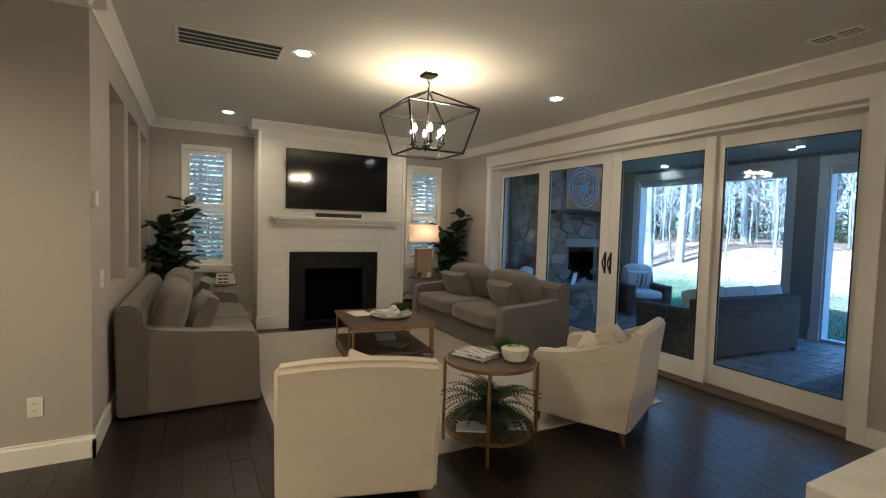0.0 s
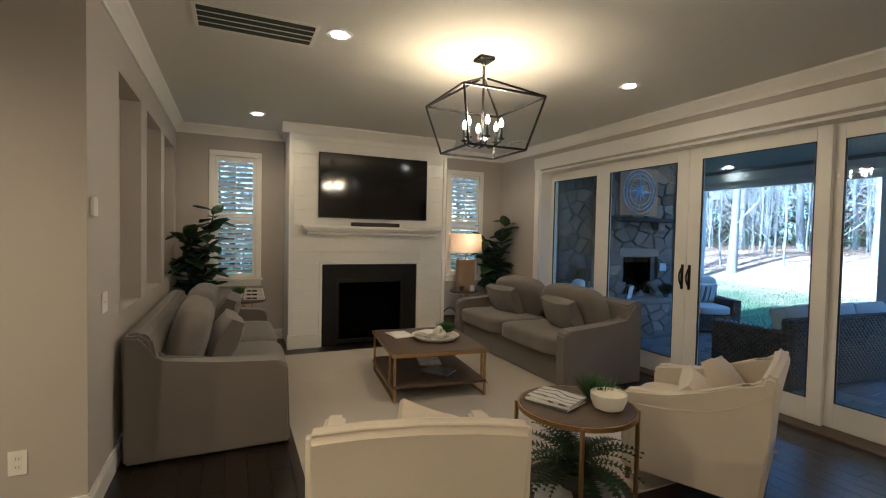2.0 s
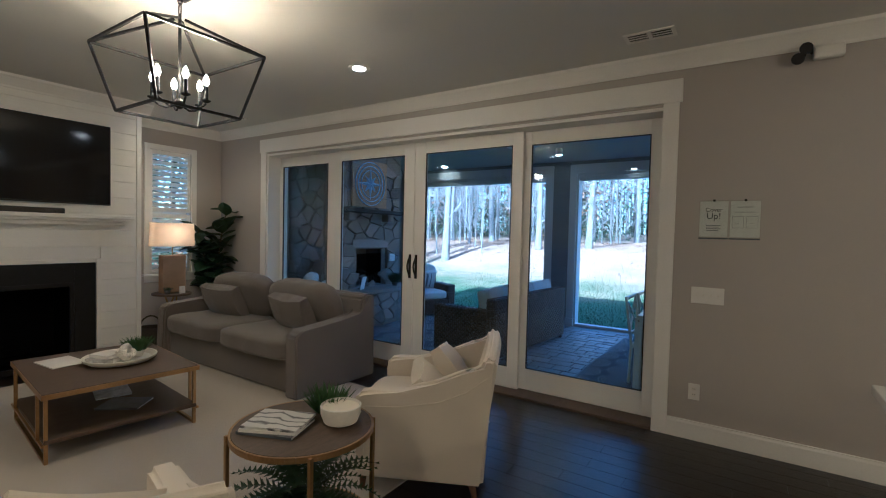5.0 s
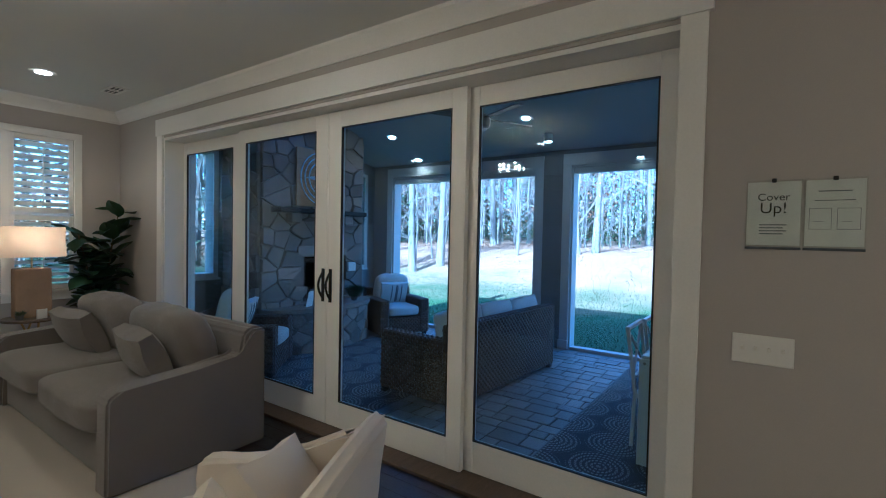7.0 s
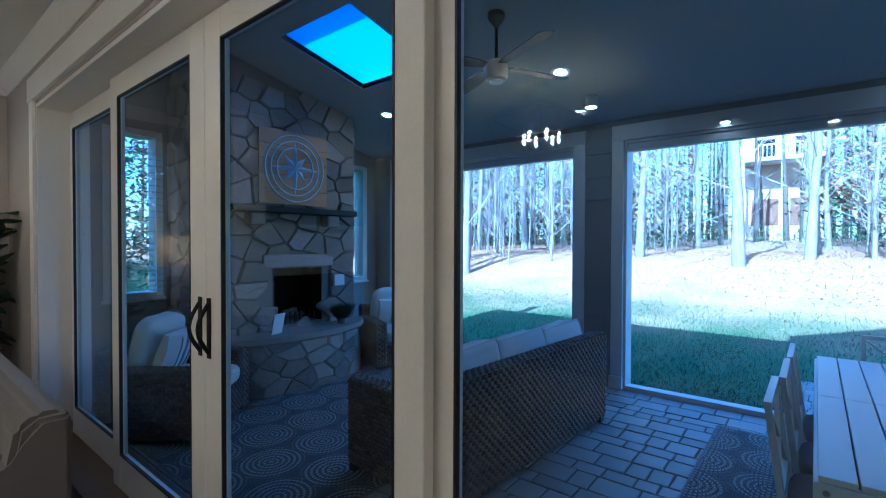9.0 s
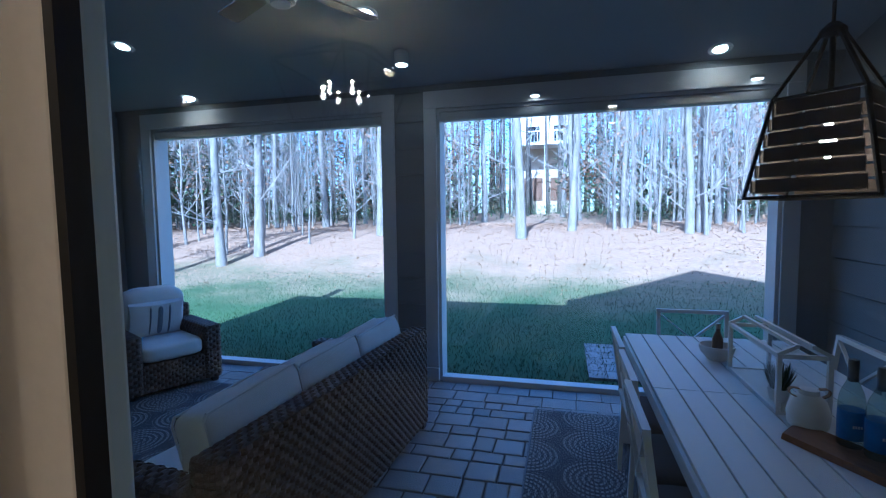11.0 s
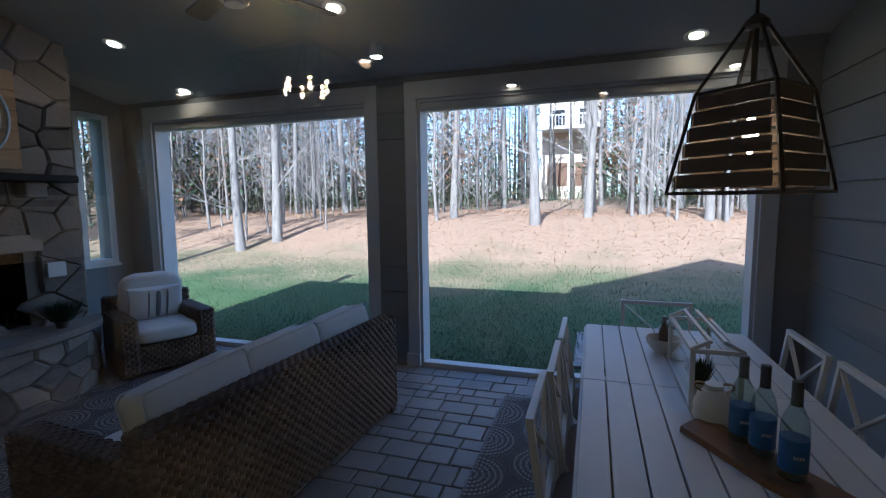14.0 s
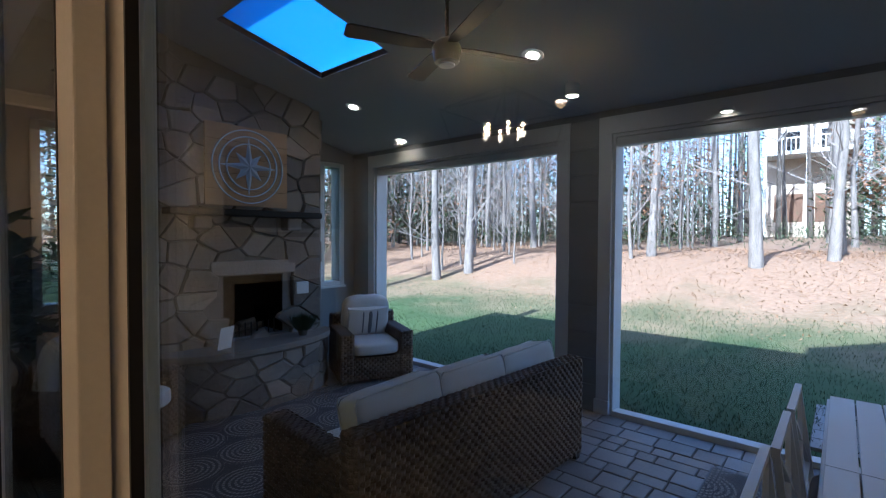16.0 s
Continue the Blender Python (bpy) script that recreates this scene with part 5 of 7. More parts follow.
for i in (-1, 0, 1):
    bm = bmesh.new()
    soft(bm, 0.63, 0.7, 0.16, (i * 0.62, 0.55, 0.4), 5, 9, 0.006, i)
    part("seat_cushion", bm, M_WCUSH, ws, smooth=True)
    bm = bmesh.new()
    cm = pose(i * 0.622, 0.21, 0.7, -12, (-3.5, -1.5, -2.5)[i + 1], 0)
    soft(bm, 0.63, 0.2, 0.46, (0, 0, 0), 9, 12, 0.016, i + 4, cm)
    back = part("back_cushion", bm, M_WCUSH, ws, smooth=True)
    for y in (-0.088, 0.088):
        bm = bmesh.new()
        loop = [(-0.302, -0.2), (-0.306, 0.195), (-0.285, 0.222), (0.285, 0.222), (0.306, 0.195), (0.302, -0.2)]
        for (x0, z0), (x1, z1) in zip(loop, loop[1:]):
            tube(bm, cm @ Vector((x0, y, z0)), cm @ Vector((x1, y, z1)), 0.006, n=6)
        part("piping", bm, M_WCUSH, back, smooth=True)


def wicker_chair(m, label):
    o = thing("wicker_chair", m, label, "outdoor armchair", "porch wicker chairs")
    woven_box("backrest", o, -0.42, 0.42, -0.44, -0.32, 0.05, 0.74)
    woven_box("arm", o, -0.44, -0.29, -0.32, 0.42, 0.05, 0.6)
    woven_box("arm", o, 0.29, 0.44, -0.32, 0.42, 0.05, 0.6)
    woven_box("seat_base", o, -0.29, 0.29, -0.32, 0.4, 0.05, 0.32)
    for x in (-0.39, 0.39):
        for y in (-0.39, 0.37):
            one("foot", o, M_DARKPL, (x - 0.03, x + 0.03, y - 0.03, y + 0.03, 0, 0.05))
    bm = bmesh.new()
    soft(bm, 0.6, 0.72, 0.17, (0, 0.09, 0.41), 5, 9, 0.006, 1)
    part("seat_cushion", bm, M_WCUSH, o, smooth=True)
    bm = bmesh.new()
    soft(bm, 0.62, 0.19, 0.54, (0, 0, 0), 4, 10, 0.01, 2, pose(0, -0.2, 0.73, -12))
    part("back_cushion", bm, M_WCUSH, o, smooth=True)
    pm = pose(0.02, -0.03, 0.68, -20)
    bm = bmesh.new()
    soft(bm, 0.5, 0.14, 0.38, (0, 0, 0), 3, 10, 0.005, 3, pm, pinch=0.5)
    pil = part("throw_pillow", bm, M_WCUSH, o, "pale striped throw pillow", True)
    for x, sw2 in ((-0.12, 0.03), (-0.03, 0.085), (0.06, 0.03)):
        bm = bmesh.new()
        soft(bm, sw2, 0.148, 0.35, (0, 0, 0), 3, 6, 0, 0, pm @ pose(x, 0, 0))
        part("stripe", bm, M_STRIPE, pil, smooth=True)
    return o


wicker_chair(pose(8.26, 6.56, PF, 0, 0, 180 - 26), "brown wicker armchair with pale cushions beside the stone hearth")
wicker_chair(pose(5.4, 6.45, PF, 0, 0, 180 + 40), "brown wicker armchair with pale cushions by the house wall")

for x0, x1, y0, y1, lab in ((5.0, 8.43, 0.42, 2.7, "dark outdoor rug with pale rings under the dining table"), (5.0, 8.35, 4.3, 6.5, "dark outdoor rug with pale rings under the wicker seats")):
    o = thing("outdoor_rug", pose((x0 + x1) / 2, (y0 + y1) / 2, PF), lab, "rug", "porch rugs")
    one("rug_weave", o, M_ORUG, ((x0 - x1) / 2, (x1 - x0) / 2, (y0 - y1) / 2, (y1 - y0) / 2, 0.001, 0.009), bev=0.002)
    one("binding", o, M_STRIPE, ((x0 - x1) / 2 - 0.012, (x1 - x0) / 2 + 0.012, (y0 - y1) / 2 - 0.012, (y1 - y0) / 2 + 0.012, 0.0005, 0.007), bev=0.002)

# white slatted dining table
TX0, TX1, TY0, TY1, TZ = 5.77, 8.025, 0.98, 2.035, 0.66
dt = thing("dining_table", pose((TX0 + TX1) / 2, (TY0 + TY1) / 2, PF), "white slatted metal outdoor dining table", "dining table")
L, Wd, H = (TX1 - TX0) / 2, (TY1 - TY0) / 2, TZ - PF
nsl = 9
sw = (2 * Wd - 0.02) / nsl
for i in range(nsl):
    y = -Wd + 0.01 + i * sw
    for a, b in ((-L + 0.01, -0.002), (0.002, L - 0.01)):
        one("slat", dt, M_WHITEMETAL, (a, b, y + 0.0035, y + sw - 0.0035, H - 0.022, H), bev=0.003)
one("apron", dt, M_WHITEMETAL, (-L + 0.07, L - 0.07, -Wd, -Wd + 0.03, H - 0.09, H - 0.024), bev=0.003)
one("apron", dt, M_WHITEMETAL, (-L + 0.07, L - 0.07, Wd - 0.03, Wd, H - 0.09, H - 0.024), bev=0.003)
one("apron", dt, M_WHITEMETAL, (-L, -L + 0.03, -Wd + 0.07, Wd - 0.07, H - 0.09, H - 0.024), bev=0.003)
one("apron", dt, M_WHITEMETAL, (L - 0.03, L, -Wd + 0.07, Wd - 0.07, H - 0.09, H - 0.024), bev=0.003)
for s in (-1, 1):
    for q in (-1, 1):
        leg = one("leg", dt, M_WHITEMETAL, (s * L, s * (L - 0.075), q * Wd, q * (Wd - 0.075), 0.009, H - 0.023), bev=0.004)
        bm = bmesh.new()
        tube(bm, (s * (L + 0.003), q * (Wd - 0.037), H - 0.055), (s * (L - 0.006), q * (Wd - 0.037), H - 0.055), 0.011, n=12)
        part("bolt", bm, M_NICKEL, leg)


def dining_chair():
    """White metal chair with an X back, facing +y."""
    o = thing("dining_chair", pose(0, 0, -50), "white metal cross-back chair with a grey seat cushion", "dining chair", "chairs round the porch table")
    for s in (-1, 1):
        bm = bmesh.new()
        bar(bm, (s * 0.235, -0.22, 0), (s * 0.235, -0.20, 0.44), 0.026)
        bar(bm, (s * 0.235, -0.20, 0.435), (s * 0.235, -0.27, 0.95), 0.026)
        part("back_leg", bm, M_WHITEMETAL, o)
        bm = bmesh.new()
        bar(bm, (s * 0.235, 0.23, 0), (s * 0.235, 0.21, 0.43), 0.026)
        part("leg", bm, M_WHITEMETAL, o)
        bm = bmesh.new()
        bar(bm, (s * 0.22, -0.222, 0.56), (-s * 0.22, -0.266, 0.925), 0.02, 0.012 + 0.002 * s)
        part("cross_bar", bm, M_WHITEMETAL, o)
        one("side_rail", o, M_WHITEMETAL, (s * 0.225, s * 0.247, -0.2, 0.22, 0.4, 0.435), bev=0.002)
    bm = bmesh.new()
    bar(bm, (-0.248, -0.27, 0.95), (0.248, -0.27, 0.95), 0.03, 0.026)
    part("top_rail", bm, M_WHITEMETAL, o)
    bm = bmesh.new()
    bar(bm, (-0.235, -0.222, 0.55), (0.235, -0.222, 0.55), 0.024, 0.02)
    part("back_rail", bm, M_WHITEMETAL, o)
    one("seat_panel", o, M_WHITEMETAL, (-0.235, 0.235, -0.2, 0.225, 0.435, 0.446), bev=0.002)
    bm = bmesh.new()
    soft(bm, 0.46, 0.44, 0.085, (0, 0.015, 0.488), 5, 8, 0.004, 1)
    part("seat_cushion", bm, M_GREYCUSH, o, "grey brown seat cushion", True)
    return o


proto = dining_chair()
PZ = PF + 0.009
seats = [(6.31, 1.92, 180), (6.8, 1.89, 180), (7.34, 1.88, 180), (6.23, 1.09, 0), (6.83, 1.12, 0), (7.39, 1.14, 0), (7.98, 1.52, 90), (5.665, 1.56, -90)]
for i, (x, y, r) in enumerate(seats):
    m = pose(x, y, PZ, 0, 0, r)
    if i == len(seats) - 1:
        proto.matrix_basis = m
    else:
        copy_thing(proto, m)

# table dressing
cbd = thing("serving_board", pose(6.25, 1.425, TZ, 0, 0, 34), "brown wooden serving board under the bottles", "serving board")
bm = bmesh.new()
pts = [(-0.3, -0.08), (0.26, -0.085), (0.3, -0.02), (0.27, 0.08), (-0.1, 0.1), (-0.29, 0.07)]
lo = [bm.verts.new((x, y, 0.0)) for x, y in pts]
hi = [bm.verts.new((x * 0.985, y * 0.97, 0.026)) for x, y in pts]
for i in range(6):
    bm.faces.new((lo[i], lo[(i + 1) % 6], hi[(i + 1) % 6], hi[i]))
bm.faces.new(lo[::-1])
bm.faces.new(hi)
part("board", bm, M_BOARD, cbd)
for x, y in ((6.148, 1.36), (6.285, 1.405), (6.37, 1.447)):
    o = thing("bottle", pose(x, y, TZ + 0.027), "clear glass bottle with a blue label on the board", "bottle", "blue label bottles")
    bm = bmesh.new()
    lathe(bm, [(0.036, 0), (0.04, 0.006), (0.04, 0.17), (0.034, 0.2), (0.018, 0.24), (0.014, 0.27), (0.014, 0.3)], 22)
    part("glass_body", bm, M_BOTTLE, o, smooth=True)
    bm = bmesh.new()
    lathe(bm, [(0.0405, 0.03), (0.041, 0.031), (0.041, 0.135), (0.0405, 0.136)], 22)
    lab = part("label_band", bm, M_BLUE, o, "blue printed label", True)
    bm = bmesh.new()
    for k in range(4):
        box(bm, -0.0425, -0.0412, -0.014 + 0.008 * k, -0.009 + 0.008 * k, 0.078, 0.088)
    part("lettering", bm, M_WCUSH, lab)
    bm = bmesh.new()
    lathe(bm, [(0.0155, 0.24), (0.0162, 0.25), (0.0162, 0.318), (0.015, 0.32)], 16)
    part("cap", bm, M_COVER2, o, "dark foil cap", True)
ln = thing("lantern", pose(6.98, 1.463, TZ), "white framed glass house terrarium on the table", "lantern")
HX, HY, HH = 0.31, 0.105, 0.25
for s in (-1, 1):
    for q in (-1, 1):
        one("post", ln, M_WHITEMETAL, (s * HX, s * (HX - 0.02), q * HY, q * (HY - 0.02), 0.02, HH), bev=0.002)
    one("rail", ln, M_WHITEMETAL, (-HX, HX, s * HY, s * (HY - 0.02), 0, 0.02), bev=0.002)
    one("rail", ln, M_WHITEMETAL, (-HX, HX, s * HY, s * (HY - 0.02), HH, HH + 0.02), bev=0.002)
    one("rail", ln, M_WHITEMETAL, (s * HX, s * (HX - 0.02), -HY + 0.02, HY - 0.02, HH, HH + 0.02), bev=0.002)
    one("rail", ln, M_WHITEMETAL, (s * HX, s * (HX - 0.02), -HY + 0.02, HY - 0.02, 0, 0.02), bev=0.002)
    for q in (-1, 1):
        bm = bmesh.new()
        bar(bm, (s * (HX - 0.01), q * HY, HH + 0.015), (s * (HX - 0.01), q * 0.03, HH + 0.055), 0.016)
        part("rafter", bm, M_WHITEMETAL, ln)
    bm = bmesh.new()
    bar(bm, (-HX, s * 0.03, HH + 0.055), (HX, s * 0.03, HH + 0.055), 0.016)
    part("ridge", bm, M_WHITEMETAL, ln)
    one("pane", ln, M_CLEAR, (-HX + 0.02, HX - 0.02, s * (HY - 0.009), s * (HY - 0.012), 0.02, HH), bev=0)
one("floor_panel", ln, M_WHITEMETAL, (-HX + 0.02, HX - 0.02, -HY + 0.02, HY - 0.02, 0.002, 0.012), bev=0)
tuft("potted_grass", pose(6.82, 1.5, TZ + 0.013), "tall green grass in a pot inside the terrarium", 0.05, 0.13, 200, M_FERN, 0.045, 12)
jug = thing("painted_jug", pose(6.55, 1.5, TZ), "round cream ceramic jug with a cloth bow", "jug")
bm = bmesh.new()
lathe(bm, [(0.05, 0), (0.07, 0.02), (0.075, 0.07), (0.06, 0.12), (0.035, 0.145), (0.035, 0.165), (0.03, 0.165)], 24)
part("body", bm, M_WHITEPOT, jug, smooth=True)
bm = bmesh.new()
for s in (-1, 1):
    soft_m = pose(0, s * 0.045, 0.15, 20 * s)
    for i in range(8):
        a, b = 2 * math.pi * i / 8, 2 * math.pi * (i + 1) / 8
        bar(bm, soft_m @ Vector((0.0, 0.03 * math.cos(a), 0.018 * math.sin(a))), soft_m @ Vector((0.0, 0.03 * math.cos(b), 0.018 * math.sin(b))), 0.018, 0.004)
part("bow", bm, M_BURLAP, jug)
cr = thing("bottle_crate", pose(7.47, 1.57, TZ), "small tan bowl holding a dark sauce bottle", "bowl")
bm = bmesh.new()
lathe(bm, [(0.05, 0), (0.09, 0.05), (0.1, 0.09), (0.092, 0.09), (0.08, 0.05), (0.0, 0.02)], 20)
part("bowl", bm, M_WHITEPOT, cr, smooth=True)
sb2 = thing("sauce_bottle", pose(7.475, 1.565, TZ + 0.022), "small dark glass bottle with a silver cap", "bottle")
bm = bmesh.new()
lathe(bm, [(0.028, 0), (0.03, 0.1), (0.012, 0.15), (0.012, 0.17)], 16)
part("body", bm, M_WICKER, sb2, smooth=True)
bm = bmesh.new()
lathe(bm, [(0.014, 0.165), (0.014, 0.195), (0.012, 0.197)], 14)
part("cap", bm, M_NICKEL, sb2)

# slatted pendant over the table
px, py = 6.84, 1.34
pd = thing("pendant_light", pose(px, py, 0, 0, 0, -41), "tapered wood slat pendant lantern with a lit bulb", "pendant light")
zt, zb, ht, hb, za = 2.04, 1.607, 0.161, 0.235, 2.33
bm = bmesh.new()
tube(bm, (0, 0, za), (0, 0, pceil(px)), 0.008, n=8)
lathe(bm, [(0.02, za - 0.03), (0.05, za - 0.02), (0.05, za), (0.02, za + 0.03)], 16)
part("rod", bm, M_BLACK, pd)
for i, (a, b) in enumerate(cs):
    c, d = cs[(i + 1) % 4]
    for p, q, nm in (((a * ht, b * ht, zt), (c * ht, d * ht, zt), "top_bar"), ((a * hb, b * hb, zb), (c * hb, d * hb, zb), "bottom_bar"), ((a * ht, b * ht, zt), (a * hb, b * hb, zb), "corner_bar"), ((a * 0.03, b * 0.03, za - 0.01), (a * ht, b * ht, zt), "strut")):
        bm = bmesh.new()
        bar(bm, p, q, 0.014)
        part(nm, bm, M_BLACK, pd)
    for k in range(6):
        f = (k + 0.55) / 6.3
        h = (ht + (hb - ht) * f) * 0.985
        z = zt + (zb - zt) * f
        bm = bmesh.new()
        mid = Vector(((a + c) / 2, (b + d) / 2, 0))
        al = Vector((c - a, d - b, 0)).normalized()
        bar(bm, mid * h - al * h * 0.86 + Vector((0, 0, z)), mid * h + al * h * 0.86 + Vector((0, 0, z)), 0.058, 0.007, mid)
        part("slat", bm, M_SLAT, pd)
bm = bmesh.new()
lathe(bm, [(0.014, 1.93), (0.028, 1.885), (0.03, 1.85), (0.016, 1.79), (0.003, 1.77)], 16)
part("bulb", bm, M_BULB, pd, "glowing filament bulb", True)
bm = bmesh.new()
tube(bm, (0, 0, 1.93), (0, 0, za), 0.012, n=10)
part("socket", bm, M_BLACK, pd)
lamp_in(pd, "POINT", 0.5, pose(0, 0, 1.74), 0.03)

# framed wine sign on the siding
sg = thing("wine_sign", pose(6.93, PYS + 0.034, 1.78, 0, 0, 180), "framed white sign with a dark wine glass and lettering", "sign")
w2, h2 = 0.3, 0.3
one("canvas", sg, M_PAPER, (-w2 + 0.02, w2 - 0.02, -0.032, -0.012, -h2 + 0.02, h2 - 0.02), bev=0)
for b in ((-w2, -w2 + 0.02, -h2, h2), (w2 - 0.02, w2, -h2, h2), (-w2 + 0.02, w2 - 0.02, -h2, -h2 + 0.02), (-w2 + 0.02, w2 - 0.02, h2 - 0.02, h2)):
    one("frame_rail", sg, M_FRAMEWOOD, (b[0], b[1], -0.05, -0.001, b[2], b[3]), bev=0.003)
letters("NAPA VALLEY", 0.067, pose(0, -0.0335, 0.075), M_DARKPL, sg)
letters("N", 0.17, pose(-0.12, -0.0335, -0.06), M_DARKPL, sg)
letters("7", 0.17, pose(0.14, -0.0335, -0.06), M_DARKPL, sg)
letters("o", 0.07, pose(0.0, -0.0352, 0.0), M_PAPER, sg)
letters("FINE WINES", 0.07, pose(0, -0.0335, -0.14), M_DARKPL, sg)
bm = bmesh.new()
for prof in ([(-0.075, 0.06), (0.075, 0.06), (0.062, 0.0), (0.03, -0.05), (0.0, -0.06), (-0.03, -0.05), (-0.062, 0.0)], [(-0.01, -0.06), (0.01, -0.06), (0.008, -0.18), (-0.008, -0.18)], [(-0.05, -0.2), (0.05, -0.2), (0.03, -0.185), (0.008, -0.175), (-0.008, -0.175), (-0.03, -0.185)]):
    p = [bm.verts.new((x, -0.0328, z)) for x, z in prof]
    q = [bm.verts.new((x, -0.0345, z)) for x, z in prof]
    for i in range(len(p)):
        bm.faces.new((p[i], p[(i + 1) % len(p)], q[(i + 1) % len(p)], q[i]))
    bm.faces.new(p)
    bm.faces.new(q)
bar(bm, (-0.075, -0.0335, 0.06), (-0.05, -0.0335, 0.22), 0.006, 0.002)
bar(bm, (0.075, -0.0335, 0.06), (0.05, -0.0335, 0.22), 0.006, 0.002)
part("wine_glass_print", bm, M_COVER2, sg)

# ceiling fan at rest
fx, fy = 6.835, 4.05
fan = thing("ceiling_fan", pose(fx, fy, 2.875), "four-blade ceiling fan with a nickel hub", "ceiling fan")
bm = bmesh.new()
tube(bm, (0, 0, 0.06), (0, 0, pceil(fx) - 2.875), 0.013, n=10)
lathe(bm, [(0.012, 0.42), (0.07, 0.5), (0.07, 0.54)], 20, (0, 0, pceil(fx) - 2.875 - 0.53))
part("downrod", bm, M_BLACK, fan)
bm = bmesh.new()
lathe(bm, [(0.055, -0.1), (0.085, -0.09), (0.095, -0.05), (0.1, 0.0), (0.085, 0.04), (0.04, 0.07)], 26)
part("motor", bm, M_NICKEL, fan, smooth=True)
bm = bmesh.new()
lathe(bm, [(0.03, -0.115), (0.056, -0.112), (0.056, -0.1), (0.03, -0.1)], 22)
part("cap", bm, M_WHITEMETAL, fan)
for i in range(4):
    bm = bmesh.new()
    prof = [(0.1, -0.035), (0.2, -0.06), (0.66, -0.07), (0.69, -0.05), (0.69, 0.05), (0.66, 0.068), (0.2, 0.055), (0.1, 0.035)]
    p = [bm.verts.new((x, y, 0.018 + 0.18 * y)) for x, y in prof]
    q = [bm.verts.new((x, y, 0.010 + 0.18 * y)) for x, y in prof]
    for k in range(8):
        bm.faces.new((p[k], p[(k + 1) % 8], q[(k + 1) % 8], q[k]))
    bm.faces.new(p)
    bm.faces.new(q[::-1])
    bmesh.ops.rotate(bm, verts=bm.verts[:], cent=(0, 0, 0), matrix=Matrix.Rotation(math.radians(-27 + 90 * i), 3, "Z"))
    part("blade", bm, M_FANWOOD, fan)

# ---- stone fireplace ----
SX0, SX1, SY = 5.83, 7.73, 6.88


def voronoi(w, h, n, rnd, sz=1.3):
    """Cells of random points in the rectangle w x h, as lists of corners."""
    pts = []
    tries = 0
    while len(pts) < n and tries < 6000:
        tries += 1
        p = (rnd.uniform(0, w), rnd.uniform(0, h))
        if all((p[0] - q[0]) ** 2 + ((p[1] - q[1]) * sz) ** 2 > 0.55 * w * h / n for q in pts):
            pts.append(p)
    cells = []
    for p in pts:
        poly = [(0, 0), (w, 0), (w, h), (0, h)]
        for q in pts:
            if q is p:
                continue
            mx, my = (p[0] + q[0]) / 2, (p[1] + q[1]) / 2
            nx, ny = q[0] - p[0], (q[1] - p[1]) * sz * sz
            out = []
            for a, b in zip(poly, poly[1:] + poly[:1]):
                da, db = (a[0] - mx) * nx + (a[1] - my) * ny, (b[0] - mx) * nx + (b[1] - my) * ny
                if da <= 0:
                    out.append(a)
                if da * db < 0:
                    f = da / (da - db)
                    out.append((a[0] + (b[0] - a[0]) * f, a[1] + (b[1] - a[1]) * f))
            poly = out
            if not poly:
                break
        if len(poly) > 2:
            cells.append(poly)
    return cells


def stones(parent, w, h, n, place, rnd, keep=None, depth=0.05):
    """Rubble stones over a w x h face; place turns (u, v, out) into a point."""
    for poly in voronoi(w, h, n, rnd):
        cx, cy = sum(p[0] for p in poly) / len(poly), sum(p[1] for p in poly) / len(poly)
        if keep and not keep(cx, cy):
            continue
        d = depth * rnd.uniform(0.5, 1.15)
        size = math.sqrt(sum((p[0] - cx) ** 2 + (p[1] - cy) ** 2 for p in poly) / len(poly))
        k0, k1 = 1 - 0.006 / max(size, 0.03), 1 - 0.022 / max(size, 0.05)
        bm = bmesh.new()
        rings = []
        for k, o in ((k0, -0.01), (k0 * 0.995, d * 0.6), (k1, d)):
            rings.append([bm.verts.new(place(cx + (p[0] - cx) * k, cy + (p[1] - cy) * k, o + (rnd.uniform(-0.006, 0.006) if o > 0 else 0))) for p in poly])
        for a, b in zip(rings, rings[1:]):
            for i in range(len(a)):
                bm.faces.new((a[i], a[(i + 1) % len(a)], b[(i + 1) % len(a)], b[i]))
        bm.faces.new(rings[-1])
        bm.faces.new(rings[0][::-1])
        part("stone", bm, M_STONE, parent)


sf = thing("stone_fireplace", pose(0, 0, 0), "tall rubble stone porch fireplace with a curved hearth", "fireplace")
FB = (6.56, 7.24, 0.5, 1.17)
core = one("core", sf, M_MORTAR, (SX0, FB[0], SY, PYN, PF, 3.02), (FB[1], SX1, SY, PYN, PF, 3.02), (FB[0], FB[1], SY, PYN, FB[3], 3.02), (FB[0], FB[1], SY + 0.4, PYN, FB[2], FB[3]), (FB[0], FB[1], SY, PYN, PF, FB[2]), bev=0)
bm = bmesh.new()
prof = [(SX0, 3.02), (SX1, 3.02), (SX1, pceil(SX1) - 0.004), (SX0, pceil(SX0) - 0.004)]
p = [bm.verts.new((x, SY, z)) for x, z in prof]
q = [bm.verts.new((x, PYN, z)) for x, z in prof]
for i in range(4):
    bm.faces.new((p[i], p[(i + 1) % 4], q[(i + 1) % 4], q[i]))
bm.faces.new(p)
bm.faces.new(q)
part("gable_core", bm, M_MORTAR, sf)
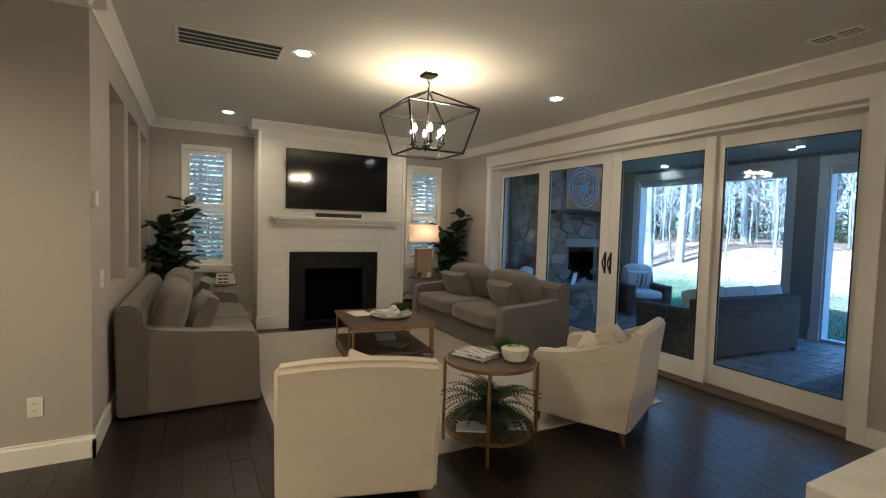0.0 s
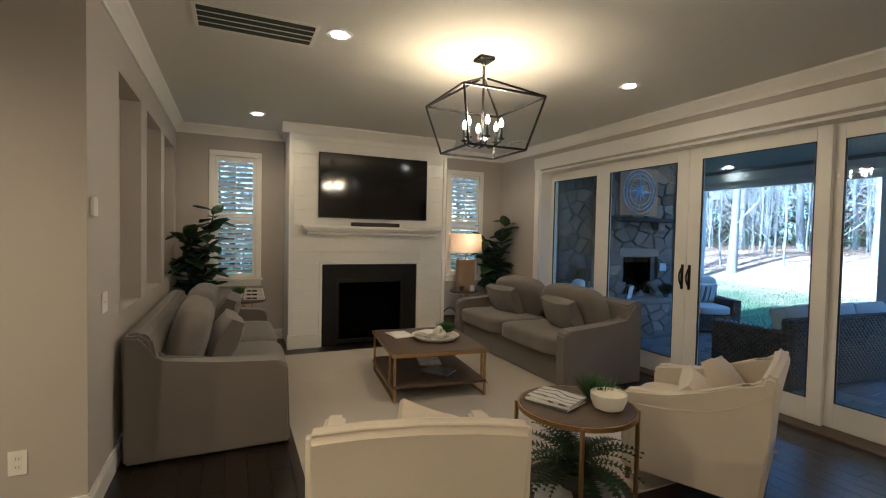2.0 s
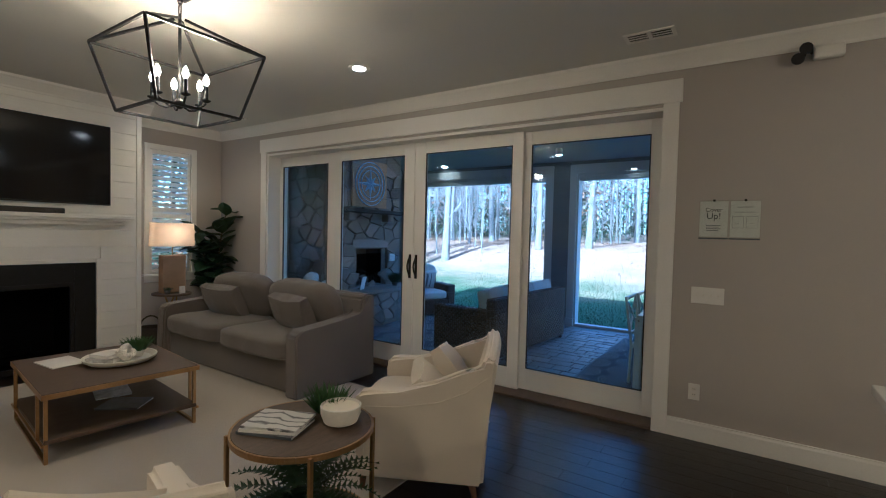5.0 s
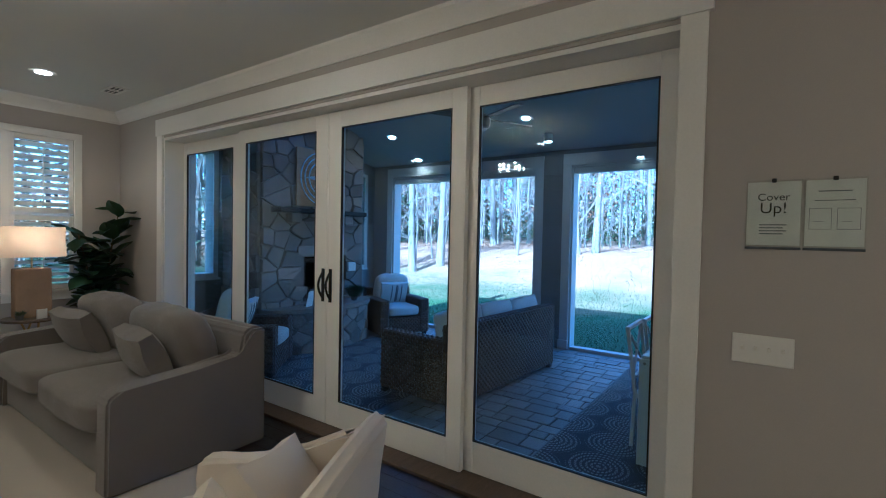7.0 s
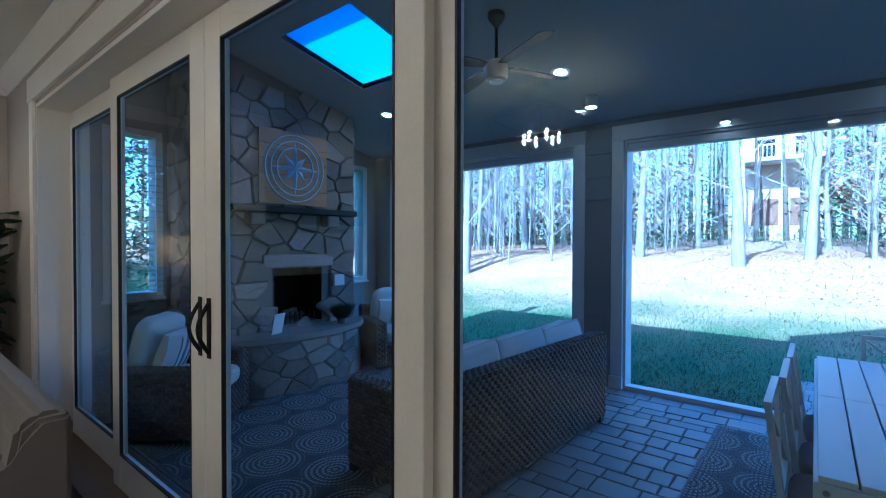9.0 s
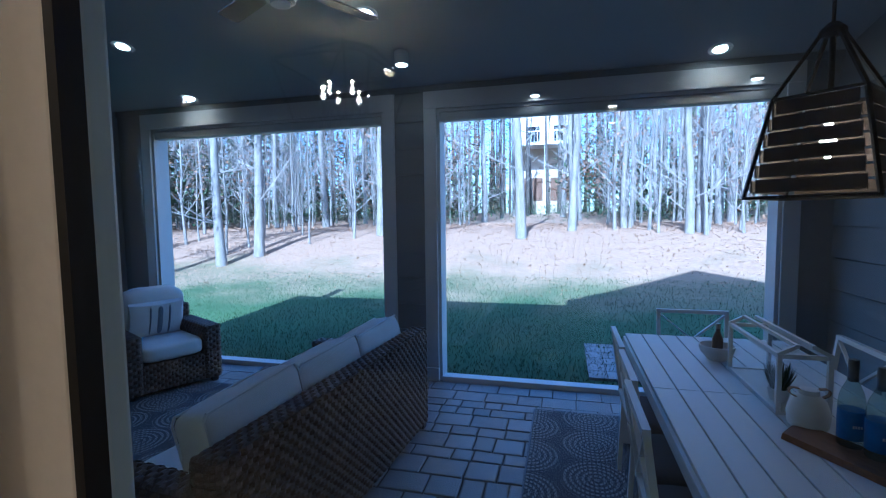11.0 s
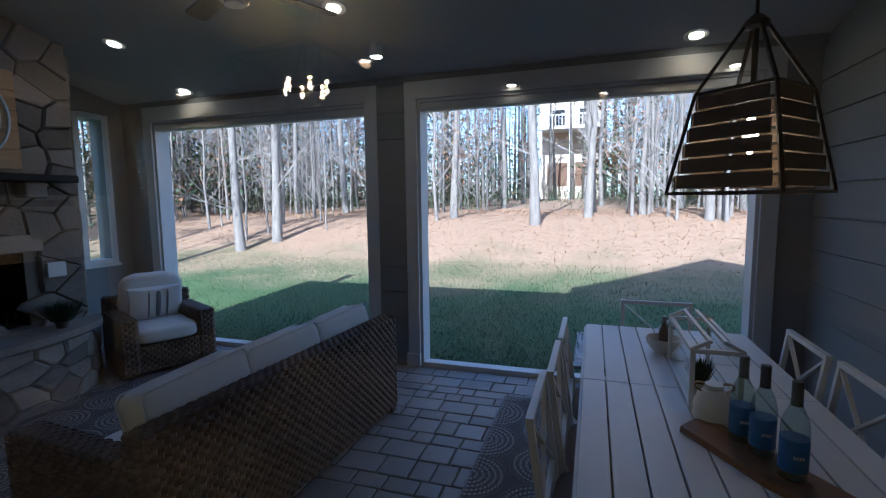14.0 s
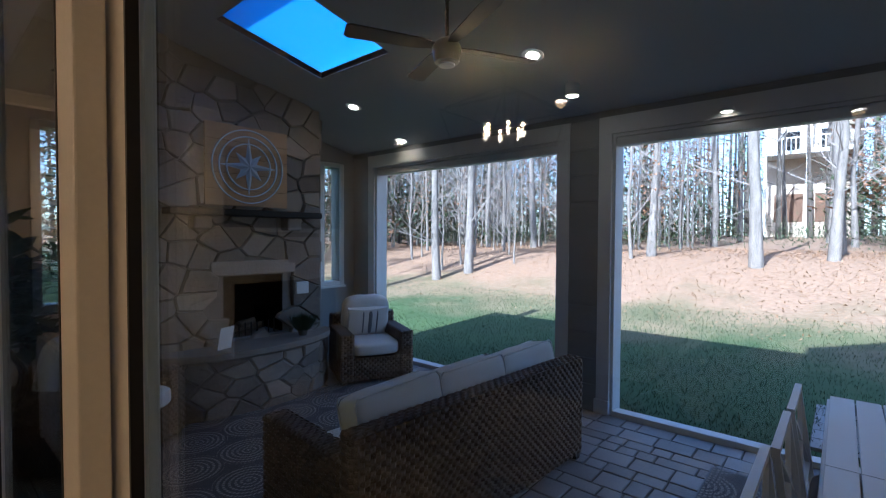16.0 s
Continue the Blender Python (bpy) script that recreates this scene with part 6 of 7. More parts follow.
one("firebox_lining", sf, M_SOOT, (FB[0], FB[0] + 0.012, SY + 0.01, SY + 0.39, FB[2], FB[3]), (FB[1] - 0.012, FB[1], SY + 0.01, SY + 0.39, FB[2], FB[3]), (FB[0] + 0.012, FB[1] - 0.012, SY + 0.38, SY + 0.39, FB[2], FB[3]), (FB[0] + 0.012, FB[1] - 0.012, SY + 0.01, SY + 0.38, FB[3] - 0.012, FB[3]), bev=0, label="sooty black firebox")
bm = bmesh.new()
for i in range(3):
    tube(bm, (6.69 + 0.05 * i, SY + 0.15 + 0.07 * (i % 2), FB[2] + 0.06 + 0.05 * (i // 2)), (7.1 - 0.05 * i, SY + 0.22 - 0.05 * (i % 2), FB[2] + 0.07 + 0.06 * (i // 2)), 0.04, 0.035, 9)
part("log", bm, M_BARK, sf)
bm = bmesh.new()
for i in range(9):
    x = FB[0] + 0.06 + i * 0.068
    tube(bm, (x, SY + 0.06, FB[2]), (x, SY + 0.06, FB[2] + 0.14), 0.007, n=6)
part("grate", bm, M_BLACK, sf)
rnd = random.Random(7)
top = pceil(SX0)


def front_ok(u, v):
    x, z = SX0 + u, PF + v
    if z > pceil(x) - 0.07:
        return False
    return not (FB[0] - 0.07 < x < FB[1] + 0.07 and 0.4 < z < FB[3] + 0.06)


stones(core, SX1 - SX0, 3.72, 112, lambda u, v, o: Vector((SX0 + u, SY - o, PF + v)), rnd, front_ok)
stones(core, PYN - SY, 3.7, 64, lambda u, v, o: Vector((SX0 - o, SY + u, PF + v)), rnd, lambda u, v: PF + v < pceil(SX0) - 0.1)
stones(core, PYN - SY, 3.2, 40, lambda u, v, o: Vector((SX1 + o, SY + u, PF + v)), rnd, lambda u, v: PF + v < pceil(SX1) - 0.1)
mt = thing("stone_mantel", pose(6.8, SY, 1.8), "dark stone slab mantel on the porch fireplace", "mantel shelf")
one("slab", mt, M_SLATE, (-0.82, 0.82, -0.24, -0.0, 0, 0.07), bev=0.014)
for s in (-0.5, 0.5):
    one("corbel", mt, M_STONE, (s - 0.09, s + 0.09, -0.17, 0.0, -0.14, 0.0), bev=0.02)
one("lintel", sf, M_STONE, (FB[0] - 0.14, FB[1] + 0.14, SY - 0.05, SY, FB[3] + 0.005, FB[3] + 0.16), bev=0.014)
# curved hearth
hc, ha, hb2 = 6.82, 0.95, 0.46
arc = [math.pi + math.pi * i / 24 for i in range(25)]
bm = bmesh.new()
lo = [bm.verts.new((hc + ha * math.cos(a), SY - 0.002 + hb2 * math.sin(a), PF)) for a in arc]
hi = [bm.verts.new((hc + ha * math.cos(a), SY - 0.002 + hb2 * math.sin(a), 0.41)) for a in arc]
for i in range(24):
    bm.faces.new((lo[i], lo[i + 1], hi[i + 1], hi[i]))
bm.faces.new(hi)
hcore = part("hearth", bm, M_MORTAR, sf)
ln2 = 2.35


def bend(u, v, o):
    a = math.pi + math.pi * u / ln2
    return Vector((hc + (ha + o) * math.cos(a), SY + (hb2 + o) * math.sin(a), PF + v))


stones(hcore, ln2, 0.56, 40, bend, rnd, None, 0.035)
bm = bmesh.new()
lo = [bm.verts.new((hc + (ha + 0.06) * math.cos(a), SY - 0.001 + (hb2 + 0.06) * math.sin(a), 0.412)) for a in arc]
hi = [bm.verts.new((hc + (ha + 0.055) * math.cos(a), SY - 0.001 + (hb2 + 0.055) * math.sin(a), 0.47)) for a in arc]
for i in range(24):
    bm.faces.new((lo[i], lo[i + 1], hi[i + 1], hi[i]))
bm.faces.new(hi)
bm.faces.new(lo[::-1])
part("hearth_slab", bm, M_STONE, hcore, "flat stone hearth slab")
# compass star panel
cp = thing("compass_panel", pose(6.8, SY - 0.07, 2.33), "square wooden panel with a pale blue compass star", "wall art")
for i in range(5):
    one("plank", cp, M_PANEL, (-0.45, 0.45, -0.02, 0.0, -0.42 + 0.168 * i, -0.42 + 0.168 * (i + 1) - 0.003), bev=0.002)
for r in (0.385, 0.315, 0.24):
    bm = bmesh.new()
    n = 48
    for i in range(n):
        a, b = 2 * math.pi * i / n, 2 * math.pi * (i + 1) / n
        bar(bm, (r * math.cos(a), -0.028, r * math.sin(a)), (r * math.cos(b), -0.028, r * math.sin(b)), 0.012, 0.022, (0, 1, 0))
    part("ring", bm, M_STAR, cp)
bm = bmesh.new()
for k in range(8):
    a = math.pi * k / 4
    R = 0.315 if k % 2 == 0 else 0.2
    tip = (R * math.cos(a), -0.024, R * math.sin(a))
    for s in (-1, 1):
        v = [bm.verts.new(x) for x in ((0, -0.05, 0), tip, (0.095 * math.cos(a + s * math.pi / 8), -0.024, 0.095 * math.sin(a + s * math.pi / 8)))]
        bm.faces.new(v)
bmesh.ops.solidify(bm, geom=bm.faces[:], thickness=0.004)
part("star", bm, M_STAR, cp)
cdp = thing("framed_card", pose(6.45, 6.62, 0.47, 12, 0, 20), "white printed card on the hearth", "card")
one("card", cdp, M_PAPER, (-0.085, 0.085, -0.006, 0, 0, 0.23), bev=0.002)
one("easel", cdp, M_DARKPL, (-0.01, 0.01, 0.001, 0.08, 0, 0.01), bev=0)
tuft("topiary", pose(7.34, 6.62, 0.47), "round green topiary in a white pot on the hearth", 0.13, 0.2, 700, M_LEAF, 0.06, 15)
one("power_box", thing("wall_box", pose(7.45, SY - 0.06, 0.99), "small grey metal box on the stone", "wall box"), M_PTRIM, (-0.08, 0.08, -0.03, 0, -0.07, 0.07), bev=0.006)

# ---- ground ----
def turned(x, y):
    """The woods stand a little turned about the house."""
    c, q = math.cos(radians(-1.55)), math.sin(radians(-1.55))
    return 4.4 + c * (x - 4.4) - q * (y - 2.0), 2.17 + q * (x - 4.4) + c * (y - 2.0)


def ground_z(x, y):
    k = min(1.0, max(0.0, (x - 14.0) / 9.0))
    k = k * k * (3 - 2 * k)
    return -0.48 + 0.024 * min(60.0, max(4.6, x - 4.4)) + 1.0 * k + 0.06 * noise.noise(Vector((x * 0.15, y * 0.15, 0))) * k


def ground_mat():
    m = mat("lawn and leaf litter", (0.04, 0.074, 0.02), 0.95, var=0.35, scale=0.8, fine=30, bump=0.8)
    n, l = m.node_tree.nodes, m.node_tree.links
    b = n["Principled BSDF"]
    green = b.inputs["Base Color"].links[0].from_socket
    tc, sep = n.new("ShaderNodeTexCoord"), n.new("ShaderNodeSeparateXYZ")
    l.new(tc.outputs["Object"], sep.inputs[0])
    nz, nz2 = n.new("ShaderNodeTexNoise"), n.new("ShaderNodeTexNoise")
    nz.inputs["Scale"].default_value, nz.inputs["Detail"].default_value = 0.5, 8
    nz2.inputs["Scale"].default_value, nz2.inputs["Detail"].default_value = 9, 9
    for q in (nz, nz2):
        l.new(tc.outputs["Object"], q.inputs["Vector"])
    ma = n.new("ShaderNodeMath")
    ma.operation = "MULTIPLY_ADD"
    l.new(nz.outputs["Fac"], ma.inputs[0])
    ma.inputs[1].default_value = 9.0
    l.new(sep.outputs[0], ma.inputs[2])
    mr = n.new("ShaderNodeMapRange")
    mr.inputs["From Min"].default_value, mr.inputs["From Max"].default_value = 17.3, 22.5
    l.new(ma.outputs[0], mr.inputs["Value"])
    leaf = n.new("ShaderNodeMix")
    leaf.data_type = "RGBA"
    leaf.inputs[6].default_value, leaf.inputs[7].default_value = (0.12, 0.068, 0.036, 1), (0.45, 0.29, 0.18, 1)
    l.new(nz2.outputs["Fac"], leaf.inputs[0])
    mix = n.new("ShaderNodeMix")
    mix.data_type = "RGBA"
    l.new(mr.outputs["Result"], mix.inputs[0])
    l.new(green, mix.inputs[6])
    l.new(leaf.outputs[2], mix.inputs[7])
    l.new(mix.outputs[2], b.inputs["Base Color"])
    return m


M_GROUND = ground_mat()
gx = [-400, -60, -10, 4, 8, 9] + [10 + i for i in range(31)] + [46, 55, 70, 110, 400, 1500]
gy = [-1500, -300, -80, -40] + [-30 + 2 * i for i in range(31)] + [40, 60, 100, 300, 1500]
me = bpy.data.meshes.new("ground")
me.from_pydata([(x, y, min(ground_z(x, y), -0.35) if x < 9 else ground_z(x, y)) for x in gx for y in gy], [],
               [(i * len(gy) + j, (i + 1) * len(gy) + j, (i + 1) * len(gy) + j + 1, i * len(gy) + j + 1) for i in range(len(gx) - 1) for j in range(len(gy) - 1)])
me.materials.append(M_GROUND)
tagged(new("ground", me), "shaded green lawn running into sunlit leaf litter", "ground", kind="structure")

# ---- woods ----
M_TRUNK = mat("pale grey bark", (0.2, 0.175, 0.15), 0.9, var=0.5, scale=3, fine=24, bump=0.8, stretch=(3, 3, 0.7))
M_TWIG = mat("bare twig bark", (0.27, 0.24, 0.21), 0.9, var=0.3, scale=4, fine=30, bump=0.3)
M_NEEDLE = mat("evergreen needles", (0.046, 0.07, 0.026), 0.8, var=0.4, scale=2, fine=20, bump=0.2, island=0.8)
M_DRYLEAF = mat("dry brown leaf", (0.3, 0.15, 0.075), 0.8, var=0.4, scale=3, fine=20, bump=0.2, island=0.9)
M_LITTER = mat("sunlit fallen leaf", (0.34, 0.2, 0.11), 0.8, var=0.5, scale=3, fine=20, bump=0.2, island=0.9)
M_GRASS = mat("grass blade", (0.03, 0.066, 0.016), 0.8, var=0.4, scale=2, fine=20, bump=0.1, island=0.8)


class Soup:
    """Plain lists of corners and faces, for meshes of many small pieces."""

    def __init__(self):
        self.v, self.f = [], []

    def tube(self, pts, radii, n=5):
        start = len(self.v)
        for i, p in enumerate(pts):
            d = (pts[min(i + 1, len(pts) - 1)] - pts[max(i - 1, 0)]).normalized()
            x = d.cross(Vector((0.3, 0.9, 0.2))).normalized()
            y = d.cross(x)
            for k in range(n):
                a = 2 * math.pi * k / n
                self.v.append(tuple(p + x * (radii[i] * math.cos(a)) + y * (radii[i] * math.sin(a))))
        for i in range(len(pts) - 1):
            for k in range(n):
                a, b = start + i * n + k, start + i * n + (k + 1) % n
                self.f.append((a, b, b + n, a + n))
        self.f.append(tuple(start + (len(pts) - 1) * n + k for k in range(n)))

    def leaf(self, p, d, s, w):
        k = len(self.v)
        self.v += [tuple(p - w), tuple(p + d * s * 0.5 + w), tuple(p + d * s)]
        self.f.append((k, k + 1, k + 2))

    def mesh(self, name, material, smooth=False):
        me = bpy.data.meshes.new(name)
        me.from_pydata(self.v, [], self.f)
        me.materials.append(material)
        if smooth:
            for f in me.polygons:
                f.use_smooth = True
        return me


def grow(soup, p, d, ln, r, rnd, depth, twig=5):
    """A wandering limb with side twigs."""
    pts, radii = [p.copy()], [r]
    q = p.copy()
    d = d.copy()
    n = 5
    for i in range(n):
        d = (d + Vector((rnd.uniform(-0.25, 0.25), rnd.uniform(-0.25, 0.25), rnd.uniform(-0.08, 0.22)))).normalized()
        q = q + d * (ln / n)
        pts.append(q.copy())
        radii.append(r * (1 - 0.82 * (i + 1) / n))
    soup.tube(pts, radii, 4 if depth else 5)
    if depth < 2:
        for k in range(twig):
            i = rnd.randint(1, n - 1)
            s = Vector((rnd.uniform(-1, 1), rnd.uniform(-1, 1), rnd.uniform(-0.1, 0.8))).normalized()
            grow(soup, pts[i], (d + s * 1.2).normalized(), ln * rnd.uniform(0.3, 0.55), radii[i] * 0.6, rnd, depth + 1, 3)
    return pts


def tree_proto(kind, h, r, seed):
    rnd = random.Random(seed)
    tr, br, cr = Soup(), Soup(), Soup()
    pts, radii = [], []
    off = Vector((0, 0, 0))
    for i in range(9):
        f = i / 8
        off += Vector((rnd.uniform(-1, 1), rnd.uniform(-1, 1), 0)) * h * 0.008
        pts.append(Vector((off.x, off.y, h * f - 0.15)))
        radii.append(r * (1.25 if i == 0 else 1.0) * (1 - 0.75 * f))
    tr.tube(pts, radii, 9)
    nl = {"pine": 26, "bare": 30, "sapling": 20}[kind]
    for k in range(nl):
        f = rnd.uniform(0.1 if kind == "sapling" else 0.08, 0.97)
        i = min(7, int(f * 8))
        p = pts[i].lerp(pts[i + 1], f * 8 - i)
        a = rnd.uniform(0, 6.283)
        up = {"pine": 0.05, "bare": 0.45, "sapling": 0.8}[kind]
        d = Vector((math.cos(a), math.sin(a), up + rnd.uniform(-0.2, 0.3))).normalized()
        ln = h * {"pine": 0.17, "bare": 0.2, "sapling": 0.3}[kind] * (1.1 - 0.7 * f) * rnd.uniform(0.6, 1.2)
        lp = grow(br, p, d, ln, radii[i] * (0.34 if kind == "sapling" else 0.15), rnd, 1 if kind == "pine" else 0, 4)
        if kind == "pine" and f > 0.3:
            for q in lp[1:]:
                for _ in range(26):
                    g = Vector((rnd.gauss(0, 1), rnd.gauss(0, 1), rnd.gauss(0, 0.6)))
                    e = Vector((rnd.uniform(-1, 1), rnd.uniform(-1, 1), rnd.uniform(-0.4, 0.8))).normalized()
                    cr.leaf(q + g * 0.28, e, rnd.uniform(0.18, 0.34), e.cross(Vector((0, 0.3, 1))).normalized() * 0.035)
        elif kind == "sapling" and seed % 2:
            for q in lp[2:]:
                for _ in range(3):
                    e = Vector((rnd.uniform(-1, 1), rnd.uniform(-1, 1), -0.4)).normalized()
                    cr.leaf(q + e * 0.05, e, 0.11, e.cross(Vector((0, 0.3, 1))).normalized() * 0.035)
    o = thing("tree", pose(0, -40, -30), {"pine": "tall pine with a pale trunk and dark needles", "bare": "tall bare hardwood with a pale sunlit trunk", "sapling": "thin bare sapling with spreading pale branches"}[kind], "tree", "woodland trees")
    t = new("trunk", tr.mesh("trunk", M_TRUNK, True))
    t.parent = o
    b = new("limbs", br.mesh("limbs", M_TWIG))
    b.parent = o
    tagged(b, kind="stuff")
    if cr.f:
        c = new("crown", cr.mesh("crown", M_NEEDLE if kind == "pine" else M_DRYLEAF))
        c.parent = o
        tagged(c, kind="stuff")
    return o


PROTOS = {"pine": [tree_proto("pine", 17, 0.17, s) for s in (1, 2, 3)], "bare": [tree_proto("bare", 17, 0.155, s) for s in (4, 5, 6)], "sapling": [tree_proto("sapling", 6.5, 0.045, s) for s in (7, 8, 9, 10)]}
rnd = random.Random(42)
used = set()


def plant(kind, x, y, s=1.0):
    x, y = turned(x, y)
    p = rnd.choice(PROTOS[kind])
    m = pose(x, y, ground_z(x, y), 0, 0, rnd.uniform(0, 360))
    if p not in used:
        used.add(p)
        p.matrix_basis = m
        p.scale = (s, s, s)
        return
    o = copy_thing(p, m)
    o.scale = (s, s, s)


for x, y, s in ((20.8, 4.1, 1.05), (22.3, 2.6, 0.9), (21.5, -1.25, 0.85), (21.9, -1.7, 1.0), (22.0, 7.7, 0.95), (17.8, 12.6, 1.0), (16.5, 13.3, 0.85), (21.0, 9.6, 0.8), (23.5, 0.6, 0.7)):
    plant(rnd.choice(("bare", "pine")), x, y, s)
spots = []
while len(spots) < 46:
    x, y = rnd.uniform(22.5, 46), rnd.uniform(-14, 44)
    if y > 0.9 * (x - 4) + 9 or abs(y - (2.1 + 0.08 * (x - 4.3))) < 1.2 or any((x - a) ** 2 + (y - b) ** 2 < 2.2 for a, b in spots):
        continue
    spots.append((x, y))
    plant(rnd.choice(("bare", "bare", "pine")), x, y, rnd.uniform(0.65, 1.15))
for i in range(180):
    x = rnd.uniform(17.5, 34)
    y = rnd.uniform(7.5, 30) if i % 3 else rnd.uniform(-8, 1)
    if 17 < x < 20 and y < 9:
        continue
    plant("sapling", x, y, rnd.uniform(0.7, 1.5))
for i in range(22):
    plant(rnd.choice(("bare", "pine", "sapling")), rnd.uniform(-9, 13), rnd.uniform(13.5, 24), rnd.uniform(0.7, 1.1))

# far woods: trunks and evergreen masses too dense to count
far, leaves, brown = Soup(), Soup(), Soup()
for i in range(480):
    if i % 5 == 0:
        x, y = rnd.uniform(-22, 34), rnd.uniform(24, 46)
    else:
        x = rnd.uniform(44, 95)
        y = rnd.uniform(-0.6 * x, 1.35 * x)
    z, h = ground_z(x, y), rnd.uniform(10, 20)
    far.tube([Vector((x, y, z - 0.2)), Vector((x + rnd.uniform(-0.3, 0.3), y + rnd.uniform(-0.3, 0.3), z + h * 0.6)), Vector((x, y, z + h))], [rnd.uniform(0.1, 0.22), 0.1, 0.03], 5)
    for k in range(7):
        b = Vector((x, y, z + h * rnd.uniform(0.2, 0.95)))
        a = rnd.uniform(0, 6.28)
        far.tube([b, b + Vector((math.cos(a), math.sin(a), 0.5)) * rnd.uniform(1, 2.6)], [0.05, 0.012], 3)
for i in range(2600):
    if i % 4 == 0:
        x, y = rnd.uniform(-24, 30), rnd.uniform(20, 44)
    else:
        x = 33 + 58 * rnd.random() ** 1.6
        y = rnd.uniform(-0.6 * x, 1.35 * x)
    c = Vector((x, y, ground_z(x, y) + abs(rnd.gauss(0, 6.2))))
    if abs(y - (2.1 + 0.08 * (x - 4.3))) < 3.0 and x < 56:
        continue
    sp = leaves if rnd.random() < 0.72 else brown
    for _ in range(70):
        g = Vector((rnd.gauss(0, 1), rnd.gauss(0, 1), rnd.gauss(0, 0.8))) * 0.9
        e = Vector((rnd.uniform(-1, 1), rnd.uniform(-1, 1), rnd.uniform(-0.6, 0.6))).normalized()
        sp.leaf(c + g, e, rnd.uniform(0.3, 0.6), e.cross(Vector((0, 0.3, 1))).normalized() * 0.11)
# shade deep in the woods is put into this darker bark colour
M_FARBARK = mat("distant bark with painted shade", (0.075, 0.062, 0.05), 0.9, var=0.5, scale=0.6, fine=10, bump=0.2, island=0.8)
tagged(new("far_trunks", far.mesh("far_trunks", M_FARBARK)), "distant woodland of thin trunks darkened with painted shade", "woods", kind="stuff")
tagged(new("far_foliage", leaves.mesh("far_foliage", M_NEEDLE)), "distant evergreen foliage among the trunks", "woods", kind="stuff")
tagged(new("far_dry_leaves", brown.mesh("far_dry_leaves", M_DRYLEAF)), "distant dry brown foliage among the trunks", "woods", kind="stuff")
# undergrowth along the wood's edge
sh = Soup()
for i in range(420):
    x = rnd.uniform(21.5, 40)
    y = rnd.uniform(-10, 34)
    c = Vector((x, y, ground_z(x, y) + rnd.uniform(0.1, 0.5)))
    for _ in range(50):
        g = Vector((rnd.gauss(0, 0.5), rnd.gauss(0, 0.5), abs(rnd.gauss(0, 0.45))))
        e = Vector((rnd.uniform(-1, 1), rnd.uniform(-1, 1), rnd.uniform(-0.2, 1))).normalized()
        sh.leaf(c + g, e, rnd.uniform(0.08, 0.2), e.cross(Vector((0, 0.3, 1))).normalized() * 0.025)
tagged(new("undergrowth", sh.mesh("undergrowth", M_NEEDLE)), "low green undergrowth at the edge of the woods", "shrubs", kind="stuff")

gr, lf = Soup(), Soup()
for i in range(42000):
    x = 9.25 + 7.0 * rnd.random() ** 1.5
    y = rnd.uniform(-4.5, 3.0 + 1.15 * (x - 4))
    p = Vector((x, y, ground_z(x, y)))
    e = Vector((rnd.uniform(-0.6, 0.6), rnd.uniform(-0.6, 0.6), 1)).normalized()
    gr.leaf(p, e, rnd.uniform(0.03, 0.075), Vector((rnd.uniform(-1, 1), rnd.uniform(-1, 1), 0)).normalized() * 0.006)
tagged(new("grass", gr.mesh("grass", M_GRASS)), "short green lawn grass", "grass", kind="stuff")
for i in range(60000):
    x = 13.6 + 15.4 * rnd.random() ** 0.8
    y = rnd.uniform(-7, 5.0 + 1.15 * (x - 4))
    if rnd.random() > (x - 14.2) / 5.0 * 1.1:
        continue
    p = Vector((x, y, ground_z(x, y) + 0.012))
    e = Vector((rnd.uniform(-1, 1), rnd.uniform(-1, 1), rnd.uniform(0, 0.5))).normalized()
    lf.leaf(p, e, rnd.uniform(0.045, 0.09), e.cross(Vector((0, 0, 1))).normalized() * 0.022)
tagged(new("fallen_leaves", lf.mesh("fallen_leaves", M_LITTER)), "scattered dry brown leaves on the ground", "leaves", kind="stuff")
bkm = thing("stepping_patio", pose(10.6, 1.65, -0.36), "small grey paver landing in the lawn", "patio")
for i in range(6):
    for j in range(5):
        one("paver", bkm, M_PAVER, (-0.78 + 0.26 * i + 0.004, -0.52 + 0.26 * i - 0.004, -0.52 + 0.21 * j + 0.004, -0.31 + 0.21 * j - 0.004, 0.0, 0.045), bev=0.004)

# neighbour's house among the trees
M_TAN = mat("tan house siding", (0.52, 0.43, 0.33), 0.8, var=0.1, scale=1, fine=8, bump=0.1)
M_BROWN = mat("brown timber", (0.13, 0.07, 0.04), 0.8, var=0.2, scale=1, fine=8, bump=0.1)
nb = thing("neighbour_house", pose(*turned(54, 5.2), 2.8), "tan house with a raised white deck behind the trees", "house")
one("wall", nb, M_TAN, (0, 8, -2.6, 3.4, -2.2, 9.5), bev=0)
bm = bmesh.new()
prof = [(-3.2, 9.45), (4.0, 9.45), (0.4, 12.2)]
p = [bm.verts.new((-0.5, y, z)) for y, z in prof]
q = [bm.verts.new((8.5, y, z)) for y, z in prof]
for i in range(3):
    bm.faces.new((p[i], p[(i + 1) % 3], q[(i + 1) % 3], q[i]))
bm.faces.new(p)
bm.faces.new(q)
part("roof", bm, M_SHINGLE, nb)
one("deck", nb, M_PTRIM, (-3, -0.01, -2.8, 3.2, 5.6, 5.9), bev=0)
for y in (-2.6, 0.2, 3.0):
    one("deck_post", nb, M_PTRIM, (-2.9, -2.7, y - 0.1, y + 0.1, -2, 5.6), bev=0)
one("rail", nb, M_PTRIM, (-3, -2.92, -2.8, 3.2, 6.85, 6.97), bev=0)
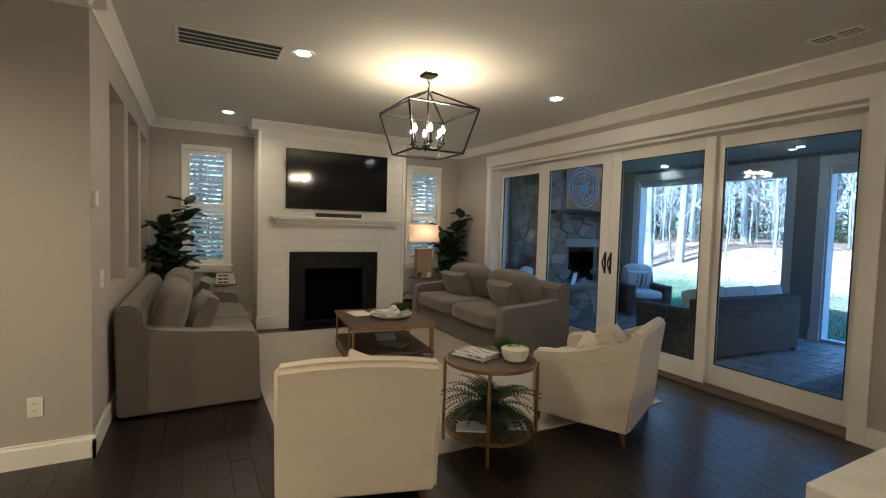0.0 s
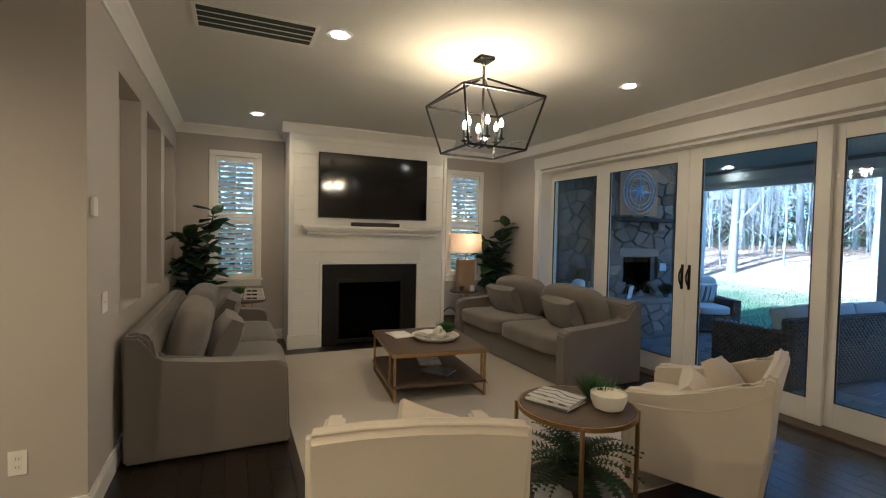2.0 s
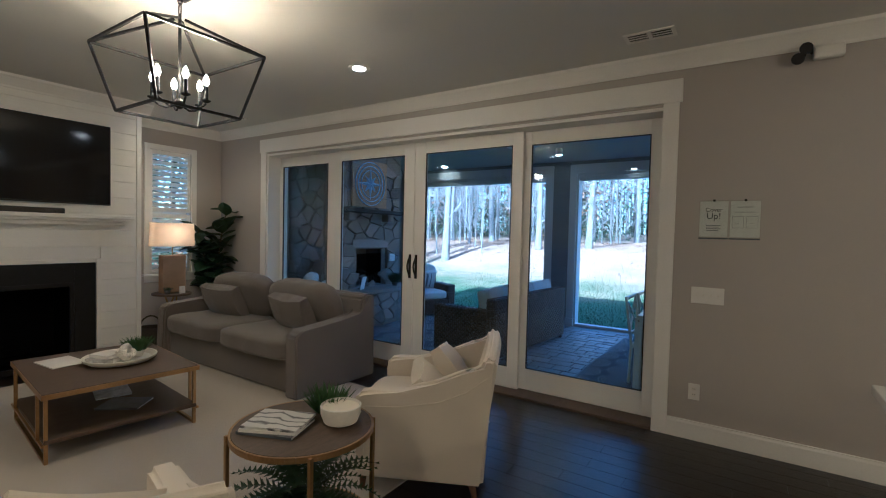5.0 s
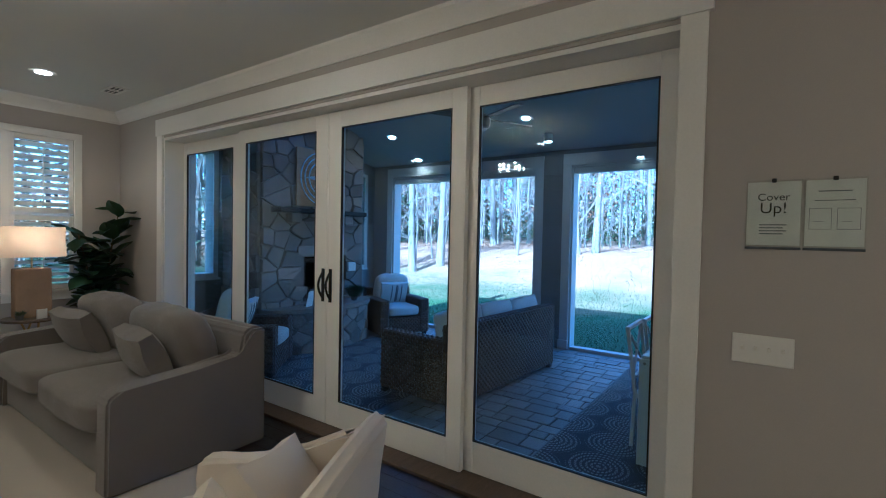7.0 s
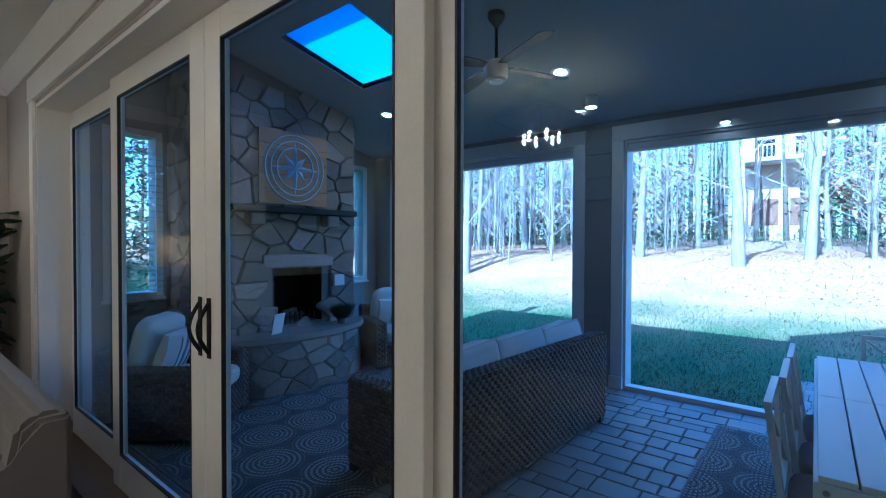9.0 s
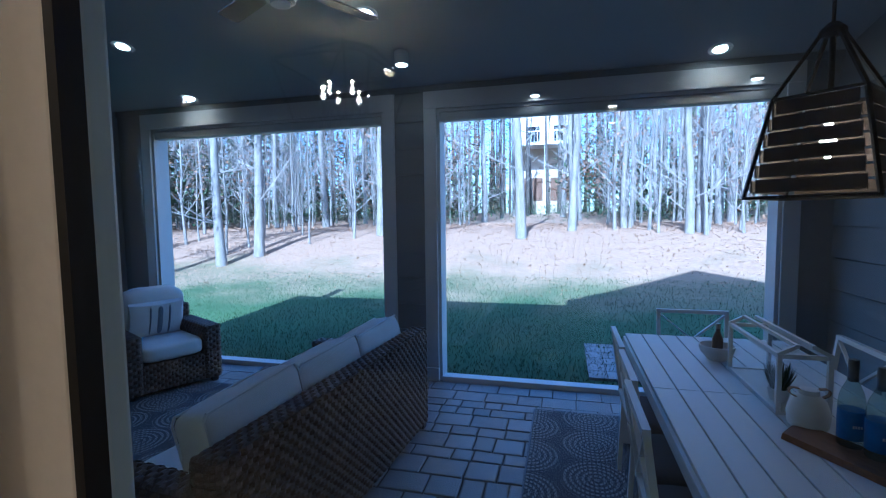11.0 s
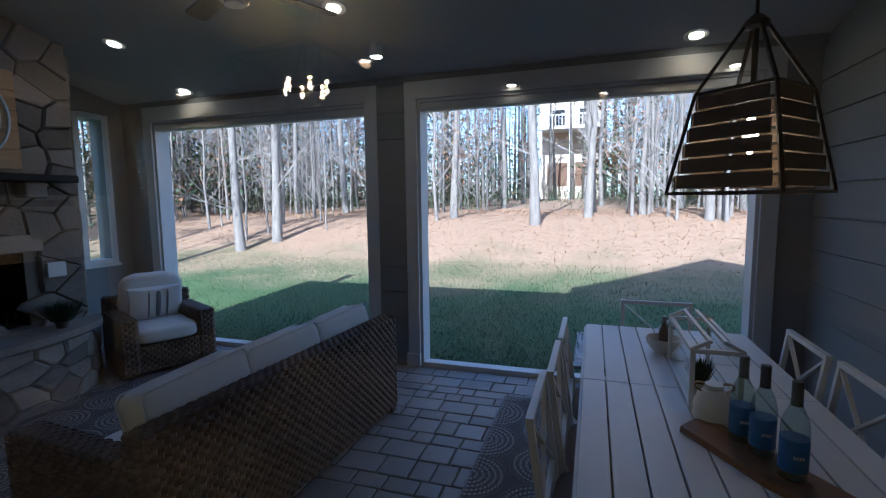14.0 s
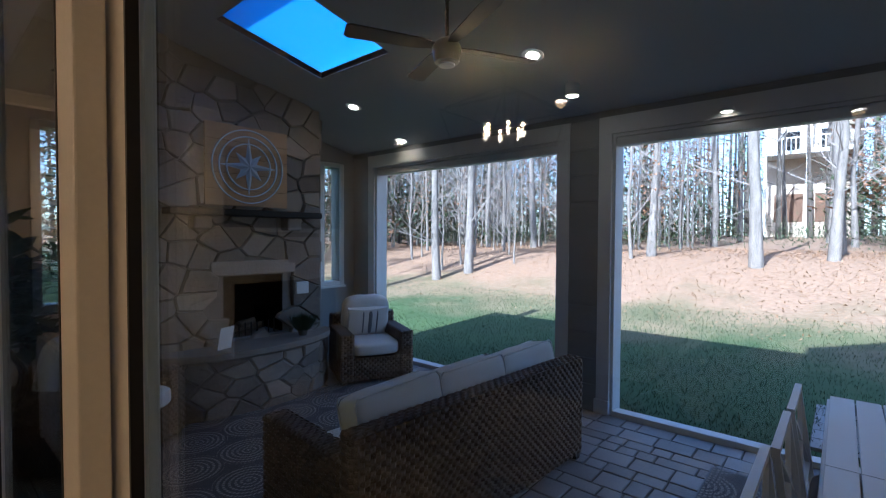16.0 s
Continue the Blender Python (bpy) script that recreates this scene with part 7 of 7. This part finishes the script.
for i in range(20):
    one("baluster", nb, M_PTRIM, (-2.98, -2.92, -2.78 + 0.31 * i, -2.7 + 0.31 * i, 5.9, 6.85), bev=0)
for y0, y1, z0, z1 in ((-2.2, -0.2, 0.2, 2.6), (0.6, 2.6, 0.2, 2.6)):
    one("door", nb, M_BROWN, (-0.06, -0.005, y0, y1, z0, z1), bev=0)
for y0, y1, z0, z1 in ((-2.0, -0.4, 6.1, 8.0), (0.8, 2.4, 6.1, 8.0)):
    win = one("window", nb, M_PTRIM, (-0.05, -0.005, y0, y1, z0, z1), bev=0)
    one("pane", win, M_SCREEN, (-0.06, -0.051, y0 + 0.1, y1 - 0.1, z0 + 0.1, z1 - 0.1), bev=0)

# ---- floor boards, pavers, siding ----
def plank_floor():
    rnd = random.Random(3)
    near, rest = [], bmesh.new()
    shared = {}
    w = 0.128
    x = -4.0
    while x < XE + 0.1:
        y = YS - rnd.uniform(0, 1.2)
        while y < YN:
            ln = rnd.choice((0.9, 1.2, 1.5, 1.8))
            y0, y1 = max(y, YS), min(y + ln, YN)
            if y1 - y0 > 0.05:
                vis = -1.2 < x < 4.6 and 0.3 < y1 and not (0.72 < x < 3.75 and y0 > 2.9 and y1 < 6.4) and not (x < XW and y0 > 3.6)
                if vis and len(near) < 298 and y0 < 7.6:
                    k = round(y1 - y0, 2)
                    if k not in shared:
                        bm = bmesh.new()
                        box(bm, 0.0006, w - 0.0006, 0.0006, y1 - y0 - 0.0006, -0.0138, 0.0, bev=0.0014, seg=1)
                        shared[k] = mesh_of("floor_board", bm, M_FLOOR)
                    near.append(piece("floor_board", shared[k], SUBFLOOR, pose(x, y0, 0)))
                else:
                    box(rest, x + 0.0006, x + w - 0.0006, y0 + 0.0006, y1 - 0.0006, -0.0138, 0.0)
            y += ln
        x += w
    tagged(part("far_boards", rest, M_FLOOR, SUBFLOOR), kind="stuff")


def paver_floor():
    rnd = random.Random(4)
    shared = {}
    count = 0
    rest = bmesh.new()
    x = XP + 0.06
    while x < PX + 0.18:
        w = rnd.choice((0.15, 0.22, 0.22))
        w = min(w, PX + 0.2 - x)
        y = PYS + rnd.uniform(-0.15, 0)
        while y < PYN:
            ln = rnd.choice((0.15, 0.22, 0.3))
            y0, y1 = max(y, PYS), min(y + ln, PYN)
            if y1 - y0 > 0.03 and w > 0.03:
                dz = rnd.uniform(-0.005, 0.0)
                if 2.45 < y0 < 4.5 and count < 298:
                    k = (round(w, 2), round(y1 - y0, 2))
                    if k not in shared:
                        bm = bmesh.new()
                        box(bm, -w / 2 + 0.006, w / 2 - 0.006, (y0 - y1) / 2 + 0.006, (y1 - y0) / 2 - 0.006, -0.02, 0.0, bev=0.011, seg=2)
                        shared[k] = mesh_of("paver", bm, M_PAVER)
                    piece("paver", shared[k], PFLOOR, pose(x + w / 2, (y0 + y1) / 2, PF + dz, rnd.uniform(-0.9, 0.9), rnd.uniform(-0.9, 0.9), rnd.uniform(-1.6, 1.6)))
                    count += 1
                else:
                    box(rest, x + 0.005, x + w - 0.005, y0 + 0.005, y1 - 0.005, PF - 0.02, PF + dz)
            y += ln
        x += w
    tagged(part("far_pavers", rest, M_PAVER, PFLOOR), kind="stuff")


def lap_siding(parent, a, b, inward, z0, z1, step=0.265, top=None):
    """Lapped boards from a to b (plan), each leaning out at its foot."""
    z = z0
    d = Vector((b[0] - a[0], b[1] - a[1], 0))
    ln = d.length
    d.normalize()
    while z < z1 - 0.03:
        h = min(step - 0.008, z1 - z)
        cut = ln
        if top:
            cut = min(ln, max(0.0, top(z + h)))
        if cut > 0.05:
            bm = bmesh.new()
            run(bm, [(0.0005, 0), (0.03, 0), (0.02, h), (0.0005, h)], (a[0], a[1], z), (a[0] + d.x * cut, a[1] + d.y * cut, z), inward)
            part("siding_board", bm, M_SIDING, parent)
        z += step


lap_siding(PWALL_S, (XP, PYS), (PX, PYS), (0, 1, 0), PF + 0.005, 3.72, top=lambda z: PX - XP if z < 2.84 else (8.95 - XP) - (z - 2.85) / SL)
po = thing("porch_post", pose(PX, 0, 0), "grey lap sided post between the porch openings", "post", kind="structure")
one("post_core", po, M_SIDING, (-0.004, -0.0005, O2[1] + 0.131, O1[0] - 0.131, PF, 2.786), bev=0)
z = PF + 0.01
while z < 2.75:
    h = min(0.257, 2.785 - z)
    bm = bmesh.new()
    run(bm, [(0.0045, 0), (0.034, 0), (0.024, h), (0.0045, h)], (0, O2[1] + 0.132, z), (0, O1[0] - 0.132, z), (-1, 0, 0))
    part("siding_board", bm, M_SIDING, po)
    z += 0.265
plank_floor()
paver_floor()
